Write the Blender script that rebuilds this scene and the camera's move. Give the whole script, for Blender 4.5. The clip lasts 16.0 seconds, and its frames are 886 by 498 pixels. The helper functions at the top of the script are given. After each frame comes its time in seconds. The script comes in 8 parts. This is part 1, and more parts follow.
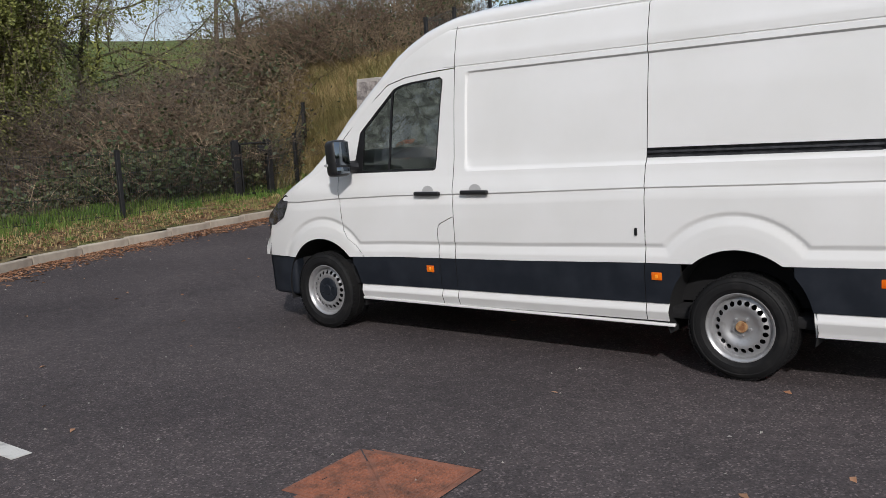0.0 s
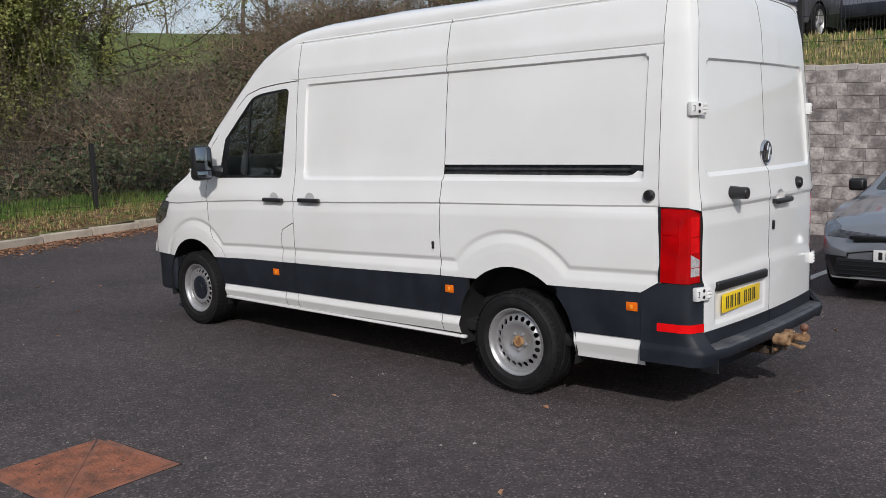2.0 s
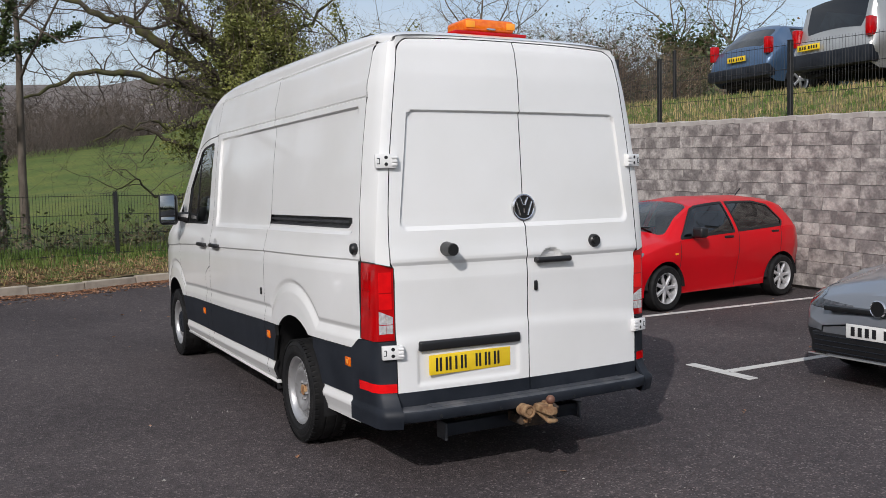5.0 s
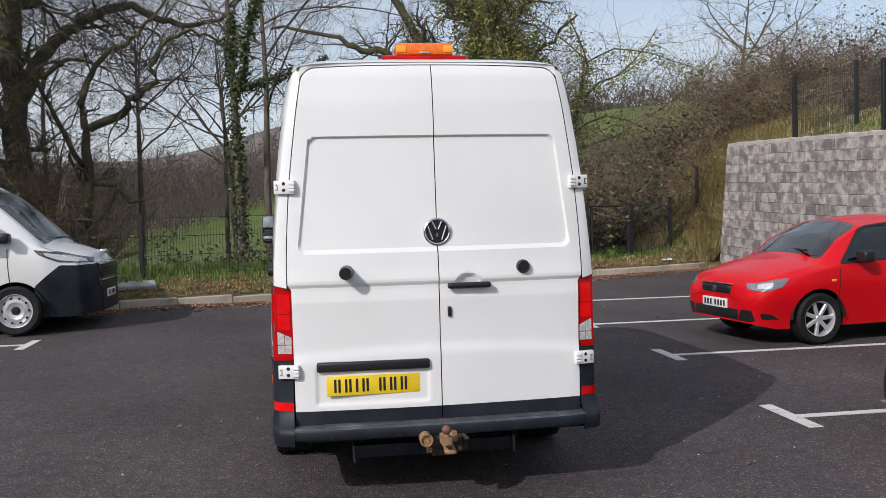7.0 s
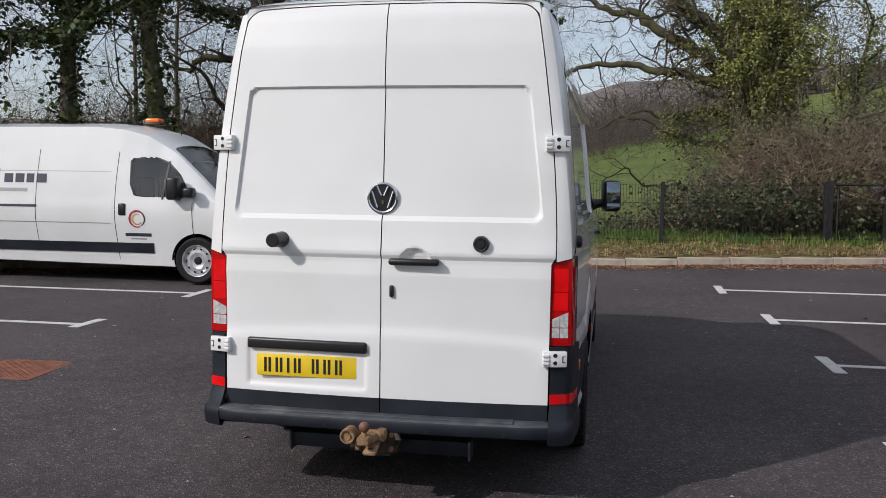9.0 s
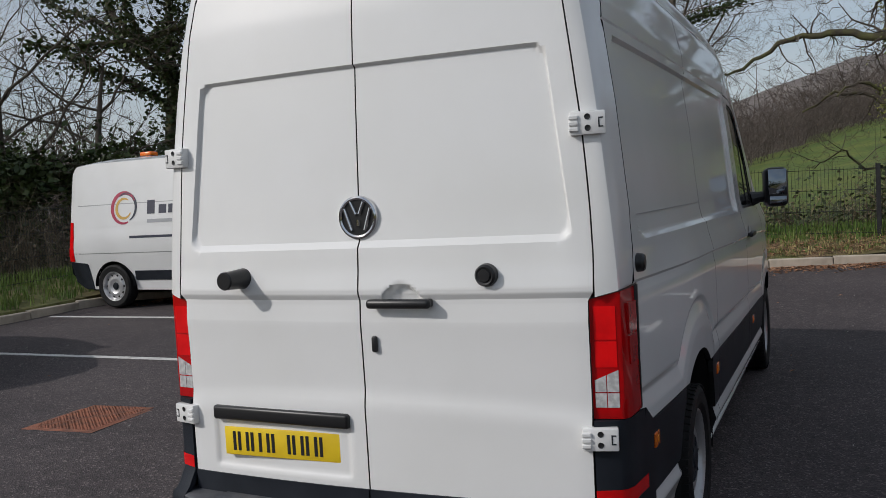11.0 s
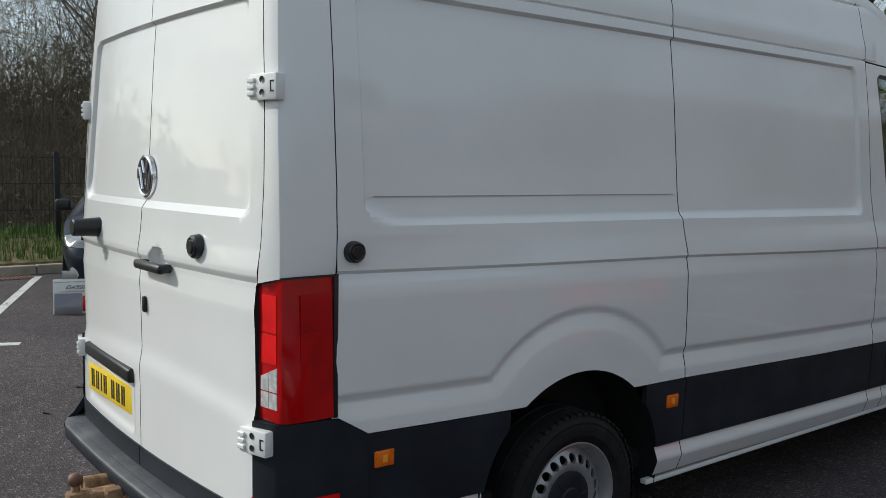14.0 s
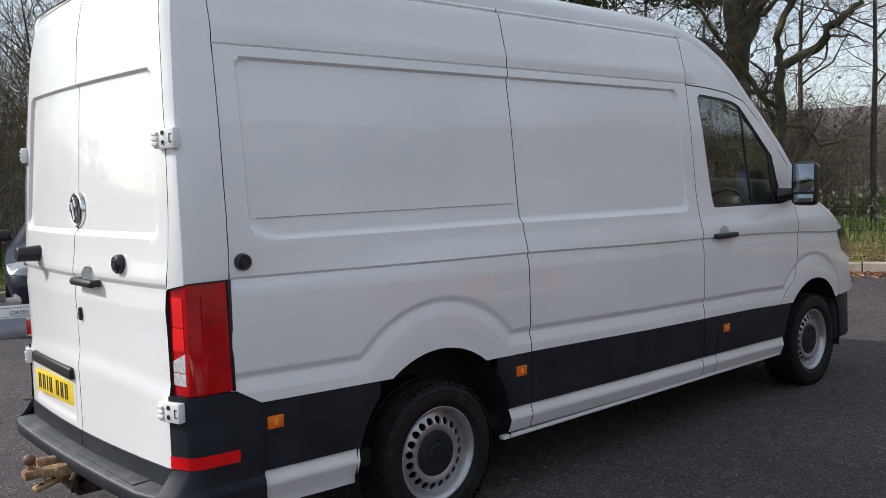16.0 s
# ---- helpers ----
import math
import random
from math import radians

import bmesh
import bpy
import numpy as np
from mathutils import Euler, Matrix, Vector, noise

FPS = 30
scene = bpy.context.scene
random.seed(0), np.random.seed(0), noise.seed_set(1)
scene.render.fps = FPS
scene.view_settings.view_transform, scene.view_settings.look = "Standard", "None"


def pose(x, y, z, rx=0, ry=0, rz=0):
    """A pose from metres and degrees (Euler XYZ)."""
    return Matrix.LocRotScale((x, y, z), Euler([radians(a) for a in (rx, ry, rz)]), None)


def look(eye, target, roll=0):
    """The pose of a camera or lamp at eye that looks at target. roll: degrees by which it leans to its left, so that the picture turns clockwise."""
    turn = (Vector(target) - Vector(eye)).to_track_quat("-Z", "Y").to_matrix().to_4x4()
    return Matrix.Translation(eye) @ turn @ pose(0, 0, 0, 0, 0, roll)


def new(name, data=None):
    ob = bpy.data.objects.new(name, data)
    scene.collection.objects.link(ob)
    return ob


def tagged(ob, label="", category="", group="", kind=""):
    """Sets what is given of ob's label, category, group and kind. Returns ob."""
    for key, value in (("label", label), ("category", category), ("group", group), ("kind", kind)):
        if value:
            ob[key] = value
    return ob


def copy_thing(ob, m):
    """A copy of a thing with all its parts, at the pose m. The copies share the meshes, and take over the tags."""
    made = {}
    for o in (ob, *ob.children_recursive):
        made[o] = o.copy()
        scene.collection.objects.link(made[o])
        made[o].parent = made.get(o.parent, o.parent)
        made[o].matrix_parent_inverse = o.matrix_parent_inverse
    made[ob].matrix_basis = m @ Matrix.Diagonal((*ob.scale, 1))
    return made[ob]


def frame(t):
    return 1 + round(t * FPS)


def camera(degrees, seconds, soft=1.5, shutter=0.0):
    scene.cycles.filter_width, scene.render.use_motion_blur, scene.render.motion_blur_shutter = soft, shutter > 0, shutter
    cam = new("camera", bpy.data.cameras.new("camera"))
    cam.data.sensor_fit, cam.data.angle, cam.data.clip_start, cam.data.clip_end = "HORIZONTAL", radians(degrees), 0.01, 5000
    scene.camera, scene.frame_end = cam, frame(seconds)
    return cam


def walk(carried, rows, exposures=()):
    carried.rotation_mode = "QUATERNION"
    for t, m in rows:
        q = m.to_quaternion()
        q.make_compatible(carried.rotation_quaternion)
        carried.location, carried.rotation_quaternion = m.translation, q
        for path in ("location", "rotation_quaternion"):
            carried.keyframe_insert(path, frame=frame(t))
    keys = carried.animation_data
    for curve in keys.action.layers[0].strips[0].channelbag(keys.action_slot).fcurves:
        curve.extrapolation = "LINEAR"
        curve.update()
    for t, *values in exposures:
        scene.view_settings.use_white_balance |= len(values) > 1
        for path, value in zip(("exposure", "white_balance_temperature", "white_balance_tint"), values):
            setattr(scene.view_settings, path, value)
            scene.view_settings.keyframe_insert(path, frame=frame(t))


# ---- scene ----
cam = camera(53.1, 16.0, 0.6)
PATH = [
    (0, (-6.321, -0.589, 1.645), (-4.765, 0.641, 1.387), -3.4),
    (0.5, (-6.223, -0.907, 1.675), (-4.645, 0.292, 1.399), -3.2),
    (1, (-5.984, -1.252, 1.675), (-4.4, -0.07, 1.369), -3.3),
    (1.5, (-5.742, -1.719, 1.71), (-4.231, -0.433, 1.46), -3.8),
    (2, (-5.402, -2.078, 1.679), (-3.931, -0.748, 1.422), -1.7),
    (2.5, (-5.024, -2.482, 1.668), (-3.671, -1.019, 1.491), -4.3),
    (3, (-4.652, -2.853, 1.653), (-3.309, -1.381, 1.484), -2.5),
    (3.5, (-4.197, -3.19, 1.651), (-3.073, -1.54, 1.528), -1.8),
    (4, (-3.845, -3.563, 1.641), (-2.758, -1.892, 1.483), -0.9),
    (4.2, (-3.643, -3.678, 1.624), (-2.553, -2.008, 1.471), -0.8),
    (6.3, (-1.487, -4.741, 1.609), (-0.92, -2.826, 1.512), -0.9),
    (6.5, (-1.27, -4.777, 1.618), (-0.733, -2.852, 1.522), -0.5),
    (7, (-0.706, -4.837, 1.61), (-0.411, -2.86, 1.53), -1.5),
    (7.5, (-0.214, -4.752, 1.591), (0.009, -2.769, 1.452), 0.1),
    (8, (0.265, -4.589, 1.583), (0.266, -2.591, 1.487), 0.0),
    (8.5, (0.701, -4.395, 1.579), (0.526, -2.406, 1.458), 1.4),
    (9, (1.076, -4.086, 1.574), (0.713, -2.124, 1.431), 0.7),
    (9.2, (1.217, -3.954, 1.557), (0.705, -2.023, 1.46), 1.5),
    (11.3, (1.621, -2.384, 1.572), (0.701, -0.612, 1.461), -3.9),
    (11.5, (1.658, -2.194, 1.559), (0.613, -0.49, 1.486), -2.5),
    (12, (1.796, -1.761, 1.556), (0.698, -0.094, 1.437), -3.5),
    (12.5, (2.064, -1.368, 1.55), (0.775, 0.158, 1.453), -3.4),
    (13, (2.416, -1.11, 1.556), (0.982, 0.276, 1.398), -3.4),
    (13.3, (2.588, -0.946, 1.516), (1.137, 0.412, 1.286), -0.5),
    (13.5, (2.752, -0.95, 1.518), (1.304, 0.409, 1.285), -1.9),
    (14, (3.151, -1.025, 1.554), (1.587, 0.209, 1.373), 0.9),
    (14.5, (3.487, -1.174, 1.558), (1.878, -0.001, 1.365), -1.8),
    (15, (3.796, -1.246, 1.572), (2.157, -0.117, 1.372), -1.3),
    (15.5, (3.947, -1.277, 1.602), (2.376, -0.054, 1.409), -0.9),
    (16, (3.977, -1.281, 1.598), (2.485, 0.042, 1.44), -1.7),
]
EXPOSURE = [(0, -0.32, 6500, 9), (4, -0.32, 6500, 9), (6.3, -0.14, 6500, 11), (7.5, -0.14, 6500, 11), (9.2, -0.28, 6500, 10), (11.3, -0.66, 6500, 8), (12.5, -0.70, 6500, 6), (13.5, -0.37, 6500, 2), (14.5, 0.02, 6500, 2), (15.2, 0.22, 6500, 4), (16, 0.25, 6500, 7)]
walk(cam, [(t, look(eye, target, roll)) for t, eye, target, roll in PATH], EXPOSURE)

# ---- light ----
SUN = Vector((-0.62, -0.555, 0.555)).normalized()
sky_world = bpy.data.worlds.new("sky")
scene.world = sky_world
sky_world.use_nodes = True
_n, _l = sky_world.node_tree.nodes, sky_world.node_tree.links
_sky = _n.new("ShaderNodeTexSky")
_sky.sky_type, _sky.sun_disc = "NISHITA", False
_sky.sun_elevation, _sky.sun_rotation = math.asin(SUN.z), math.atan2(SUN.x, SUN.y)
_sky.air_density, _sky.dust_density, _sky.ozone_density = 1.0, 1.5, 1.0
# thin high cloud
_tc, _mp = _n.new("ShaderNodeTexCoord"), _n.new("ShaderNodeMapping")
_mp.inputs["Scale"].default_value = (1.2, 1.2, 4.0)
_cn = _n.new("ShaderNodeTexNoise")
_cn.inputs["Scale"].default_value, _cn.inputs["Detail"].default_value, _cn.inputs["Roughness"].default_value = 1.6, 5, 0.55
_cr = _n.new("ShaderNodeValToRGB")
_cr.color_ramp.elements[0].position, _cr.color_ramp.elements[1].position = 0.38, 0.72
_cr.color_ramp.elements[0].color, _cr.color_ramp.elements[1].color = (0.35, 0.35, 0.35, 1), (0.9, 0.9, 0.9, 1)
_mx = _n.new("ShaderNodeMix")
_mx.data_type = "RGBA"
_mx.inputs["B"].default_value = (4.6, 4.9, 5.4, 1)
_l.new(_tc.outputs["Generated"], _mp.inputs["Vector"])
_l.new(_mp.outputs[0], _cn.inputs["Vector"])
_l.new(_cn.outputs[0], _cr.inputs[0])
_l.new(_cr.outputs[0], _mx.inputs["Factor"])
_l.new(_sky.outputs[0], _mx.inputs["A"])
_l.new(_mx.outputs["Result"], _n["Background"].inputs[0])
_n["Background"].inputs[1].default_value = 0.162
_sl = bpy.data.lights.new("sun", "SUN")
_sl.energy, _sl.angle, _sl.color = 3.25, radians(0.6), (1, 0.955, 0.94)
new("sun", _sl).matrix_world = look(SUN * 60, (0, 0, 0))

# ---- materials ----
def material(name, col, rough=0.6, metal=0.0, col2=None, scale=8.0, mix=(0.4, 0.65), bump=0.0, bump_scale=200.0, coat=0.0, spec=0.5,
             island=0.0, obrand=0.0, detail=6.0, stretch=None, trans=0.0, fine=0.0, scatter=False):
    """A procedural surface: two colours by large noise, fine grain in colour and bump, gloss that varies a little."""
    m = bpy.data.materials.new(name)
    m.use_nodes = True
    nodes, links = m.node_tree.nodes, m.node_tree.links
    b = nodes["Principled BSDF"]
    b.inputs["Roughness"].default_value, b.inputs["Metallic"].default_value = rough, metal
    b.inputs["Coat Weight"].default_value, b.inputs["Coat Roughness"].default_value = coat, 0.04
    b.inputs["Specular IOR Level"].default_value = spec
    b.inputs["Transmission Weight"].default_value = trans
    tc = nodes.new("ShaderNodeTexCoord")
    src = tc.outputs["Object"]
    if stretch:
        mp = nodes.new("ShaderNodeMapping")
        mp.inputs["Scale"].default_value = stretch
        links.new(src, mp.inputs["Vector"])
        src = mp.outputs[0]
    if scatter:
        for node, sock, far in (("ShaderNodeObjectInfo", "Random", (37, 53, 71)), ("ShaderNodeNewGeometry", "Random Per Island", (91, 29, 43))):
            g, ma = nodes.new(node), nodes.new("ShaderNodeVectorMath")
            ma.operation = "MULTIPLY_ADD"
            ma.inputs[1].default_value = far
            links.new(g.outputs[sock], ma.inputs[0])
            links.new(src, ma.inputs[2])
            src = ma.outputs[0]
    out = None
    if col2:
        no = nodes.new("ShaderNodeTexNoise")
        no.inputs["Scale"].default_value, no.inputs["Detail"].default_value = scale, detail
        links.new(src, no.inputs["Vector"])
        ra = nodes.new("ShaderNodeValToRGB")
        ra.color_ramp.elements[0].position, ra.color_ramp.elements[1].position = mix
        ra.color_ramp.elements[0].color, ra.color_ramp.elements[1].color = (*col, 1), (*col2, 1)
        links.new(no.outputs[0], ra.inputs[0])
        out = ra.outputs[0]
    if fine:
        fn = nodes.new("ShaderNodeTexNoise")
        fn.inputs["Scale"].default_value, fn.inputs["Detail"].default_value = bump_scale, 2
        links.new(src, fn.inputs["Vector"])
        fr = nodes.new("ShaderNodeMapRange")
        fr.inputs["From Min"].default_value, fr.inputs["From Max"].default_value = 0.3, 0.7
        fr.inputs["To Min"].default_value, fr.inputs["To Max"].default_value = 1 - fine, 1 + fine
        links.new(fn.outputs[0], fr.inputs["Value"])
        out = _times(nodes, links, out, col, fr.outputs[0])
    for amount, node, sock in ((island, "ShaderNodeNewGeometry", "Random Per Island"), (obrand, "ShaderNodeObjectInfo", "Random")):
        if amount:
            g = nodes.new(node)
            r = nodes.new("ShaderNodeMapRange")
            r.inputs["To Min"].default_value, r.inputs["To Max"].default_value = 1 - amount, 1 + amount
            links.new(g.outputs[sock], r.inputs["Value"])
            out = _times(nodes, links, out, col, r.outputs[0])
    if out:
        links.new(out, b.inputs["Base Color"])
    else:
        b.inputs["Base Color"].default_value = (*col, 1)
    if bump:
        bn = nodes.new("ShaderNodeTexNoise")
        bn.inputs["Scale"].default_value, bn.inputs["Detail"].default_value = bump_scale, 4
        links.new(src, bn.inputs["Vector"])
        bu = nodes.new("ShaderNodeBump")
        bu.inputs["Strength"].default_value, bu.inputs["Distance"].default_value = bump, 0.01
        links.new(bn.outputs[0], bu.inputs["Height"])
        links.new(bu.outputs[0], b.inputs["Normal"])
    return m


def _times(nodes, links, out, col, factor):
    v = nodes.new("ShaderNodeVectorMath")
    v.operation = "SCALE"
    if out:
        links.new(out, v.inputs[0])
    else:
        v.inputs[0].default_value = col
    links.new(factor, v.inputs["Scale"])
    return v.outputs[0]


def glass(name, tint=(0.75, 0.8, 0.78), rough=0.0):
    """Thin tinted glass: a see-through sheet with a mirror-like coat."""
    m = bpy.data.materials.new(name)
    m.use_nodes = True
    nodes, links = m.node_tree.nodes, m.node_tree.links
    nodes.remove(nodes["Principled BSDF"])
    tr, gl, mx, fr = (nodes.new(k) for k in ("ShaderNodeBsdfTransparent", "ShaderNodeBsdfGlossy", "ShaderNodeMixShader", "ShaderNodeLayerWeight"))
    pw, ma = nodes.new("ShaderNodeMath"), nodes.new("ShaderNodeMath")
    pw.operation, ma.operation = "POWER", "MULTIPLY_ADD"
    pw.inputs[1].default_value, ma.inputs[1].default_value, ma.inputs[2].default_value = 3.0, 0.9, 0.10
    fr.inputs["Blend"].default_value = 0.5
    links.new(fr.outputs["Facing"], pw.inputs[0])
    links.new(pw.outputs[0], ma.inputs[0])
    tr.inputs[0].default_value = (*tint, 1)
    gl.inputs["Roughness"].default_value = rough
    links.new(ma.outputs[0], mx.inputs[0])
    links.new(tr.outputs[0], mx.inputs[1])
    links.new(gl.outputs[0], mx.inputs[2])
    links.new(mx.outputs[0], nodes["Material Output"].inputs[0])
    return m


PAINT = material("white_paint", (0.80, 0.80, 0.79), 0.42, col2=(0.74, 0.74, 0.72), scale=1.7, mix=(0.35, 0.8), coat=1.0, spec=0.2)
PLASTIC = material("dark_plastic", (0.011, 0.014, 0.020), 0.52, col2=(0.020, 0.024, 0.032), scale=5, bump=0.08, bump_scale=400, spec=0.28)
STEP = material("worn_step_plastic", (0.05, 0.055, 0.065), 0.55, col2=(0.12, 0.12, 0.125), scale=7, mix=(0.45, 0.75), bump=0.15, bump_scale=250)
BLACK = material("black_plastic", (0.012, 0.012, 0.013), 0.38, bump=0.05, bump_scale=500)
# also colours panel rims, where it stands in for the shade in the gaps
SHADE = material("underbody_and_gap_shade", (0.008, 0.008, 0.009), 0.9)
TYRE = material("tyre_rubber", (0.008, 0.008, 0.0085), 0.7, spec=0.3, col2=(0.022, 0.021, 0.02), scale=14, mix=(0.5, 0.8), bump=0.2, bump_scale=120)
STEEL = material("silver_wheel_steel", (0.44, 0.44, 0.445), 0.34, 0.6, col2=(0.28, 0.265, 0.25), scale=22, mix=(0.55, 0.8))
RUST = material("rusty_metal", (0.22, 0.09, 0.035), 0.85, col2=(0.42, 0.27, 0.13), scale=30, mix=(0.4, 0.65), bump=0.5, bump_scale=90)
TOWRUST = material("rusty_tow_hitch", (0.17, 0.085, 0.042), 0.85, col2=(0.36, 0.235, 0.125), scale=26, mix=(0.35, 0.65), bump=0.5, bump_scale=80)
TOWDARK = material("dark_rusted_steel", (0.035, 0.026, 0.020), 0.85, col2=(0.10, 0.065, 0.04), scale=22, mix=(0.4, 0.7), bump=0.4, bump_scale=80)
TOWBALL = material("brown_tow_ball", (0.13, 0.055, 0.035), 0.6, col2=(0.20, 0.10, 0.065), scale=24)
CHROME = material("chrome", (0.75, 0.75, 0.76), 0.12, 1.0, col2=(0.6, 0.6, 0.62), scale=20)
REDLENS = material("red_lens", (0.80, 0.004, 0.006), 0.12, col2=(0.66, 0.003, 0.005), scale=14, coat=0.35, spec=0.3)
DARKRED = material("dark_red_lens", (0.50, 0.002, 0.004), 0.10, col2=(0.36, 0.002, 0.003), scale=9, coat=0.35, spec=0.3)
CLEARLENS = material("clear_lens", (0.55, 0.55, 0.55), 0.2, 0.3, col2=(0.8, 0.8, 0.8), scale=60, coat=1.0)
AMBER = material("amber_lens", (0.80, 0.135, 0.004), 0.2, col2=(0.86, 0.20, 0.008), scale=40, coat=0.6)
YELLOW = material("yellow_plate", (0.86, 0.60, 0.02), 0.45, col2=(0.80, 0.55, 0.02), scale=12)
WHITEPLATE = material("white_plate", (0.78, 0.78, 0.76), 0.45, col2=(0.7, 0.7, 0.68), scale=12)
INK = material("dark_ink", (0.012, 0.012, 0.014), 0.5)
GLASS = glass("side_glass", (0.52, 0.60, 0.58))
WINDSCREEN = glass("windscreen_glass", (0.72, 0.78, 0.76))
DARKGLASS = glass("dark_glass", (0.10, 0.12, 0.12))
MIRRORGLASS = material("mirror_glass", (0.22, 0.245, 0.27), 0.03, 1.0)
SEAT = material("grey_seat_cloth", (0.05, 0.05, 0.055), 0.9, col2=(0.075, 0.075, 0.08), scale=60, bump=0.3, bump_scale=300)

# ---- mesh helpers ----
def thing(name, label, category, group="", kind="", at=None):
    ob = new(name)
    ob.empty_display_size = 0.1
    if at is not None:
        ob.matrix_world = at
    return tagged(ob, label, category, group, kind)


def shaded(me, angle=32):
    if angle:
        me.polygons.foreach_set("use_smooth", [True] * len(me.polygons))
        me.set_sharp_from_angle(angle=radians(angle))
    me.update()
    return me


def mesh(name, verts, faces, mats, angle=32, slots=None):
    me = bpy.data.meshes.new(name)
    me.from_pydata([tuple(v) for v in verts], [], [tuple(f) for f in faces])
    for m in mats if isinstance(mats, (list, tuple)) else [mats]:
        me.materials.append(m)
    if slots is not None:
        me.polygons.foreach_set("material_index", slots)
    return shaded(me, angle)


def piece(name, verts, faces, mats, parent, label="", angle=32, slots=None):
    ob = new(name, mesh(name, verts, faces, mats, angle, slots))
    ob.parent = parent
    return tagged(ob, label) if label else ob


def part(name, bm, mats, parent, label="", angle=32):
    me = bpy.data.meshes.new(name)
    bm.to_mesh(me)
    bm.free()
    for m in mats if isinstance(mats, (list, tuple)) else [mats]:
        me.materials.append(m)
    ob = new(name, shaded(me, angle))
    ob.parent = parent
    return tagged(ob, label) if label else ob


def solo(ob, label, category, group="", kind=""):
    return tagged(ob, label, category, group, kind)


def box(lo, hi, bev=0.0, seg=2, bm=None):
    own = bm is None
    bm = bm or bmesh.new()
    made = bmesh.ops.create_cube(bm, size=1)["verts"]
    for v in made:
        v.co = Vector([(lo[i] + hi[i]) / 2 + v.co[i] * (hi[i] - lo[i]) for i in range(3)])
    if bev:
        edges = list({e for v in made for e in v.link_edges})
        bmesh.ops.bevel(bm, geom=edges, offset=bev, segments=seg, affect="EDGES", profile=0.5)
    return bm


def moved(bm, m):
    bmesh.ops.transform(bm, matrix=m, verts=bm.verts)
    return bm


def lathe(profile, seg=48, close=False):
    """Turns (radius, along x) points round the x axis."""
    verts, faces = [], []
    n = len(profile)
    for k in range(seg):
        a = 2 * math.pi * k / seg
        verts += [(x, r * math.cos(a), r * math.sin(a)) for r, x in profile]
    for k in range(seg):
        for i in range(n - 1 + close):
            a, b = k * n + i, k * n + (i + 1) % n
            c, d = ((k + 1) % seg) * n + (i + 1) % n, ((k + 1) % seg) * n + i
            faces.append((a, d, c, b))
    return verts, faces


def tube(points, radii, sides=6, verts=None, faces=None, cap=True):
    """A tapered tube along points; appends to verts and faces."""
    verts = [] if verts is None else verts
    faces = [] if faces is None else faces
    base = len(verts)
    n = len(points)
    for i, (p, r) in enumerate(zip(points, radii)):
        d = (points[min(i + 1, n - 1)] - points[max(i - 1, 0)])
        d = d.normalized() if d.length > 1e-9 else Vector((0, 0, 1))
        a = d.orthogonal().normalized() if abs(d.z) > 0.99 else d.cross(Vector((0, 0, 1))).normalized()
        b = d.cross(a)
        for k in range(sides):
            w = 2 * math.pi * k / sides
            verts.append(tuple(p + (a * math.cos(w) + b * math.sin(w)) * r))
    for i in range(n - 1):
        for k in range(sides):
            k2 = (k + 1) % sides
            faces.append((base + i * sides + k, base + i * sides + k2, base + (i + 1) * sides + k2, base + (i + 1) * sides + k))
    if cap:
        faces.append(tuple(base + k for k in reversed(range(sides))))
        faces.append(tuple(base + (n - 1) * sides + k for k in range(sides)))
    return verts, faces


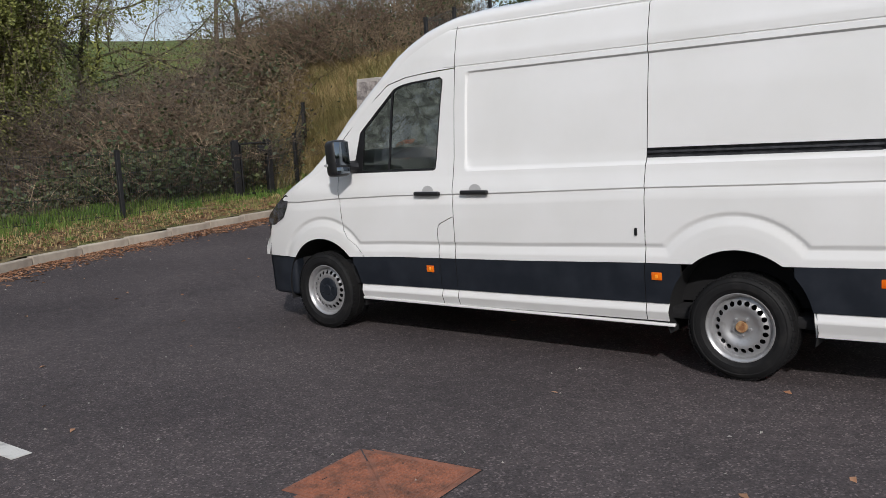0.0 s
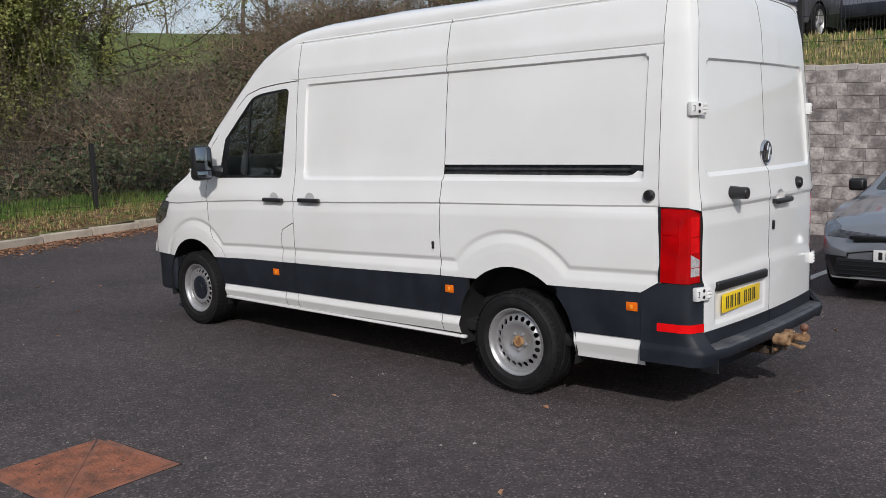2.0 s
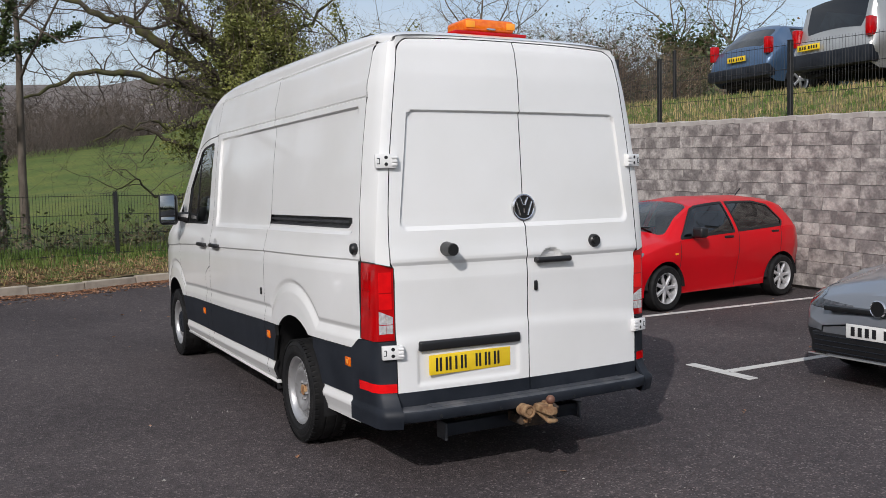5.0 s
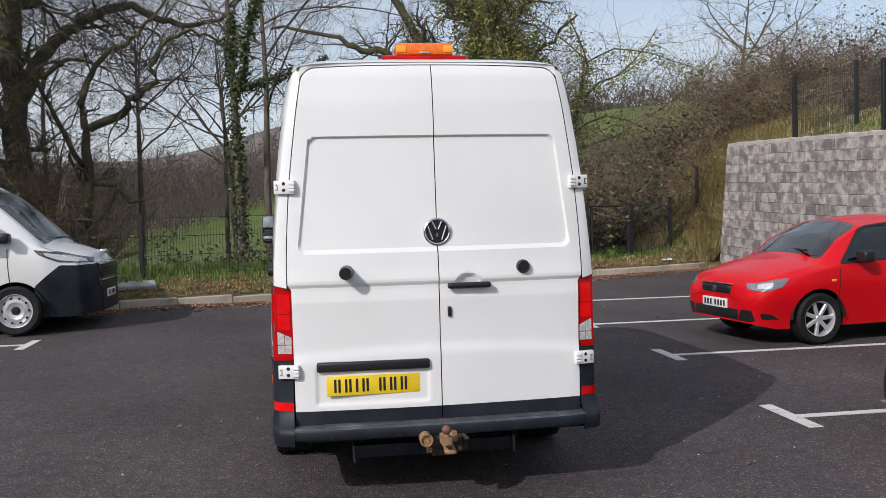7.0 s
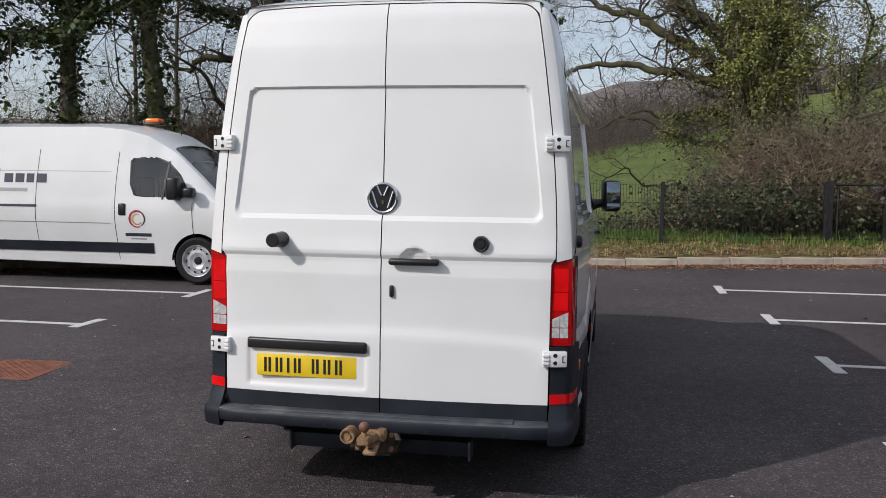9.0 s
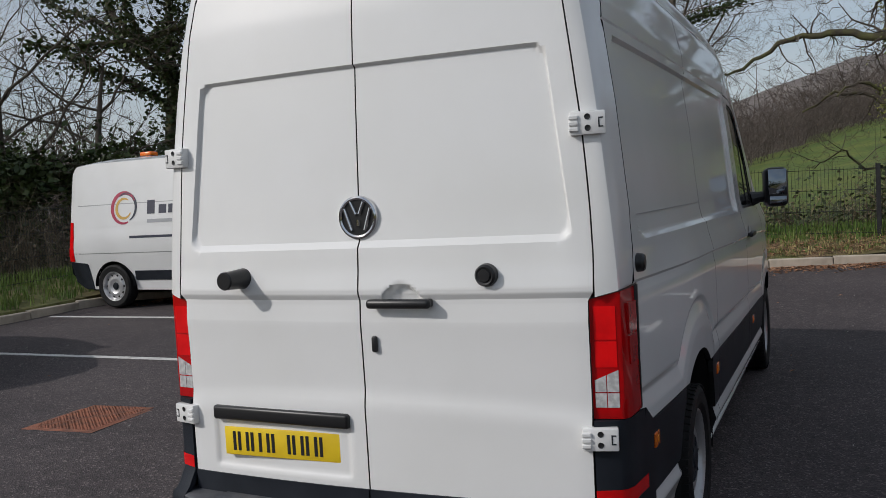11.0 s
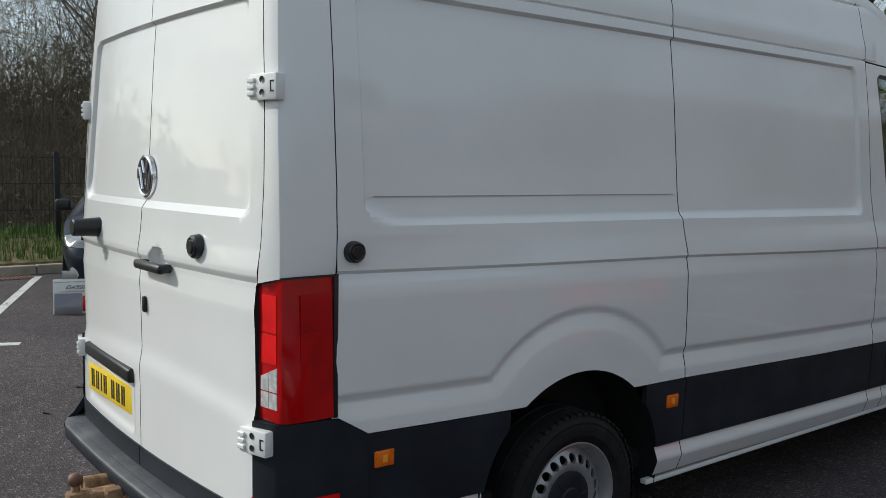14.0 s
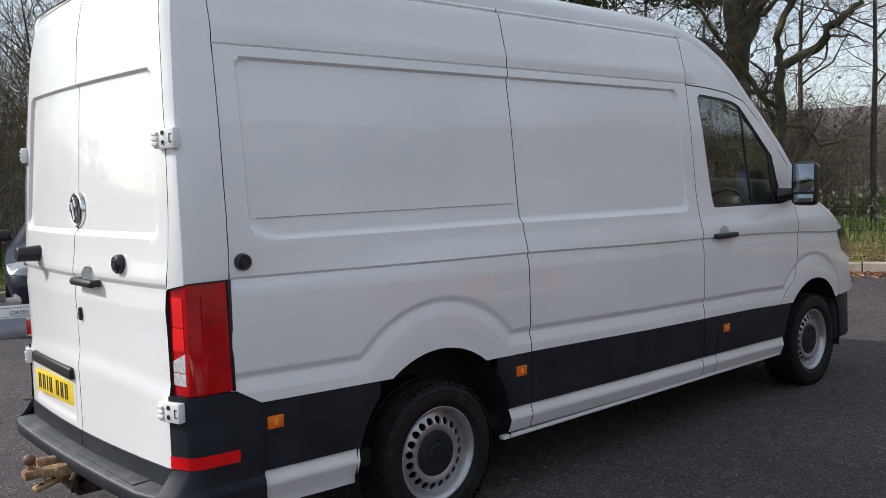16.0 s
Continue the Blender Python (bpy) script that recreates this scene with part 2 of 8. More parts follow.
def sheet(us, vs, keeps, pos, back=None, flip=False, rims=False):
    """A gridded surface over (u, v), cut to where every keep function is positive, with rims turned back along its edges."""
    us, vs = np.array(sorted(set(np.round(us, 5)))), np.array(sorted(set(np.round(vs, 5))))
    U, V = np.meshgrid(us, vs, indexing="ij")
    K = [k(U, V) for k in keeps]
    uv, ids, faces = [], {}, []

    def vid(u, v):
        key = (round(float(u), 5), round(float(v), 5))
        if key not in ids:
            ids[key] = len(uv)
            uv.append(key)
        return ids[key]

    good = np.ones(U.shape, bool)
    for k in K:
        good &= k > 0
    full = good[:-1, :-1] & good[1:, :-1] & good[1:, 1:] & good[:-1, 1:]
    dead = np.zeros(full.shape, bool)
    for k in K:
        n = k <= 0
        dead |= n[:-1, :-1] & n[1:, :-1] & n[1:, 1:] & n[:-1, 1:]
    for i, j in zip(*np.nonzero(~dead)):
        corners = ((i, j), (i + 1, j), (i + 1, j + 1), (i, j + 1))
        if full[i, j]:
            faces.append([vid(us[a], vs[b]) for a, b in corners])
            continue
        poly = [(us[a], vs[b], [k[a, b] for k in K]) for a, b in corners]
        for q in range(len(K)):
            cut = []
            for n, p in enumerate(poly):
                o = poly[n - 1]
                if (p[2][q] > 0) != (o[2][q] > 0):
                    f = o[2][q] / (o[2][q] - p[2][q])
                    cut.append((o[0] + f * (p[0] - o[0]), o[1] + f * (p[1] - o[1]), [x + f * (y - x) for x, y in zip(o[2], p[2])]))
                if p[2][q] > 0:
                    cut.append(p)
            poly = cut
            if len(poly) < 3:
                break
        ring = []
        for p in poly:
            w = vid(p[0], p[1])
            if not ring or (ring[-1] != w and ring[0] != w):
                ring.append(w)
        if len(ring) >= 3:
            faces.append(ring)
    if not uv:
        return ([], [], []) if rims else ([], [])
    plain = len(faces)
    A = np.array(uv)
    P = pos(A[:, 0], A[:, 1])
    verts = [tuple(p) for p in P]
    if flip:
        faces = [f[::-1] for f in faces]
    if back is not None:
        count = {}
        for f in faces:
            for a, b in zip(f, f[1:] + f[:1]):
                count[(a, b)] = count.get((a, b), 0) + 1
        rim, B = {}, np.array(back(A[:, 0], A[:, 1]))
        for a, b in list(count):
            if (b, a) not in count:
                for w in (a, b):
                    if w not in rim:
                        rim[w] = len(verts)
                        verts.append(tuple(B[w]))
                faces.append([b, a, rim[a], rim[b]])
    if rims:
        return verts, faces, [0] * plain + [1] * (len(faces) - plain)
    return verts, faces


def smooth01(a, b, v):
    u = np.clip((v - a) / (b - a), 0, 1)
    return u * u * (3 - 2 * u)


def rrect(u, v, u0, u1, v0, v1, r):
    """Signed distance to a rounded rectangle, positive inside."""
    qx, qy = np.abs(u - (u0 + u1) / 2) - (u1 - u0) / 2 + r, np.abs(v - (v0 + v1) / 2) - (v1 - v0) / 2 + r
    return r - np.hypot(np.maximum(qx, 0), np.maximum(qy, 0)) - np.minimum(np.maximum(qx, qy), 0)


def inpoly(u, v, pts):
    """Signed distance to a polygon, positive inside."""
    d, inside = np.full(np.shape(u), 9.0), np.zeros(np.shape(u), bool)
    for (ax, ay), (bx, by) in zip(pts, pts[1:] + pts[:1]):
        ex, ey = bx - ax, by - ay
        f = np.clip(((u - ax) * ex + (v - ay) * ey) / (ex * ex + ey * ey), 0, 1)
        d = np.minimum(d, np.hypot(u - ax - f * ex, v - ay - f * ey))
        hit = ((ay > v) != (by > v)) & (u < (bx - ax) * (v - ay) / (by - ay + 1e-12) + ax)
        inside ^= hit
    return np.where(inside, d, -d)


def steps(a, b, d, *extra):
    return list(np.linspace(a, b, max(2, int(round((b - a) / d)) + 1))) + list(extra)

# ---- land ----
KERB_X = [-9.25, -8.9, -8.3, -7.4, -6.5, -4, -2.3, -0.4, 1, 3, 5.5, 7.5, 8.7, 10, 14]
KERB_Y = [7.9, 8.35, 8.62, 8.8, 9.0, 9.85, 10.42, 11.25, 11.65, 12.0, 12.5, 13.25, 14.1, 15.2, 17.3]
WALL_X, WALL_END = 8.25, 13.0


def asphalt_z(x, y):
    """The car park is nearly flat and rises gently away from the van."""
    return 0.016 * smooth01(1.5, 4.5, y) + 0.085 * smooth01(-1.2, -3.2, x) + 0.024 * smooth01(1.2, 3, x) * smooth01(0, 4, y) + 0.0105 * np.clip(y - 5.5, 0, 7) ** 1.6


def behind_kerb(x, y):
    """Metres beyond the kerb, negative on the asphalt."""
    front = (y - np.interp(x, KERB_X, KERB_Y)) * 0.93
    return np.where(x < -9.25, np.where(y > 7.9, np.hypot(np.minimum(x + 9.25, 0), 0 * y) + np.maximum(y - 7.9, 0) * 0.2, -9.25 - x), front)


def land_z(x, y):
    x, y = np.asarray(x, float), np.asarray(y, float)
    d = behind_kerb(x, y)
    r = np.hypot(x, y)
    az = np.degrees(np.arctan2(x, y))
    verge = asphalt_z(x, np.minimum(y, 13)) + 0.115 + 0.19 * np.clip(d, 0, 1.4)
    drop = -0.95 * smooth01(1.8, 8, d)
    amp = np.interp(az, [-180, -100, -60, -25, -8, 2, 10, 20, 30, 60, 100, 180], [1, 2, 2, 1.5, 4, 8.7, 10.2, 12.6, 13.0, 13.0, 6, 1])
    hill = amp * smooth01(22, 125, r) + np.interp(az, [-180, -75, -50, -9, 1, 14, 24, 60], [20, 22, 27, 28, 46, 46, 30, 30]) * smooth01(150, 450, r)
    bumps = 0.25 * np.sin(x * 0.21 + 1) * np.sin(y * 0.17) * smooth01(18, 40, r)
    z = verge + drop + hill + bumps
    bank = 2.75 * smooth01(6.7, 9.4, x - 0.15 * (y - 14)) * smooth01(0.2, 2.0, d)
    z = z + np.where(y > WALL_END, bank, 0)
    terrace = (3.3 + 0.04 * np.clip(y, -20, 14) + 0.75 * smooth01(8.8, 12.0, x)) * (1 - smooth01(24, 75, r)) - 0.94 + hill
    z = np.where((x > 8.4) & (y <= WALL_END), terrace, z)
    z = np.where((x > 7.9) & (y > WALL_END), z + np.maximum(terrace - z, 0) * smooth01(7.9, 9.8, x), z)
    inside = (d < -0.02) & (x < 8.4) & ~((y > WALL_END) & (x > 8.25) & (d > -0.02))
    return np.where(inside, asphalt_z(x, y) - 0.25, z)


GRASS = material("field_grass", (0.062, 0.100, 0.009), 0.95, col2=(0.108, 0.130, 0.017), scale=0.35, mix=(0.35, 0.65), bump=0.6, bump_scale=6, fine=0.3)
_near = [s * v for s in (-1, 1) for v in list(np.arange(0, 22, 0.5)) + list(np.arange(22, 60, 2.5)) + [70, 80, 95, 110, 130, 160, 200, 260, 340, 450, 600, 900, 1600]]
_xl = _near + [8.3, 8.41, 8.39, -9.26, -9.24, -9.4, 8.8, 8.81, 9.2]
_yl = _near + [12.99, 13.01, 12.8, 13.2, 12.2, 11.7, 10.3, 12.3, 12.45, 13.7]
_v, _f = sheet(_xl, _yl, [lambda x, y: 1 + 0 * x], lambda x, y: np.stack([x, y, land_z(x, y) - 0.30 * np.where((behind_kerb(x, y) > -0.4) & (x > -9.3) & (x < 8.2), 1 - smooth01(2.2, 2.9, behind_kerb(x, y)), 0)], 1))
ROUGH = material("rough_bank_ground", (0.20, 0.155, 0.07), 0.95, col2=(0.115, 0.12, 0.04), scale=0.9, mix=(0.4, 0.62), bump=0.8, bump_scale=9, fine=0.35)


# brown leaf mould, with the shade of the thicket hollows put into its colour
MOULD_SHADED = material("shaded_leaf_mould", (0.052, 0.038, 0.025), 0.95, col2=(0.085, 0.066, 0.040), scale=1.1, mix=(0.4, 0.65), bump=0.8, bump_scale=12, fine=0.4)


FARHILL = material("far_wooded_hillside", (0.105, 0.088, 0.080), 0.95, col2=(0.175, 0.150, 0.135), scale=0.09, mix=(0.35, 0.65), bump=0.8, bump_scale=0.6, fine=0.35)


def ground_kind(x, y):
    """0 field, 1 rough grass bank and terrace, 2 leaf mould under thickets and woods, darkened for their shade, 3 far
    wooded hill.
    """
    r, az = math.hypot(x, y), math.degrees(math.atan2(x, y))
    if r > 135 and az < 16:
        return 3
    if (-17 < x < 6.8 and 13.2 < y < 19.5 and not -4.8 - 0.2 * (y - 13) < x < 0.5) or (4.5 < x < 6.8 and 13.2 < y < 22) or (x < -11.2 and -5 < y < 16):
        return 2
    if (5.4 < x < 13.0 and -16 < y < 21) or (x < 13 and y < 15.5 and x > -30) or (x < -9.3 and y < 16):
        return 1
    return 2 if az < 9 and r > np.interp(az, [-90, -44, -12, -4, 9], [24, 30, 58, 80, 112]) else 0


_mid = [(sum(_v[k][0] for k in f) / len(f), sum(_v[k][1] for k in f) / len(f)) for f in _f]
solo(piece("ground", _v, _f, [GRASS, ROUGH, MOULD_SHADED, FARHILL], None, "", 32, [ground_kind(*m) for m in _mid]), "rolling green winter field and rough grass beyond the car park", "field", "", "structure")
VERGE = material("verge_soil", (0.16, 0.105, 0.055), 0.95, col2=(0.12, 0.13, 0.04), scale=1.6, mix=(0.42, 0.6), bump=0.8, bump_scale=30, fine=0.4)
_v, _f = sheet(steps(-9.2, 8.35, 0.15), steps(0.10, 3.3, 0.12), [lambda x, d: 1 + 0 * x],
               lambda x, d: np.stack([x, np.interp(x, KERB_X, KERB_Y) + d, land_z(x, np.interp(x, KERB_X, KERB_Y) + np.maximum(d, 0.05)) - 0.02 + 0.02 * np.sin(x * 5 + d * 7) * np.sin(x * 2.3 - d * 4)], 1))
solo(piece("verge", _v, _f, VERGE, None), "leaf-strewn soil and thin turf of the verge", "verge", "", "structure")

ASPHALT = bpy.data.materials.new("asphalt")
ASPHALT.use_nodes = True
_n, _l = ASPHALT.node_tree.nodes, ASPHALT.node_tree.links
_b = _n["Principled BSDF"]
_b.inputs["Roughness"].default_value = 0.82
_b.inputs["Specular IOR Level"].default_value = 0.35
_tc = _n.new("ShaderNodeTexCoord")


def _noise(scale, detail, lo, hi, c0, c1):
    a, r = _n.new("ShaderNodeTexNoise"), _n.new("ShaderNodeValToRGB")
    a.inputs["Scale"].default_value, a.inputs["Detail"].default_value = scale, detail
    r.color_ramp.elements[0].position, r.color_ramp.elements[1].position = lo, hi
    r.color_ramp.elements[0].color, r.color_ramp.elements[1].color = (*c0, 1), (*c1, 1)
    _l.new(_tc.outputs["Object"], a.inputs["Vector"])
    _l.new(a.outputs[0], r.inputs[0])
    return r.outputs[0], a.outputs[0]


def _blend(kind, a, b, f=1.0):
    m = _n.new("ShaderNodeMix")
    m.data_type, m.blend_type = "RGBA", kind
    m.inputs["Factor"].default_value = f
    _l.new(a, m.inputs["A"])
    _l.new(b, m.inputs["B"])
    return m.outputs["Result"]


_big, _ = _noise(0.55, 6, 0.35, 0.68, (0.063, 0.0525, 0.0545), (0.095, 0.0795, 0.0805))
_mid, _ = _noise(9, 4, 0.35, 0.7, (0.85, 0.85, 0.85), (1.15, 1.14, 1.12))
_vo = _n.new("ShaderNodeTexVoronoi")
_vo.inputs["Scale"].default_value = 95
_l.new(_tc.outputs["Object"], _vo.inputs["Vector"])
_vr = _n.new("ShaderNodeValToRGB")
_vr.color_ramp.elements[0].color, _vr.color_ramp.elements[1].color = (0.55, 0.55, 0.56, 1), (1.0, 1.0, 1.0, 1)
_e = _vr.color_ramp.elements.new(0.86)
_e.color = (1.05, 1.05, 1.04, 1)
_vr.color_ramp.elements[-1].color = (2.5, 2.45, 2.4, 1)
_sp = _n.new("ShaderNodeSeparateColor")
_l.new(_vo.outputs["Color"], _sp.inputs[0])
_l.new(_sp.outputs[0], _vr.inputs[0])
# pale grit lying loose on the surface, in drifts
_gv, _gr, _gd = _n.new("ShaderNodeTexVoronoi"), _n.new("ShaderNodeValToRGB"), _n.new("ShaderNodeMix")
_gv.inputs["Scale"].default_value = 34
_l.new(_tc.outputs["Object"], _gv.inputs["Vector"])
_gr.color_ramp.elements[0].position, _gr.color_ramp.elements[1].position = 0.10, 0.17
_gr.color_ramp.elements[0].color, _gr.color_ramp.elements[1].color = (1, 1, 1, 1), (0, 0, 0, 1)
_l.new(_gv.outputs["Distance"], _gr.inputs[0])
_gs = _n.new("ShaderNodeSeparateColor")
_l.new(_gv.outputs["Color"], _gs.inputs[0])
_drift, _ = _noise(0.8, 5, 0.42, 0.66, (0.08, 0.08, 0.08), (0.55, 0.55, 0.55))
_gc, _gm = _n.new("ShaderNodeMath"), _n.new("ShaderNodeMath")
_gc.operation, _gm.operation = "LESS_THAN", "MULTIPLY"
_l.new(_gs.outputs[1], _gc.inputs[0])
_l.new(_drift, _gc.inputs[1])
_l.new(_gc.outputs[0], _gm.inputs[0])
_l.new(_gr.outputs[0], _gm.inputs[1])
_gd.data_type = "RGBA"
_l.new(_gm.outputs[0], _gd.inputs["Factor"])
_l.new(_blend("MULTIPLY", _blend("MULTIPLY", _big, _mid), _vr.outputs[0]), _gd.inputs["A"])
_gd.inputs["B"].default_value = (0.24, 0.215, 0.205, 1)
_l.new(_gd.outputs["Result"], _b.inputs["Base Color"])
_bu = _n.new("ShaderNodeBump")
_bu.inputs["Strength"].default_value, _bu.inputs["Distance"].default_value = 0.9, 0.006
_l.new(_vo.outputs["Distance"], _bu.inputs["Height"])
_l.new(_bu.outputs[0], _b.inputs["Normal"])

_v, _f = sheet(steps(-9.3, 8.5, 0.4) + [-9.25], steps(-45, 17, 0.4), [lambda x, y: -behind_kerb(x, y) + 0.06, lambda x, y: np.maximum(8.5 - x, -y)],
               lambda x, y: np.stack([x, y, asphalt_z(x, y)], 1))
solo(piece("car_park", _v, _f, ASPHALT, None), "dark grey asphalt car park with worn aggregate", "asphalt", "", "structure")
PAINTLINE = material("road_paint", (0.62, 0.61, 0.58), 0.8, col2=(0.30, 0.29, 0.28), scale=9, mix=(0.55, 0.8), bump=0.4, bump_scale=120)


def bay_line(x0, y0, x1, y1, w=0.09):
    """A strip of road paint lying on the asphalt."""
    n = max(1, int(math.hypot(x1 - x0, y1 - y0) / 0.4))
    t = Vector((x1 - x0, y1 - y0)).normalized()
    v = []
    for k in range(n + 1):
        c = Vector((x0 + (x1 - x0) * k / n, y0 + (y1 - y0) * k / n))
        for s in (-1, 1):
            p = c + Vector((-t.y, t.x)) * (s * w / 2)
            z = float(asphalt_z(np.array(p.x), np.array(p.y)))
            v += [(p.x, p.y, z + 0.004), (p.x, p.y, z - 0.01)]
    f = []
    for k in range(n):
        a, b = 4 * k, 4 * k + 4
        f += [(a, b, b + 2, a + 2), (a, a + 1, b + 1, b), (a + 2, b + 2, b + 3, a + 3)]
    f += [(0, 2, 3, 1), (4 * n, 4 * n + 1, 4 * n + 3, 4 * n + 2)]
    solo(piece("bay_line", v, f, PAINTLINE, None, "", 0), "white painted parking bay line on asphalt", "road marking", "bay lines", "structure")


for _y, _x in ((-1.4, 2.88), (1.35, 2.85), (4.1, 3.04), (6.72, 2.98), (9.13, 2.70)):
    bay_line(_x + 0.05, _y, 8.24, _y)
    bay_line(_x, _y - 0.33, _x, _y + 0.40, 0.11)
for _y in (4.15, 6.75):
    bay_line(-4.26, _y, -9.1, _y)
    bay_line(-4.21, _y - (0.18 if _y < 5 else 0.36), -4.21, _y + 0.36, 0.11)
bay_line(-4.80, 0.31, -8.95, 1.90)
bay_line(-4.76, 0.10, -4.52, 0.68, 0.11)

# manhole cover with two ribbed iron leaves
IRON = material("rusty_cast_iron", (0.125, 0.062, 0.043), 0.8, col2=(0.29, 0.112, 0.066), scale=9, mix=(0.30, 0.58), bump=0.5, bump_scale=110)
manhole = thing("manhole_cover", "rust-red cast iron manhole cover set in asphalt", "manhole", at=pose(-3.49, 2.11, 0.085, 0, 0, 4) @ Matrix.Diagonal((0.95, 0.92, 1, 1)))
part("frame", box((-0.335, -0.395, -0.06), (0.335, 0.395, 0.003), 0.002, 1), IRON, manhole)
for _s in (-1, 1):
    bm = bmesh.new()
    c = [(-0.31, -0.37), (0.31, 0.37), (_s * 0.31, -_s * 0.37)]
    ctr = Vector((sum(p[0] for p in c) / 3, sum(p[1] for p in c) / 3))
    c = [Vector(p) + (ctr - Vector(p)).normalized() * 0.016 for p in c]
    top = [bm.verts.new((p.x, p.y, 0.006)) for p in c]
    bot = [bm.verts.new((p.x, p.y, -0.02)) for p in c]
    bm.faces.new(top)
    for i in range(3):
        bm.faces.new((top[i], bot[i], bot[(i + 1) % 3], top[(i + 1) % 3]))
    bmesh.ops.recalc_face_normals(bm, faces=bm.faces)
    leaf = part("cover_leaf", bm, IRON, manhole)
    sv, sf = [], []
    for i in range(-9, 10):
        for j in range(-11, 12):
            x, y = i * 0.033, j * 0.033
            side = (x * 0.37 - y * 0.31) * _s
            if side > 0.012 and abs(x) < 0.29 and abs(y) < 0.345:
                b, (ax, ay) = len(sv), ((0.012, 0.006) if (i + j) % 2 else (0.006, 0.012))
                sv += [(x - ax, y - ay, 0.006), (x + ax, y - ay, 0.006), (x + ax, y + ay, 0.006), (x - ax, y + ay, 0.006)]
                sv += [(x + dx * 0.7, y + dy * 0.7, 0.013) for dx, dy in ((-ax, -ay), (ax, -ay), (ax, ay), (-ax, ay))]
                sf += [(b + 4, b + 5, b + 6, b + 7)] + [(b + k, b + (k + 1) % 4, b + 4 + (k + 1) % 4, b + 4 + k) for k in range(4)]
    tagged(piece("studs", sv, sf, IRON, leaf, "", 0), kind="stuff")
    for x, y, a in ((0.10, -0.26, 0.0), (0.23, 0.02, 90.0), (0.19, -0.10, 0.0)):
        part("key_slot", moved(box((-0.017, -0.004, -0.01), (0.017, 0.004, 0.0085), 0.001, 1), pose(_s * x, _s * y, 0, 0, 0, a)), INK, leaf)
part("dirt_joint", box((-0.342, -0.402, -0.06), (0.342, 0.402, 0.0015)), SHADE, manhole)

# ---- the white panel van ----
van = thing("panel_van", "white high-roof panel van with dark grey side cladding, parked on asphalt", "van")

ZS = [0.2, 0.36, 0.5, 0.75, 1.0, 1.2, 1.23, 1.32, 1.45, 1.85, 2.1, 2.24, 2.40, 2.5]
XS = [0.95, 0.965, 0.975, 0.985, 0.987, 0.985, 0.980, 0.957, 0.934, 0.899, 0.868, 0.850, 0.815, 0.76]
RAKE_Y, RAKE = [0.35, 1.06, 2.0, 2.96, 4.1, 4.77, 5.2], [0.048, 0.036, 0.023, -0.003, -0.021, -0.046, -0.074]
TOP_Y = [3.2, 3.42, 3.565, 3.7, 3.83, 3.985, 4.14, 4.3, 4.49, 4.665, 4.77, 4.87, 4.97, 5.22, 5.44, 5.58, 5.68, 5.72]
TOP_Z = [2.53, 2.505, 2.475, 2.432, 2.38, 2.307, 2.186, 2.04, 1.865, 1.732, 1.607, 1.5, 1.43, 1.295, 1.174, 1.06, 0.90, 0.68]
CROWN_Y = [0.215, 0.26, 0.4, 0.8, 1.4, 2.5, 3.3, 3.565, 3.83, 4.14, 4.49, 4.77, 4.97, 5.1, 5.22, 5.44, 5.7, 5.8]
CROWN_Z = [2.475, 2.497, 2.525, 2.56, 2.58, 2.60, 2.585, 2.56, 2.50, 2.37, 2.10, 1.83, 1.62, 1.47, 1.40, 1.30, 1.16, 0.95]


def van_z(y, v):
    """Height of the raked body line v at y."""
    return v + np.interp(y, RAKE_Y, RAKE) * (np.interp(v, [0.3, 0.45, 0.6, 1.27, 1.42], [0.3, 0.4, 1, 1, 0]))


def tail_taper(y, z):
    """How far the flank draws in towards the tail: most below the shoulder."""
    return 0.05 * np.clip((1.5 - y) / 1.2, 0, 2) ** 1.5 * np.interp(z, [1.25, 1.35, 1.48], [1, 0.5, 0.18])


def van_x(y, v, side):
    """Half-width of the body with its pressings: swage, shoulder recess, wheel arch flares, gutter."""
    z = van_z(y, v)
    x = np.interp(z, ZS, XS)
    x = x - tail_taper(y, z) - 0.12 * np.clip((y - 5.0) / 0.9, 0, 2) ** 2
    x = x - 0.05 * np.clip(y - 3.8, 0, 2) * np.clip(z - 1.25, 0, 2)
    d = 1.2 - v
    x = x - np.interp(d, [0, 0.011, 0.024, 0.075], [0, 0.0095, 0.0085, 0])
    arch_r = 0.574 - np.hypot((y - 1.36) / 1.04, v - 0.46)
    arch_f = 0.555 - np.hypot((y - 4.96) / 1.02, v - 0.50)
    crease = np.where(y < 4.6, 0.83 - v, -1)
    e = np.maximum(np.maximum(arch_r, arch_f), crease)
    x = x + np.interp(e, [0, 0.022, 0.03, 0.085, 0.14], [0, -0.010, -0.0105, 0.003, 0.006])
    rec = rrect(y, v, 0.43, 3.41, 1.358, 2.095, 0.05)
    if side > 0:
        rec = np.minimum(rec, 0.7 * (y + (v - 1.358) * 1.25 - 0.53))
    low = smooth01(1.45, 1.385, v)
    x = x - 0.017 * np.clip(rec / (0.011 + 0.015 * low), 0, 1)
    x = x - 0.009 * np.clip(1 - np.abs(v - 2.138) / 0.006, 0, 1) * (y < 3.6)
    x = x + 0.006 * np.clip(1 - np.abs(v - 2.2) / 0.05, 0, 1) * (y < 3.6)
    x = x - 0.012 * np.clip(1 - np.abs(v - 2.422) / 0.008, 0, 1) * (y < 3.55)
    x = x + np.interp(v, [0.30, 0.330, 0.388, 0.398, 0.449, 0.450], [-0.016, -0.012, 0.006, 0.006, -0.012, 0])
    return x


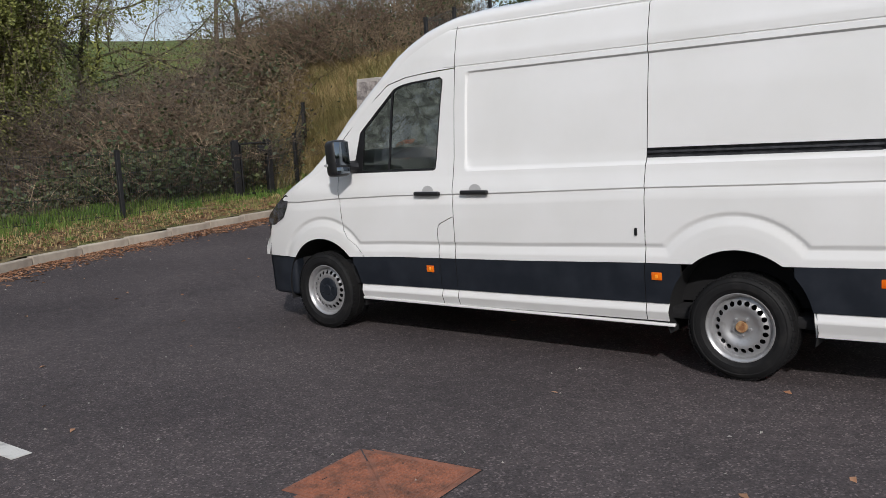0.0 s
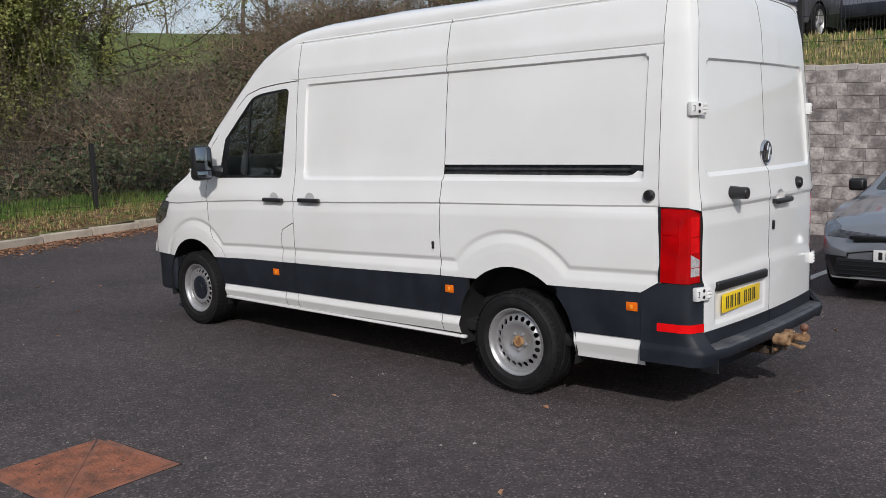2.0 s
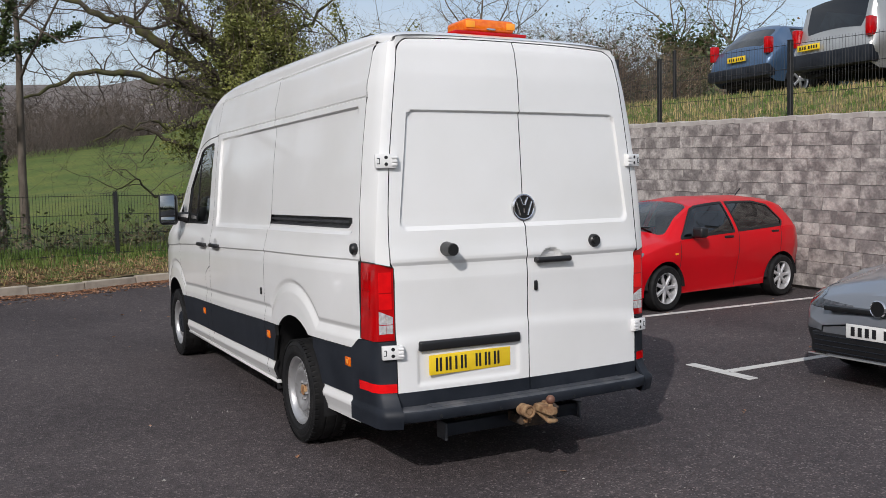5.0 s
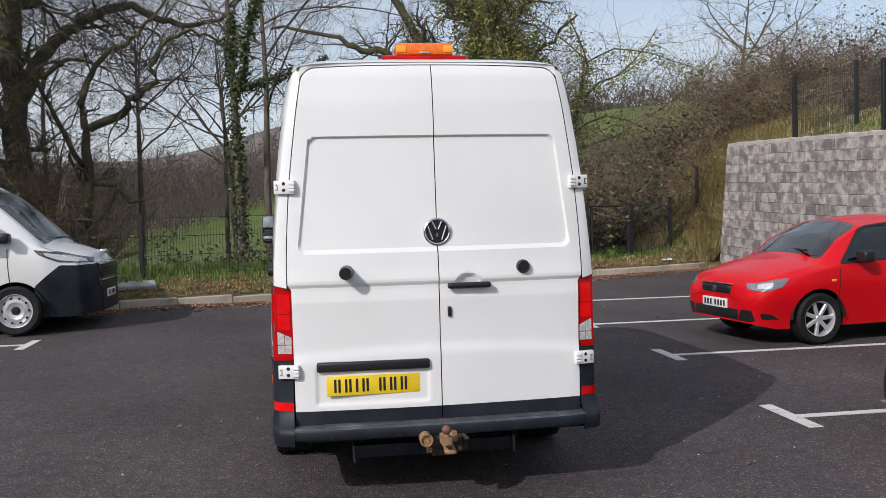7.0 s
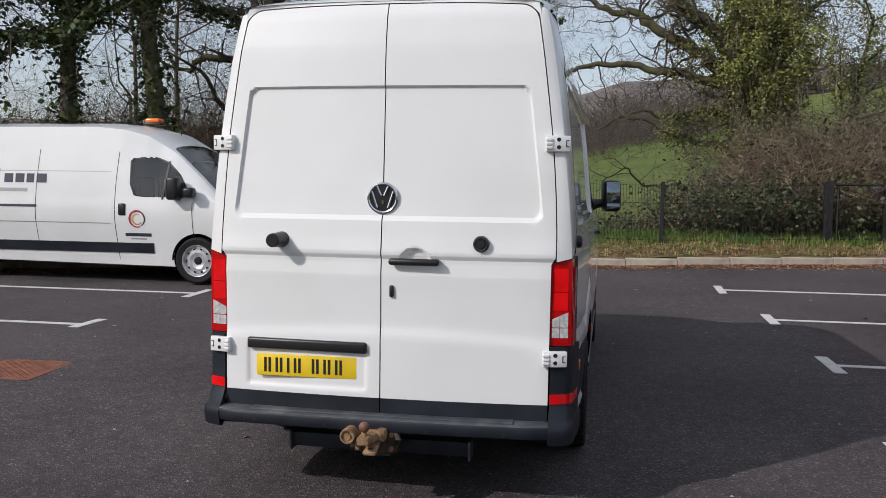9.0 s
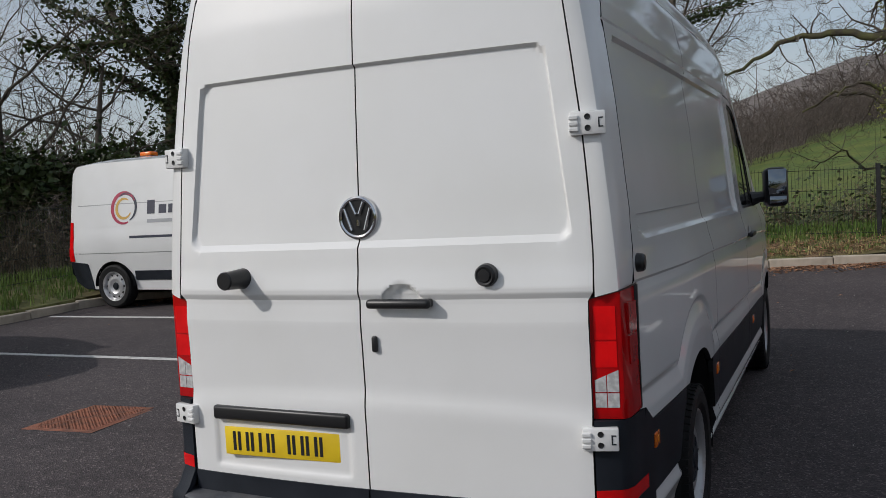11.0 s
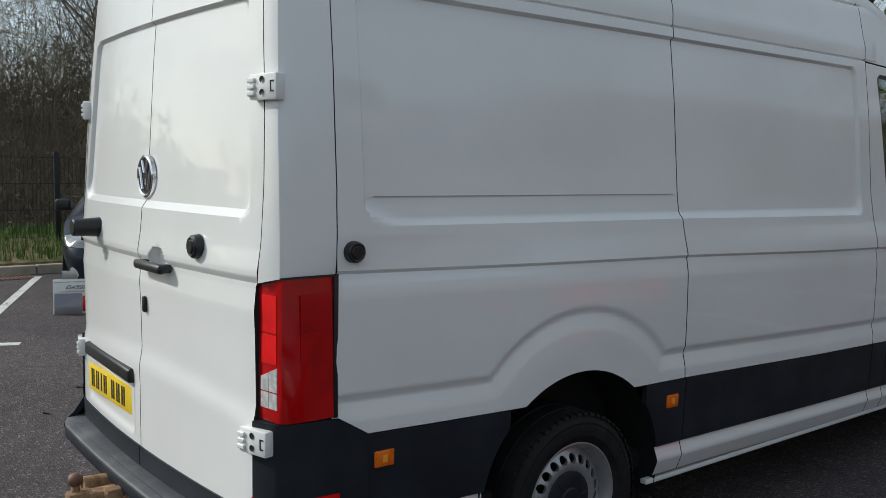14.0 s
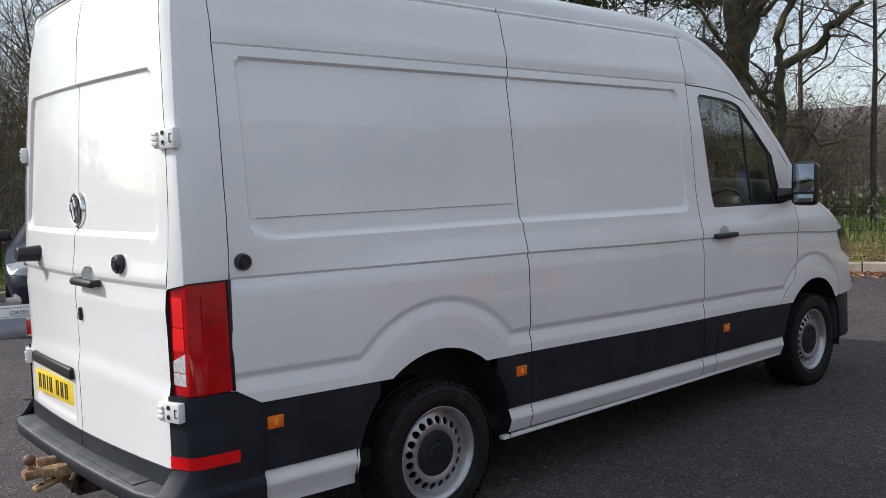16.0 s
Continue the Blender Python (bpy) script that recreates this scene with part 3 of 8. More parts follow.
V_LINES = steps(0.30, 2.45, 0.022, *steps(0.70, 1.06, 0.010), 1.2, 1.189, 1.178, 1.16, 1.115, 0.83, 0.797, 0.76, 1.358, 1.368, 1.379, 1.390, 2.083, 2.095, 2.132, 2.138, 2.144, 2.414, 2.422, 2.430, 2.44, 1.32)
Y_LINES = steps(0.36, 5.72, 0.03, *steps(0.70, 2.02, 0.016), *steps(4.40, 5.50, 0.02), 0.43, 0.442, 3.398, 3.41, 1.937, 1.943, 3.507, 3.513)
WINDOW = [(4.57, 1.37), (4.50, 1.69), (4.13, 2.02), (4.05, 2.045), (3.95, 2.058), (3.66, 2.077), (3.633, 2.072), (3.622, 2.05), (3.686, 1.371)]
GAP = 0.0026


def top_edge(y):
    return np.minimum(2.44, np.interp(y, TOP_Y, TOP_Z) - 0.05)


def door_line(y):
    return np.interp(y, [3.4, 3.505, 3.757, 4.005, 4.2, 4.45, 4.62, 4.78], [2.132, 2.130, 2.119, 2.099, 2.054, 1.87, 1.715, 1.56])


def fender_line(v):
    return np.interp(v, [0.5, 0.72, 0.80, 0.86, 0.93, 1.08, 1.37, 1.7], [4.44, 4.48, 4.56, 4.645, 4.69, 4.70, 4.735, 4.80])


def open_arch(y, v):
    z = van_z(y, v)
    return np.minimum(np.hypot((y - 1.34) / 1.0, z - 0.375) - 0.455, np.hypot(y - 4.965, z - 0.36) - 0.445)


def band_top(y, v):
    return v - 0.702


GREYTRIM = material("grey_trim", (0.32, 0.325, 0.33), 0.6)


def van_side(side):
    def pos(y, v):
        return np.stack([side * van_x(y, v, side), y, van_z(y, v)], 1)

    def back(y, v):
        p = pos(y, v)
        p[:, 0] -= side * 0.022
        return p

    def cut(name, keeps, mats=PAINT, label="", us=Y_LINES, vs=V_LINES, rim=back, angle=28):
        # rims turned into the gaps are blackened, their shade put into the colour
        verts, faces, rims = sheet(us, vs, keeps, pos, rim, side < 0, True)
        return piece(name, verts, faces, [mats, SHADE], van, label, angle, rims)

    lim = lambda a, b: [lambda y, v: y - a - GAP, lambda y, v: b - GAP - y]  # noqa: E731
    top = lambda y, v: top_edge(y) + 0.0 - van_z(y, v)  # noqa: E731
    arch = lambda y, v: open_arch(y, v)  # noqa: E731
    above = lambda y, v: band_top(y, v)  # noqa: E731
    slot = lambda y, v: -np.minimum(rrect(y, v, 0.43, 1.99, 1.408, 1.474, 0.006), 0.8 * (y - 0.43 + (v - 1.474) * 1.4))  # noqa: E731
    seam_r = lambda y, v: y - np.interp(v, [0.7, 0.8, 1.2, 1.6, 2.44], [0.30, 0.325, 0.338, 0.341, 0.352]) + 0.0025  # noqa: E731
    quarter = [seam_r, lambda y, v: 1.94 - GAP - y, above, arch, top]
    if side < 0:
        quarter.append(slot)
    us = Y_LINES + [0.31, 0.33, 0.345]
    cut("rear_quarter_panel", quarter, us=us)
    cut("sliding_door" if side < 0 else "side_panel", lim(1.94, 3.51) + [above, lambda y, v: top_edge(y) - van_z(y, v), lambda y, v: 2.6 - v])
    cab = lim(3.51, 9) + [above, lambda y, v: door_line(y) - 0.004 - v, lambda y, v: fender_line(v) - GAP - y, arch,
                          lambda y, v: -inpoly(y, v, WINDOW)]
    if side < 0:
        flap = [(3.4, 1.045), (3.53, 1.02), (3.652, 0.968), (3.675, 0.92), (3.663, 0.6), (3.4, 0.6)]
        cab.append(lambda y, v: -inpoly(y, v, flap) - GAP)
        cut("fuel_flap", lim(3.51, 9) + [above, lambda y, v: inpoly(y, v, flap) - GAP])
    door = cut("cab_door", cab)
    cut("front_wing", [lambda y, v: y - fender_line(v) - GAP, above, arch, top, lambda y, v: -np.minimum(v - 1.42, 4.9 - y)])
    cut("windscreen_pillar", [lambda y, v: np.minimum(v - door_line(y) - 0.004, y - 3.51 - GAP), top,
                              lambda y, v: np.maximum(v - 1.42, 4.86 - y) + 0.001])
    # dark cladding band and white sill
    clad = [lambda y, v: 0.698 - v, lambda y, v: v - 0.452, arch]
    for n, (a, b) in enumerate(((1.70, 1.95), (1.95, 3.51), (3.51, 3.665), (3.665, 4.60))):
        cut("side_cladding", lim(a, b) + clad, PLASTIC, us=Y_LINES + steps(a, b, 0.03))
    rearclad = cut("side_cladding", lim(0.425, 1.0) + clad, PLASTIC)
    sill = [lambda y, v: 0.448 - v, arch]
    for a, b in ((1.70, 1.95), (1.95, 3.51), (3.51, 3.665), (3.665, 4.56)):
        cut("sill_panel", lim(a, b) + sill + [lambda y, v: v - 0.33], vs=V_LINES + [0.33, 0.36, 0.388, 0.398, 0.42, 0.447])
    cut("sill_panel", lim(0.425, 1.0) + sill, vs=V_LINES + [0.33, 0.36, 0.388, 0.398, 0.42, 0.447])
    part("sill_flange", box((side * 0.945 - 0.02, 1.76, 0.305), (side * 0.945 + 0.012, 4.53, 0.325), 0.004), PAINT, van)
    # window: glass set in, black seal round it, divider bar
    wy, wv = steps(3.55, 4.62, 0.03), steps(1.33, 2.10, 0.03)
    inset = lambda d: (lambda y, v: np.stack([side * (van_x(y, v, side) - d), y, van_z(y, v)], 1))  # noqa: E731
    verts, faces = sheet(wy, wv, [lambda y, v: inpoly(y, v, WINDOW) - 0.004], inset(0.010), None, side < 0)
    pane = piece("window_glass", verts, faces, GLASS, door)
    pane.visible_shadow = False
    bar = lambda y, v: np.abs(y - np.interp(v, [1.37, 2.0], [4.178, 4.150])) - 0.009  # noqa: E731
    seal = lambda y, v: np.maximum(np.maximum(0.016 - inpoly(y, v, WINDOW), -bar(y, v)), np.minimum(y - np.interp(v, [1.37, 1.69], [4.47, 4.46]), 1.72 - v))  # noqa: E731
    verts, faces = sheet(steps(3.55, 4.62, 0.012), steps(1.33, 2.10, 0.012), [lambda y, v: inpoly(y, v, WINDOW) + 0.002, seal], inset(0.006), inset(0.02), side < 0)
    piece("window_seal", verts, faces, BLACK, door)
    # door handles; a flat grey disc paints the shade of the cupped recess
    for y0, owner in ((3.745, door),) + (((3.295, van),) if side < 0 else ()):
        zc = van_z(y0, 1.205)
        xb = float(van_x(np.array([y0]), np.array([1.23]), side)[0])
        bm = box((side * (xb + 0.022) - 0.014, y0 - 0.125, zc - 0.016), (side * (xb + 0.022) + 0.014, y0 + 0.125, zc + 0.018), 0.012, 3)
        box((side * (xb + 0.006) - 0.02, y0 - 0.118, zc - 0.012), (side * (xb + 0.006) + 0.014, y0 - 0.085, zc + 0.014), 0.004, 1, bm)
        box((side * (xb + 0.006) - 0.02, y0 + 0.085, zc - 0.012), (side * (xb + 0.006) + 0.014, y0 + 0.118, zc + 0.014), 0.004, 1, bm)
        part("door_handle", bm, BLACK, owner)
        cup_v, cup_f = sheet(steps(-1, 1, 0.1), steps(-1, 1, 0.1), [lambda a, b: 1 - np.hypot(a, b)],
                             lambda a, b: np.stack([side * (xb + 0.0035 - 0.0 * a), y0 + 0.055 * a, zc + 0.020 + 0.042 * b], 1), None, side < 0)
        piece("handle_cup", cup_v, cup_f, CUP_SHADE, owner, "flat grey disc coloured as the shaded recess behind the handle")
    # small amber markers
    for y0, v0 in ((3.765, 0.615), (1.865, 0.615), (0.493, 0.615)):
        zc = van_z(y0, v0)
        xb = float(van_x(np.array([y0]), np.array([v0]), side)[0])
        bm = box((side * xb - 0.006, y0 - 0.036, zc - 0.026), (side * xb + 0.006, y0 + 0.036, zc + 0.026), 0.004)
        lamp = part("side_marker", bm, AMBER, van, "small amber side marker lamp")
        part("reflector_core", box((side * (xb + 0.006) - 0.002, y0 - 0.008, zc - 0.012), (side * (xb + 0.006) + 0.002, y0 + 0.010, zc + 0.012), 0.001), AMBERCORE, lamp)
    # black round buffer on the quarter panel
    verts, faces = lathe([(0.0, 0.032), (0.018, 0.032), (0.021, 0.028), (0.026, 0.03), (0.031, 0.024), (0.034, 0.0)], 24)
    xb = float(van_x(np.array([0.39]), np.array([1.257]), side)[0]) - 0.004
    piece("door_buffer", [(side * (x + xb), y + 0.39, z + 1.303) for x, y, z in verts], faces if side > 0 else [f[::-1] for f in faces], BLACK, van)
    if side < 0:
        part("door_lock", box((-0.998, 1.992, 0.905), (-0.984, 2.012, 0.957), 0.006), BLACK, van)
        # sliding door rail in its slot
        x0, x1 = -0.905, -0.893
        rv, rf = [], []
        prof = [(1.472, -0.002), (1.472, -0.02), (1.455, -0.022), (1.453, -0.008), (1.441, -0.006), (1.438, -0.024), (1.424, -0.024), (1.421, -0.004), (1.410, -0.003), (1.408, 0.0)]
        for y in (0.50, 1.0, 1.5, 1.985):
            xs = float(van_x(np.array([y]), np.array([1.44]), side)[0])
            rv += [(-(xs + d), y, z) for z, d in prof]
        k = len(prof)
        rf = [(i * k + j, (i + 1) * k + j, (i + 1) * k + j + 1, i * k + j + 1) for i in range(3) for j in range(k - 1)]
        piece("door_rail", rv, rf, RAIL, van, "dark steel sliding door rail")
        xs = float(van_x(np.array([0.47]), np.array([1.44]), side)[0])
        part("rail_end_cover", box((-xs - 0.0, 0.43, 1.410), (-xs + 0.03, 0.525, 1.474), 0.004), BLACK, van)
    else:
        rv = [(float(van_x(np.array([y]), np.array([z]), side)[0]) + d, y, z) for y in (0.47, 0.8, 1.2, 1.6, 1.91) for z, d in ((1.4645, 0.0), (1.4645, 0.0032), (1.4672, 0.0032), (1.4672, 0.0))]
        rf = [(4 * i + j, 4 * i + j + 1, 4 * i + j + 5, 4 * i + j + 4) for i in range(4) for j in range(3)]
        piece("rail_blank_strip", rv, rf, GREYTRIM, van)
    # wheel arch liners
    for yc, zc, r in ((1.34, 0.375, 0.47), (4.965, 0.36, 0.46)):
        lv, lf = [], []
        for k in range(21):
            a = math.pi * (k / 20 * 1.16 - 0.08)
            for x in (0.975, 0.62):
                lv.append((side * x * (1 if x < 0.9 else 0.985), yc + r * math.cos(a), zc + r * math.sin(a)))
        lf = [(2 * k, 2 * k + 1, 2 * k + 3, 2 * k + 2) for k in range(20)]
        lv2 = [(side * 0.62, yc + r * math.cos(math.pi * (k / 20 * 1.16 - 0.08)), zc + r * math.sin(math.pi * (k / 20 * 1.16 - 0.08))) for k in range(21)]
        lf.append(tuple(range(len(lv), len(lv) + 21)))
        piece("wheel_arch_liner", lv + lv2, lf, SHADE, van)
    # door mirror
    bm = box((-0.085, -0.075, -0.148), (0.085, 0.075, 0.148), 0.042, 4)
    mir = part("door_mirror", bm, BLACK, van, "large black door mirror")
    mir.matrix_basis = Matrix.Translation((side * 1.105, 4.575, 1.492)) @ pose(0, 0, 0, -4, 0, 16 * side)
    part("mirror_glass", box((-0.066, -0.080, -0.062), (0.066, -0.074, 0.130), 0.0028, 2), MIRRORGLASS, mir)
    part("mirror_glass", box((-0.062, -0.080, -0.128), (0.062, -0.074, -0.074), 0.0028, 2), MIRRORGLASS, mir)
    part("indicator_strip", box((side * 0.045 - 0.045, 0.02, -0.062), (side * 0.045 + 0.045, 0.079, -0.038), 0.008), CLEARLENS, mir)
    verts, faces = tube([Vector((side * 0.92, 4.56, 1.41)), Vector((side * 0.98, 4.58, 1.42)), Vector((side * 1.06, 4.59, 1.43))], [0.06, 0.045, 0.04], 10)
    piece("mirror_arm", verts, faces, BLACK, van)
    # head lamp
    hv, hf = sheet(steps(5.33, 5.72, 0.03), steps(0.9, 1.22, 0.02), [lambda y, v: inpoly(y, v, [(5.36, 1.215), (5.44, 1.19), (5.68, 1.02), (5.72, 0.93), (5.60, 0.93), (5.45, 1.0), (5.385, 1.10)])],
                   lambda y, v: np.stack([side * (van_x(y, v, side) + 0.004), y, v - 0.02], 1), None, side < 0)
    piece("headlamp", hv, hf, HEADLAMP, van, "dark headlamp wrapping round the wing")
    # front bumper side, dark
    bm = box((side * 0.88 - 0.07, 5.35, 0.28), (side * 0.88 + 0.07, 5.78, 0.665), 0.035, 4)
    for v in bm.verts:
        low = min(1, max(0, (0.665 - v.co.z) / 0.385))
        v.co.y -= 0.10 * low ** 2 * max(0, (v.co.y - 5.45) / 0.33)
        v.co.x -= side * 0.10 * max(0, (v.co.y - 5.5) / 0.28) ** 2
    part("front_bumper_end", bm, PLASTIC, van)


CUP_SHADE = material("handle_cup_shade_grey", (0.5, 0.5, 0.5), 0.5, col2=(0.45, 0.45, 0.45))
AMBERCORE = material("amber_core", (0.95, 0.36, 0.035), 0.2)
RAIL = material("rail_steel", (0.06, 0.06, 0.065), 0.4, 0.6, col2=(0.11, 0.11, 0.115), scale=20)
HEADLAMP = material("smoked_headlamp", (0.02, 0.021, 0.023), 0.08, col2=(0.09, 0.09, 0.1), scale=18, coat=1.0)
for _s in (-1, 1):
    van_side(_s)

# roof, windscreen, bonnet as one lofted crown cut into parts


def crown_pos(y, u):
    zs = np.minimum(top_edge(y), np.interp(y, CROWN_Y, CROWN_Z) - 0.02)
    zs = np.where(y < 0.36, np.minimum(2.43, zs), zs)
    half = np.interp(zs, ZS, XS) - tail_taper(y, zs) - 0.12 * np.clip((y - 5.0) / 0.9, 0, 2) ** 2
    half = half - 0.05 * np.clip(y - 3.8, 0, 2) * np.clip(zs - 1.25, 0, 2)
    half = half - 0.036 * smooth01(0.42, 0.2, y)
    p = np.interp(y, [3.3, 4.2, 5.2], [3.6, 2.8, 2.6])
    zc = np.interp(y, CROWN_Y, CROWN_Z)
    z = zs + (zc - zs) * np.clip(1 - np.abs(u) ** p, 0, 1) ** (1 / p)
    return np.stack([half * u, y, z], 1)


U_LINES = [math.sin(a) for a in np.linspace(-math.pi / 2, math.pi / 2, 61)]
for _nm, _a, _b, _m in (("roof", 0.215, 3.93, PAINT), ("windscreen", 3.93, 5.04, WINDSCREEN), ("bonnet", 5.04, 5.80, PAINT)):
    _edge = (lambda y, u: 0.90 - np.abs(u)) if _nm == "windscreen" else (lambda y, u: 1.5 - np.abs(u))
    _v, _f = sheet(steps(_a, _b, 0.05), U_LINES, [_edge], crown_pos, None, True)
    _o = piece(_nm, _v, _f, _m, van)
    if _nm == "windscreen":
        _o.visible_shadow = False
for _s in (-1, 1):
    _v, _f = sheet(steps(3.93, 5.04, 0.04), U_LINES, [lambda y, u: _s * u - 0.90], crown_pos, None, True)
    piece("windscreen_surround", _v, _f, PAINT, van)
# front panel under the bonnet
_v, _f = sheet(steps(-1, 1, 0.1), steps(0, 1, 0.1), [lambda a, b: 1 - 0 * a], lambda a, b: np.stack([a * 0.84, 5.80 + 0.16 * (1 - a * a) - 0.05 * np.abs(b - 0.5), 0.28 + b * 0.67], 1), None, True)
piece("front_grille_panel", _v, _f, PLASTIC, van)

# rear doors and frame
REAR_Z, REAR_Y = [0.3, 0.75, 1.05, 1.25, 1.32, 1.5, 1.9, 2.25, 2.4, 2.47], [0.085, 0.085, 0.080, 0.072, 0.083, 0.098, 0.122, 0.150, 0.178, 0.212]
EDGE_Z, EDGE_X = [0.4, 0.54, 1.205, 1.235, 1.35, 1.5, 1.65, 1.8, 2.0, 2.2, 2.35, 2.45], [0.814, 0.816, 0.820, 0.840, 0.840, 0.834, 0.824, 0.812, 0.788, 0.762, 0.738, 0.722]


def rear_y(x, z):
    y = np.interp(z, REAR_Z, REAR_Y) + 0.044 * (np.abs(x) / 0.85) ** 2 + 0.004 * np.clip((np.abs(x) - 0.75) / 0.08, 0, 1.1) ** 2
    ex = np.interp(z, [1.43, 2.05], [0.778, 0.706])
    rec = np.minimum(rrect(x, z, -0.95, 0.95, 1.400, 2.055, 0.01), ex - np.abs(x))
    qx, qz = 0.05 - (ex - np.abs(x)), np.maximum(0.05 - (z - 1.400), 0.05 - (2.055 - z))
    rec = np.where((qx > 0) & (qz > 0), 0.05 - np.hypot(qx, qz), rec)
    y = y + 0.016 * np.clip(rec / (0.011 + 0.015 * smooth01(1.48, 1.415, z)), 0, 1)
    d = 1.235 - z
    y = y + np.interp(d, [0, 0.02, 0.036, 0.10], [0, 0.0095, 0.0085, 0])
    y = y - 0.012 * smooth01(0.90, 0.82, z + 0.06 * np.abs(x) ** 2)
    y = y + 0.009 * np.clip(rrect(x, z, -0.705, -0.065, 0.556, 0.77, 0.02) / 0.018, 0, 1)
    y = y + 0.030 * smooth01(0, 0.5, 1 - ((x - 0.168) / 0.080) ** 2 - ((z - 1.205) / 0.070) ** 2) * smooth01(1.192, 1.204, z)
    return y


def door_edge(x, z):
    e = np.interp(z, EDGE_Z, EDGE_X) - np.abs(x)
    t = 2.455 - 0.016 * (np.abs(x) / 0.7) ** 3 - z
    qe, qt = 0.07 - e, 0.07 - t
    return np.where((qe > 0) & (qt > 0), 0.07 - np.hypot(qe, qt), np.minimum(e, t))


X_LINES = steps(-0.86, 0.86, 0.022, *steps(0.08, 0.25, 0.01), *[k * v for k in (-1, 1) for v in (0.745, 0.7345, 0.724, 0.7135, 0.703, 0.692, 0.755, 0.79, 0.80, 0.81)], -0.0028, 0.0028, -0.675, -0.658, -0.0622, -0.0795)
Z_LINES = steps(0.50, 2.46, 0.022, *steps(1.15, 1.30, 0.01), 1.235, 1.215, 1.199, 1.17, 1.135, 1.400, 1.411, 1.422, 1.433, 2.044, 2.055, 0.556, 0.574, 0.752, 0.77)


def warp(u, z):
    """Bends the grid of the rear doors along the slanting border of their recess."""
    ex, a = np.interp(z, [1.43, 2.05], [0.778, 0.706]), np.abs(u)
    return np.sign(u) * np.where(a <= 0.745, a * ex / 0.745, ex + (a - 0.745) * (0.86 - ex) / 0.115)


rear_pos = lambda u, z: np.stack([warp(u, z), rear_y(warp(u, z), z), z], 1)  # noqa: E731
rear_back = lambda u, z: np.stack([warp(u, z), rear_y(warp(u, z), z) + 0.03, z], 1)  # noqa: E731
rear_doors = []
for _s in (-1, 1):
    # door rims likewise carry the shade of the gap as black
    _v, _f, _r = sheet(X_LINES, Z_LINES, [lambda u, z: door_edge(warp(u, z), z), lambda u, z: _s * u - 0.0028, lambda u, z: z - 0.53], rear_pos, rear_back, False, True)
    rear_doors.append(piece("rear_door", _v, _f, [PAINT, SHADE], van, "", 28, _r))
    _v, _f = sheet(X_LINES, steps(0.45, 0.53, 0.02), [lambda x, z: np.interp(z, EDGE_Z, EDGE_X) - np.abs(x), lambda x, z: _s * x - 0.003],
                   lambda x, z: np.stack([x, rear_y(x, z) - 0.006, z], 1), lambda x, z: np.stack([x, rear_y(x, z) + 0.03, z], 1), False)
    piece("door_bottom_trim", _v, _f, PLASTIC, rear_doors[-1])
# header above the doors
_hx = np.linspace(-0.745, 0.745, 61)
_zt = 2.461 - 0.016 * (np.abs(_hx) / 0.7) ** 3 - np.clip((np.abs(_hx) - 0.66) / 0.085, 0, 1) ** 2 * 0.06
_rh = crown_pos(np.full(61, 0.215), _hx / 0.765)
_v = [(x, float(rear_y(np.array([x]), np.array([min(z, 2.46)]))[0]), z) for x, z in zip(_hx, _zt)] + [(p[0] * 1.0, 0.222, p[2]) for p in _rh]
piece("rear_header", _v, [(k, k + 1, 62 + k, 61 + k) for k in range(60)], PAINT, van)
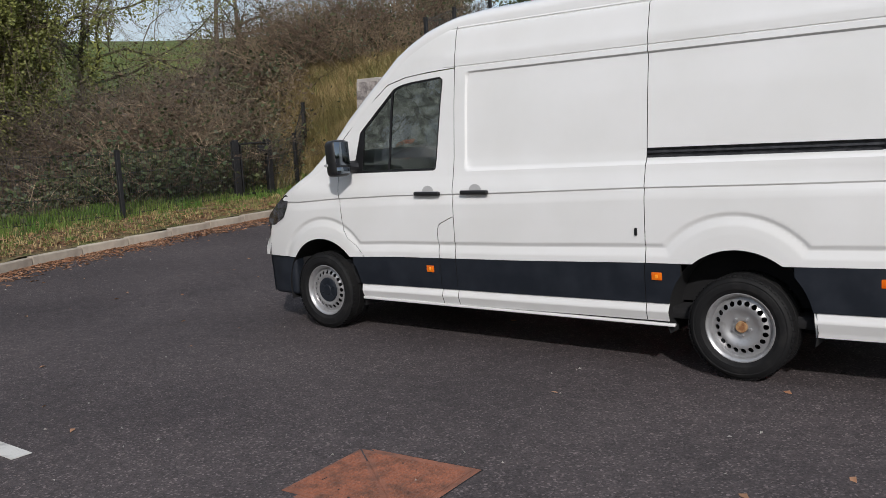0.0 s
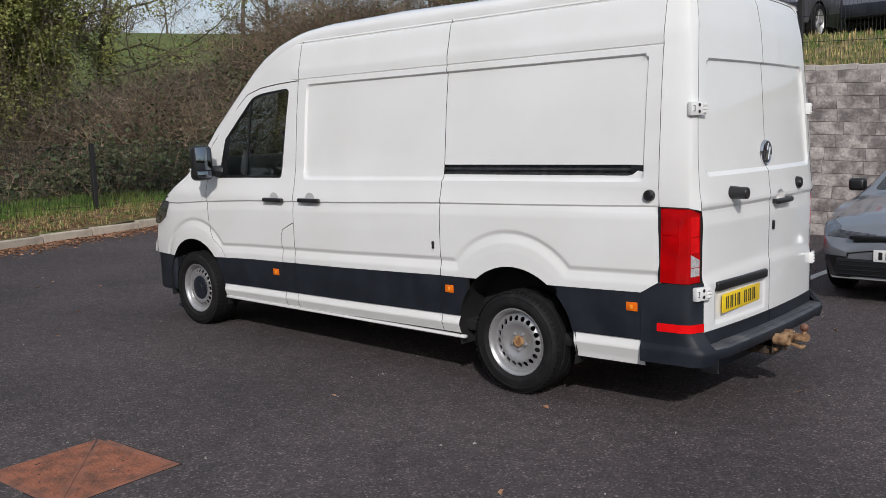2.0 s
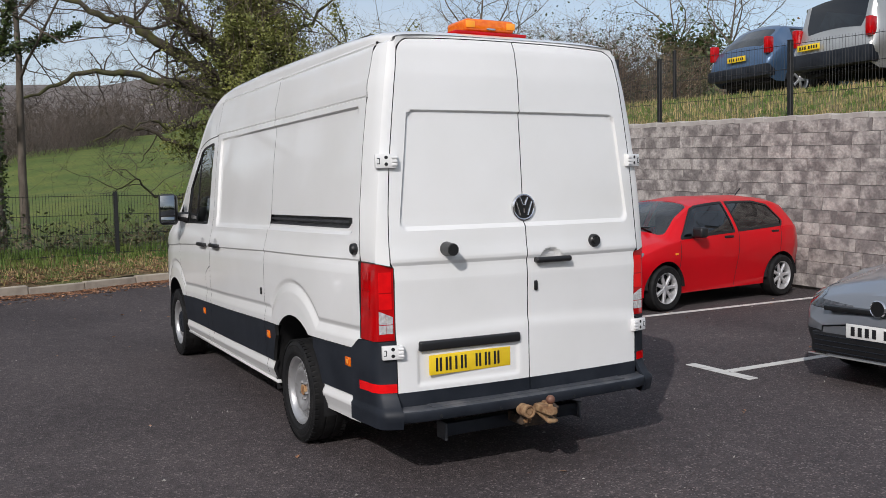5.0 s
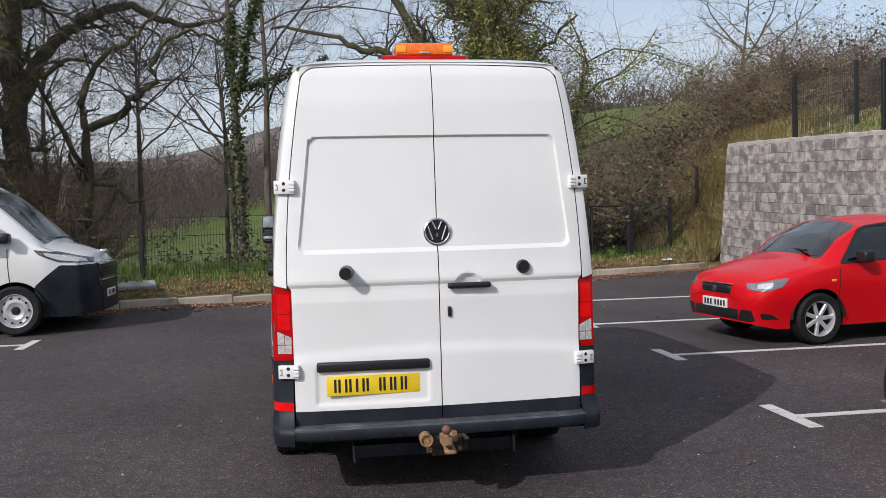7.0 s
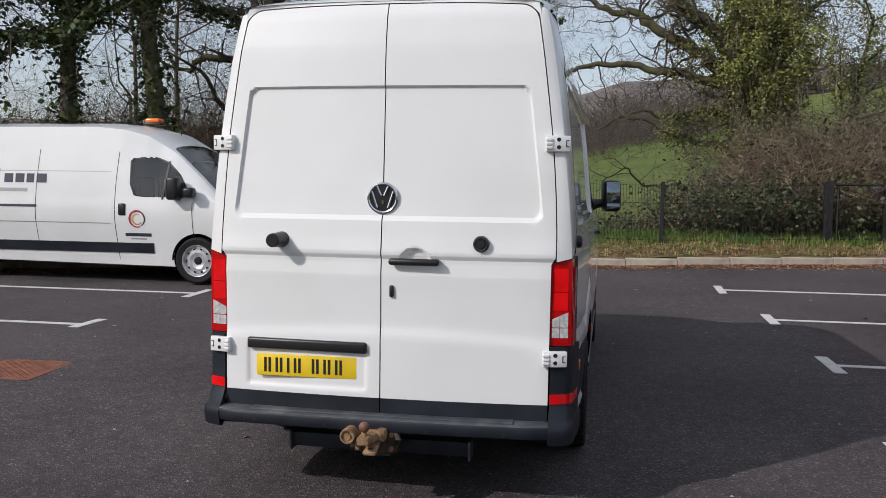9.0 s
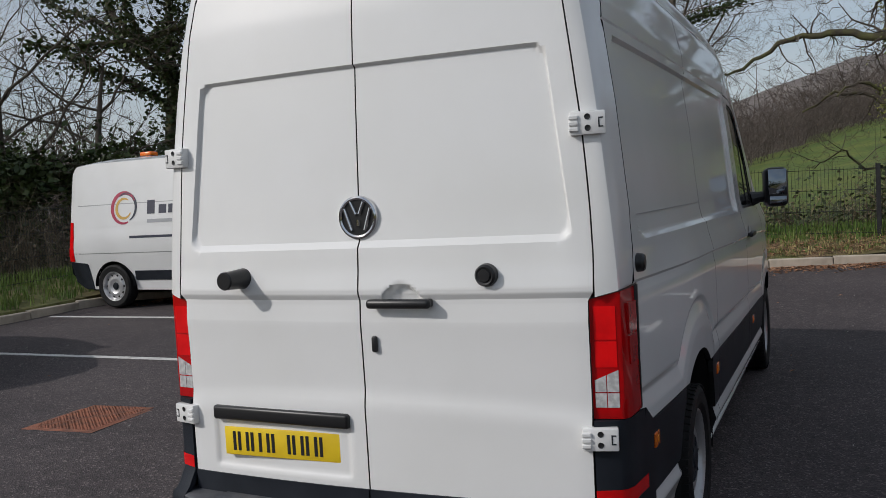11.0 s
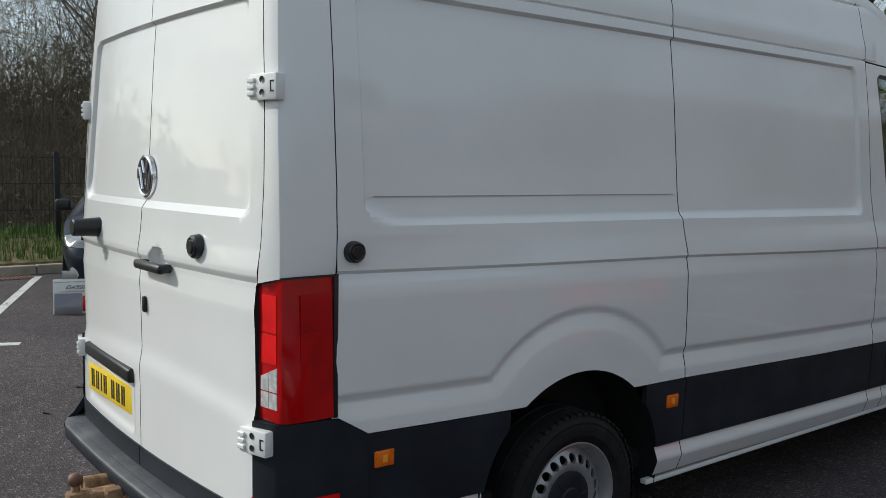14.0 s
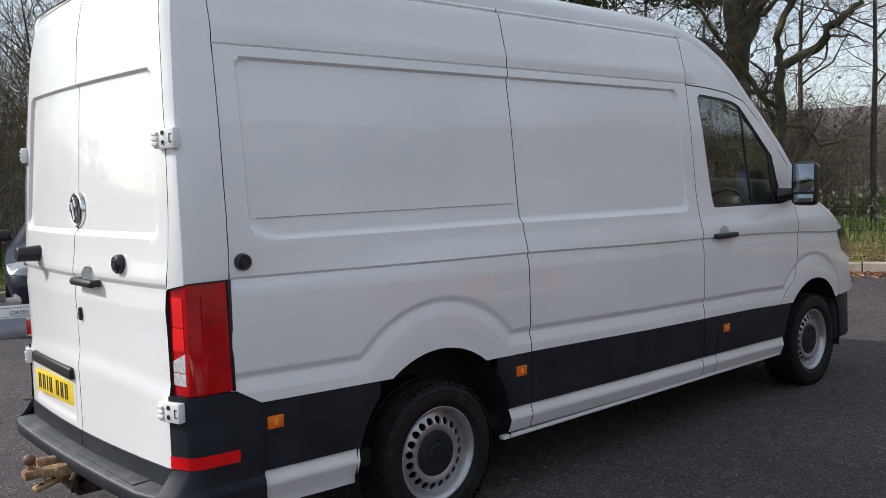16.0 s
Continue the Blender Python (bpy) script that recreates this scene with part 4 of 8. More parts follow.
# corner pillars: a narrow rear face, a crisp edge and a flat side face
PIL_Z = [1.205, 1.24, 1.35, 1.5, 1.65, 1.8, 2.0, 2.2, 2.35, 2.43]
PIL_X, PIL_Y = [0.918, 0.916, 0.910, 0.898, 0.884, 0.869, 0.845, 0.815, 0.788, 0.770], [0.150, 0.151, 0.155, 0.159, 0.164, 0.172, 0.184, 0.200, 0.219, 0.232]
for _s in (-1, 1):
    _v, _f = [], []
    _zz = list(np.linspace(1.238, 2.42, 30)) + [2.446]
    for z in _zz:
        ez = min(z, 2.42)
        yr = float(np.interp(ez, [1.2, 1.6, 2.4], [0.3325, 0.3355, 0.3465]))
        xs = float(van_x(np.array([yr]), np.array([ez - 0.048 * float(np.interp(ez, [1.27, 1.42], [1, 0]))]), 0)[0])
        xe = float(np.interp(z, EDGE_Z, EDGE_X)) + 0.0055
        ye = float(rear_y(np.array([xe]), np.array([ez]))[0]) - 0.001
        xc, yc = float(np.interp(z, PIL_Z, PIL_X)), float(np.interp(z, PIL_Z, PIL_Y))
        prof = [(xs - 0.02, yr + 0.001), (xs - 0.0015, yr), (xc + (xs - xc) * 0.6, yr - (yr - yc) * 0.42), (xc + (xs - xc) * 0.22, yc + (yr - yc) * 0.12), (xc + 0.001, yc + 0.008), (xc - 0.001, yc + 0.002), (xc - 0.007, yc - 0.0015), (xe + (xc - xe) * 0.5, ye + (yc - ye) * 0.5 - 0.002), (xe, ye), (xe, ye + 0.03)]
        _v += [(_s * (x - (0.03 if z > 2.43 else 0)), y + (0.01 if z > 2.43 else 0), z - (0.24 * (0.93 - x) if z < 1.24 else 0)) for x, y in prof]
    n = 10
    _f = [(i * n + j, (i + 1) * n + j, (i + 1) * n + j + 1, i * n + j + 1) for i in range(len(_zz) - 1) for j in range(n - 1)]
    piece("corner_pillar", _v, _f if _s < 0 else [f[::-1] for f in _f], [PAINT, SHADE], van, "", 26, [int(k % 9 == 8) for k in range(len(_f))])

    # tail lamp wrapping the corner
    _v, _f = [], []
    _zz = np.linspace(0.815, 1.236, 12)
    for z in _zz:
        xo = 0.938 - (z - 0.815) * 0.025
        yf = 0.333
        prof = [(xo - 0.02, yf), (xo, yf - 0.004), (xo - 0.003, 0.24), (xo - 0.008, 0.180), (0.918, 0.158), (0.908, 0.152), (0.819, 0.138), (0.818, 0.17)]
        _v += [(_s * x, y, z - (0.24 * (xo - x) if z > 1.2 else 0)) for x, y in prof]
    n = 8
    _f = [(i * n + j, (i + 1) * n + j, (i + 1) * n + j + 1, i * n + j + 1) for i in range(11) for j in range(n - 1)]
    _f += [tuple(range(n)), tuple((11 * n + j) for j in range(n))]
    lamp = piece("tail_lamp", _v, _f if _s < 0 else [f[::-1] for f in _f], DARKRED, van, "tall red tail lamp")

    def lens(name, mt, x0, x1, z0, z1, slope=0.0, proud=0.0025):
        bm = bmesh.new()
        pts = []
        for x in (x0, x1):
            y = np.interp(x, [0.819, 0.908, 0.918, 0.925, 0.934], [0.138, 0.152, 0.158, 0.180, 0.25])
            pts.append((x, float(y)))
        lo = [bm.verts.new((_s * x, y - proud, z0)) for x, y in pts]
        hi = [bm.verts.new((_s * x, y - proud, z1 - (slope if i else 0))) for i, (x, y) in enumerate(pts)]
        bk = [bm.verts.new((_s * x, y + 0.012, z)) for (x, y), z in zip(pts + pts, (z0, z0, z1, z1 - slope))]
        bm.faces.new((lo[0], lo[1], hi[1], hi[0]))
        bm.faces.new((lo[0], hi[0], bk[2], bk[0]))
        bm.faces.new((lo[1], bk[1], bk[3], hi[1]))
        bm.faces.new((hi[0], hi[1], bk[3], bk[2]))
        bm.faces.new((lo[0], bk[0], bk[1], lo[1]))
        bmesh.ops.recalc_face_normals(bm, faces=bm.faces)
        return part(name, bm, mt, lamp)

    for xa, xb in ((0.828, 0.864), (0.867, 0.904)):
        lens("reversing_lens", CLEARLENS, xa, xb, 0.853, 0.900)
        lens("reversing_lens", CLEARLENS, xa, xb, 0.904, 0.943 + (xa - 0.828) * 0.45, -0.016)
    lens("stop_lens", REDLENS, 0.832, 0.902, 0.985, 1.070)
    lens("stop_lens", REDLENS, 0.832, 0.902, 1.076, 1.185)
    for z0, z1 in ((0.985, 1.078), (1.084, 1.185)):
        q = [(0.9305, 0.212), (0.9350, 0.305)]
        v2 = [(_s * (x + d), y, z) for d in (0.0015, -0.006) for z in (z0, z1) for x, y in q]
        f2 = [(0, 1, 3, 2), (0, 4, 5, 1), (2, 3, 7, 6), (0, 2, 6, 4), (1, 5, 7, 3)]
        piece("tail_lens", v2, f2 if _s > 0 else [f[::-1] for f in f2], DARKRED, lamp)
    part("lamp_seal", box((_s * 0.93 - 0.008, 0.319, 0.812), (_s * 0.93 + 0.0085, 0.334, 1.236), 0.002), BLACK, lamp)
    v2 = [(_s * x, y, z - 0.24 * (0.93 - x)) for x, y in ((0.934, 0.336), (0.929, 0.20), (0.919, 0.154), (0.817, 0.135)) for z in (1.234, 1.2405)]
    piece("lamp_seal", v2, [(2 * k, 2 * k + 1, 2 * k + 3, 2 * k + 2) for k in range(3)], BLACK, lamp)
    part("lamp_seal", box((_s * 0.816 - 0.0035, 0.136, 0.815), (_s * 0.816 + 0.0035, 0.165, 1.212), 0.002), BLACK, lamp)

    # hinges
    for z0, xh, yh in ((1.777, 0.840, 0.150), (0.756, 0.846, 0.112)):
        hinge = part("door_hinge", box((-0.058, -0.014, -0.038), (0.058, 0.022, 0.038), 0.006, 2), PAINT, van)
        hinge.matrix_basis = pose(_s * xh, yh, z0, 0, 0, _s * 14)
        for dz in (-0.017, 0.019):
            v2, f2 = lathe([(0.0, 0.0), (0.008, 0.0), (0.010, 0.004)], 12)
            piece("hinge_bolt", [(y, -0.0145 - x * 0.3, dz + z) for x, y, z in v2], f2, BLACK, hinge)
        for q in range(3):
            part("hinge_knuckle", box((-_s * 0.045 - 0.016, -0.021, -0.027 + q * 0.019), (-_s * 0.045 + 0.016, -0.010, -0.013 + q * 0.019), 0.003, 1), PAINT, hinge)
        bm = box((_s * 0.036 - 0.002, -0.0155, -0.016), (_s * 0.036 + 0.002, -0.012, 0.016))
        for dz in (-0.014, 0.014):
            box((_s * 0.042 - 0.007, -0.0155, dz - 0.002), (_s * 0.042 + 0.007, -0.012, dz + 0.002), bm=bm)
        part("hinge_slot", bm, PLASTIC, hinge)

    # bumper corner, dark, with red reflector
    def wing_prof(z, d=0.0):
        xo = 0.937 + d + (0.010 if z < 0.45 else 0)
        b = float(np.interp(z, [0.36, 0.415, 0.44, 0.47, 0.53], [0.070, 0.086, 0.078, 0.042, 0.0]))
        return [(xo + 0.014, 0.4345), (xo + 0.009, 0.334), (xo - 0.001, 0.25 - b * 0.3), (xo - 0.006, 0.19 - b * 0.7), (xo - 0.022, 0.156 - d - b * 0.92), (0.900, 0.141 - d - b), (0.825, 0.111 - d - b), (0.822, 0.14 - b)]
    _v, _f = [], []
    _zz = [0.345, 0.352, 0.385, 0.415, 0.44, 0.455, 0.47, 0.50, 0.53, 0.60, 0.70, 0.749, 0.78, 0.812]
    for z in _zz:
        shrink = -0.03 if z < 0.35 else 0
        row = wing_prof(z, shrink)
        yl = 0.4345 if z <= 0.749 else 0.4345 - (z - 0.749) / 0.063 * 0.104
        _v += [(_s * x, min(y, yl), z) for x, y in row]
    _f = [(i * 8 + j, (i + 1) * 8 + j, (i + 1) * 8 + j + 1, i * 8 + j + 1) for i in range(len(_zz) - 1) for j in range(7)]
    _f += [tuple(range(8)), tuple((len(_zz) - 1) * 8 + j for j in range(8))]
    wing = piece("bumper_corner", _v, _f if _s < 0 else [f[::-1] for f in _f], PLASTIC, van, angle=40)
    _v, _f = [], []
    for z in (0.536, 0.584):
        row = wing_prof(z, 0.003)[1:7]
        _v += [(_s * x, y, z + 0.0) for x, y in row]
    n = 6
    _f = [(j, n + j, n + j + 1, j + 1) for j in range(n - 1)]
    piece("reflector", _v, _f if _s < 0 else [f[::-1] for f in _f], REDLENS, wing, "red reflector strip")

# rear bumper step: profile swept across with swept-back ends
_prof = [(0.14, 0.456), (0.035, 0.453), (0.0, 0.451), (-0.034, 0.448), (-0.042, 0.443), (-0.046, 0.434), (-0.046, 0.402), (-0.038, 0.386), (-0.02, 0.380), (0.0, 0.378), (0.12, 0.378)]
_v, _f = [], []
_xx = [-0.85, -0.80, -0.72, -0.5, -0.25, 0, 0.25, 0.5, 0.72, 0.80, 0.85]
for x in _xx:
    bow = 0.02 * (abs(x) / 0.7) ** 2 + 0.9 * max(0, abs(x) - 0.72) ** 1.6
    _v += [(x, y + bow + 0.026, z) for y, z in _prof]
n = len(_prof)
_f = [(i * n + j, i * n + j + 1, (i + 1) * n + j + 1, (i + 1) * n + j) for i in range(len(_xx) - 1) for j in range(n - 1)]
bumper = piece("rear_bumper", _v, _f, [PLASTIC, STEP], van, "dark grey rear bumper with worn step", 40, [1 if (k % (n - 1)) < 4 else 0 for k in range(len(_f))])
part("step_tread", box((-0.66, 0.022, 0.447), (0.66, 0.110, 0.4575), 0.003), STEP, bumper)
for x in (-0.62, -0.25, 0.25, 0.62):
    v2, f2 = lathe([(0.0, 0.003), (0.010, 0.003), (0.012, 0.0)], 16)
    piece("parking_sensor", [(x + y, -0.017 + 0.02 * (abs(x) / 0.7) ** 2 - a, 0.405 + z) for a, y, z in v2], f2, BLACK, bumper)

# fittings of the rear doors
left_door, right_door = rear_doors
bm = box((-0.695, 0.052, 0.747), (-0.066, 0.12, 0.802), 0.012, 3)
for v in bm.verts:
    v.co.y += 0.030 * max(0, (-0.38 - v.co.x) / 0.31) ** 2
part("plate_lamp_bar", bm, BLACK, left_door, "dark bar over the number plate")
plate = part("number_plate", box((-0.642, 0.082, 0.612), (-0.120, 0.09, 0.722), 0.004, 2), YELLOW, left_door, "yellow number plate with dark bars")
_px = -0.602
for w in (0.036, 0.036, 0.012, 0.036, None, 0.036, 0.036, 0.036):
    if w is None:
        _px += 0.034
        continue
    for x0 in ((_px, _px + w - 0.013) if w > 0.02 else (_px,)):
        part("plate_bar", box((x0, 0.0805, 0.631), (x0 + 0.013, 0.0825, 0.705)), INK, plate)
    _px += w + 0.024
bm = box((0.044, 0.036, 1.188), (0.292, 0.066, 1.222), 0.014, 3)
box((0.05, 0.05, 1.192), (0.085, 0.085, 1.22), 0.004, 1, bm)
box((0.255, 0.05, 1.192), (0.288, 0.085, 1.22), 0.004, 1, bm)
part("door_handle", bm, BLACK, right_door)
part("door_lock", box((0.044, 0.066, 1.030), (0.066, 0.082, 1.088), 0.007, 2), BLACK, right_door)
_v, _f = lathe([(0.0, 0.034), (0.02, 0.034), (0.023, 0.028), (0.03, 0.03), (0.037, 0.022), (0.040, 0.0)], 28)
piece("door_buffer", [(0.488 + y, 0.096 - x, 1.297 + z) for x, y, z in _v], _f, BLACK, right_door)
_v, _f = lathe([(0.0, 0.105), (0.030, 0.105), (0.034, 0.100), (0.036, 0.05), (0.040, 0.0)], 28)
piece("door_stop", [(-0.513 + y - 0.12 * x, 0.098 - x, 1.297 + z) for x, y, z in _v], _f, BLACK, left_door, "black rubber door stop")
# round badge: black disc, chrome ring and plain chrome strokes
_v, _f = lathe([(0.0, 0.008), (0.068, 0.008), (0.07, 0.0)], 40)
badge = piece("badge", [(y, 0.114 - x, 1.509 + z) for x, y, z in _v], _f, BLACK, right_door, "round chrome and black badge")
_v, _f = lathe([(0.064, 0.004), (0.064, 0.013), (0.070, 0.016), (0.077, 0.012), (0.079, 0.0)], 48)
piece("badge_ring", [(y, 0.114 - x, 1.509 + z) for x, y, z in _v], _f, CHROME, badge)
for (xa, za), (xb, zb) in (((-0.027, 0.056), (-0.007, 0.012)), ((0.027, 0.056), (0.007, 0.012)), ((-0.053, 0.032), (-0.027, -0.046)), ((0.053, 0.032), (0.027, -0.046)), ((0.0, -0.008), (0.0, -0.03))):
    v2, f2 = tube([Vector((xa, 0.104, 1.509 + za)), Vector((xb, 0.104, 1.509 + zb))], [0.0065, 0.0065], 8)
    piece("badge_stroke", v2, f2, CHROME, badge)

# tow bar
tow = thing("tow_bar", "rusty bolted tow hitch and crossbar under the rear bumper", "tow bar")
part("crossbar", box((-0.495, 0.19, 0.228), (0.428, 0.245, 0.300), 0.006), PLASTIC, tow)
for x in (-0.498, 0.431):
    part("end_plate", box((x - 0.006, 0.17, 0.210), (x + 0.006, 0.28, 0.308), 0.002), STEP, tow)
bm = box((-0.105, -0.004, 0.282), (0.098, 0.012, 0.402), 0.004, 1)
box((-0.075, 0.01, 0.262), (0.07, 0.20, 0.32), 0.006, 1, bm)
part("mounting_plate", bm, TOWDARK, tow, "dark rusted mounting plate")
part("plate_edge", box((-0.112, -0.010, 0.402), (0.100, 0.008, 0.409), 0.002, 1), TOWRUST, tow)
for x, z in ((-0.085, 0.375), (0.08, 0.375), (-0.085, 0.305), (0.08, 0.305)):
    v2, f2 = lathe([(0.0, 0.014), (0.012, 0.014), (0.013, 0.0)], 6)
    piece("bolt", [(x + y, -0.004 - a, z + c) for a, y, c in v2], f2, RUST, tow)
# upper jaw with the ball, and the long lower jaw with its pin hole
bm = box((-0.046, -0.185, 0.362), (0.016, -0.10, 0.404), 0.012, 2)
box((-0.034, -0.12, 0.358), (0.026, 0.0, 0.400), 0.010, 2, bm)
part("upper_jaw", bm, TOWRUST, tow)
bm = box((0.016, -0.070, 0.352), (0.062, 0.0, 0.410), 0.012, 2)
part("jaw_block", bm, TOWRUST, tow)
bm = box((-0.024, -0.150, -0.010), (0.030, 0.0, 0.010), 0.008, 2)
for v in bm.verts:
    v.co.x *= 1 + 0.25 * max(0, (-v.co.y - 0.08) / 0.07)
part("lower_jaw", moved(bm, pose(0.004, -0.005, 0.352, 14)), TOWRUST, tow)
v2, f2 = lathe([(0.0, 0.002), (0.012, 0.002), (0.013, 0.0)], 14)
piece("pin_hole", [(0.008 + y, -0.120 + c, 0.3345 + a) for a, y, c in v2], f2, BLACK, tow)
v2, f2 = tube([Vector((-0.015, -0.155, 0.39)), Vector((-0.015, -0.155, 0.41)), Vector((-0.015, -0.155, 0.43))], [0.024, 0.015, 0.013], 14)
piece("ball_neck", v2, f2, TOWRUST, tow)
bm = bmesh.new()
bmesh.ops.create_uvsphere(bm, u_segments=20, v_segments=12, radius=0.026)
part("tow_ball", moved(bm, pose(-0.015, -0.155, 0.445)), TOWBALL, tow, "dark brown tow ball")
# trailer socket with its flap and a hook below it
v2, f2 = lathe([(0.0, 0.085), (0.016, 0.085), (0.018, 0.078), (0.026, 0.078), (0.028, 0.09), (0.035, 0.09), (0.037, 0.08), (0.034, 0.0)], 20)
piece("trailer_socket", [(-0.115 + y, -0.012 - a, 0.378 + c) for a, y, c in v2], f2, TOWRUST, tow, "pale muddy trailer socket")
v2, f2 = tube([Vector((-0.105, -0.06, 0.346)), Vector((-0.096, -0.075, 0.325)), Vector((-0.098, -0.07, 0.308))], [0.008, 0.009, 0.005], 8)
piece("socket_hook", v2, f2, TOWRUST, tow)
v2, f2 = tube([Vector((0.09, 0.01, 0.39)), Vector((0.12, -0.025, 0.355)), Vector((0.112, -0.02, 0.31)), Vector((0.085, 0.03, 0.285))], [0.010, 0.016, 0.014, 0.008], 8)
piece("cable", v2, f2, TOWDARK, tow)

# amber light bar on the roof
bar = thing("beacon_bar", "amber roof beacon bar on a dark red base", "beacon")
part("base", box((-0.25, 0.42, 2.525), (0.25, 0.69, 2.552), 0.008), DARKRED, bar, "flat dark red base")
part("lens_housing", box((-0.170, 0.43, 2.552), (0.170, 0.67, 2.628), 0.020, 3), AMBER, bar, "ribbed amber lens")
for x in (-0.14, 0.14):
    part("reflector", box((x - 0.03, 0.424, 2.572), (x + 0.03, 0.434, 2.612), 0.004), AMBERCORE, bar)
part("maker_mark", box((-0.03, 0.424, 2.562), (0.03, 0.432, 2.574), 0.001), CHROME, bar)

# under the floor and inside the cab
part("underfloor", box((-0.88, 0.14, 0.34), (0.88, 5.4, 0.42), 0.02), SHADE, van)
for x in (-0.42, 0.42):
    part("chassis_rail", box((x - 0.04, 0.3, 0.26), (x + 0.04, 5.2, 0.345)), SHADE, van)
v2, f2 = tube([Vector((-0.85, 1.34, 0.35)), Vector((0.85, 1.34, 0.35))], [0.05, 0.05], 10)
piece("rear_axle", v2, f2, SHADE, van)
part("silencer", box((-0.35, 2.3, 0.20), (-0.05, 3.1, 0.33), 0.05), SHADE, van)
part("cargo_liner", box((-0.72, 0.50, 0.44), (0.72, 3.42, 2.30)), SHADE, van)
part("cab_floor", box((-0.9, 3.42, 0.42), (0.9, 5.3, 0.62)), SHADE, van)
part("dashboard", box((-0.88, 4.62, 1.0), (0.88, 5.0, 1.30), 0.06, 3), SEAT, van)
for x in (-0.52, 0.52):
    seat = part("cab_seat", box((x - 0.26, 3.58, 0.95), (x + 0.26, 4.10, 1.10), 0.05, 3), SEAT, van)
    part("seat_back", moved(box((x - 0.25, -0.07, 0), (x + 0.25, 0.07, 0.62), 0.06, 3), pose(0, 3.62, 1.05, 10)), SEAT, seat)
    part("head_rest", box((x - 0.13, 3.47, 1.68), (x + 0.13, 3.57, 1.86), 0.04, 3), SEAT, seat)
v2, f2 = lathe([(0.18, -0.014), (0.194, 0.0), (0.18, 0.014), (0.166, 0.0)], 32, True)
bm = bmesh.new()
_bv = [bm.verts.new((a, b, c)) for a, b, c in v2]
for f in f2:
    bm.faces.new([_bv[k] for k in f])
part("steering_wheel", moved(bm, Matrix.Translation((0.5, 4.52, 1.30)) @ pose(0, 0, 0, 0, 0, 90) @ pose(0, 0, 0, 0, 30, 0)), BLACK, van)

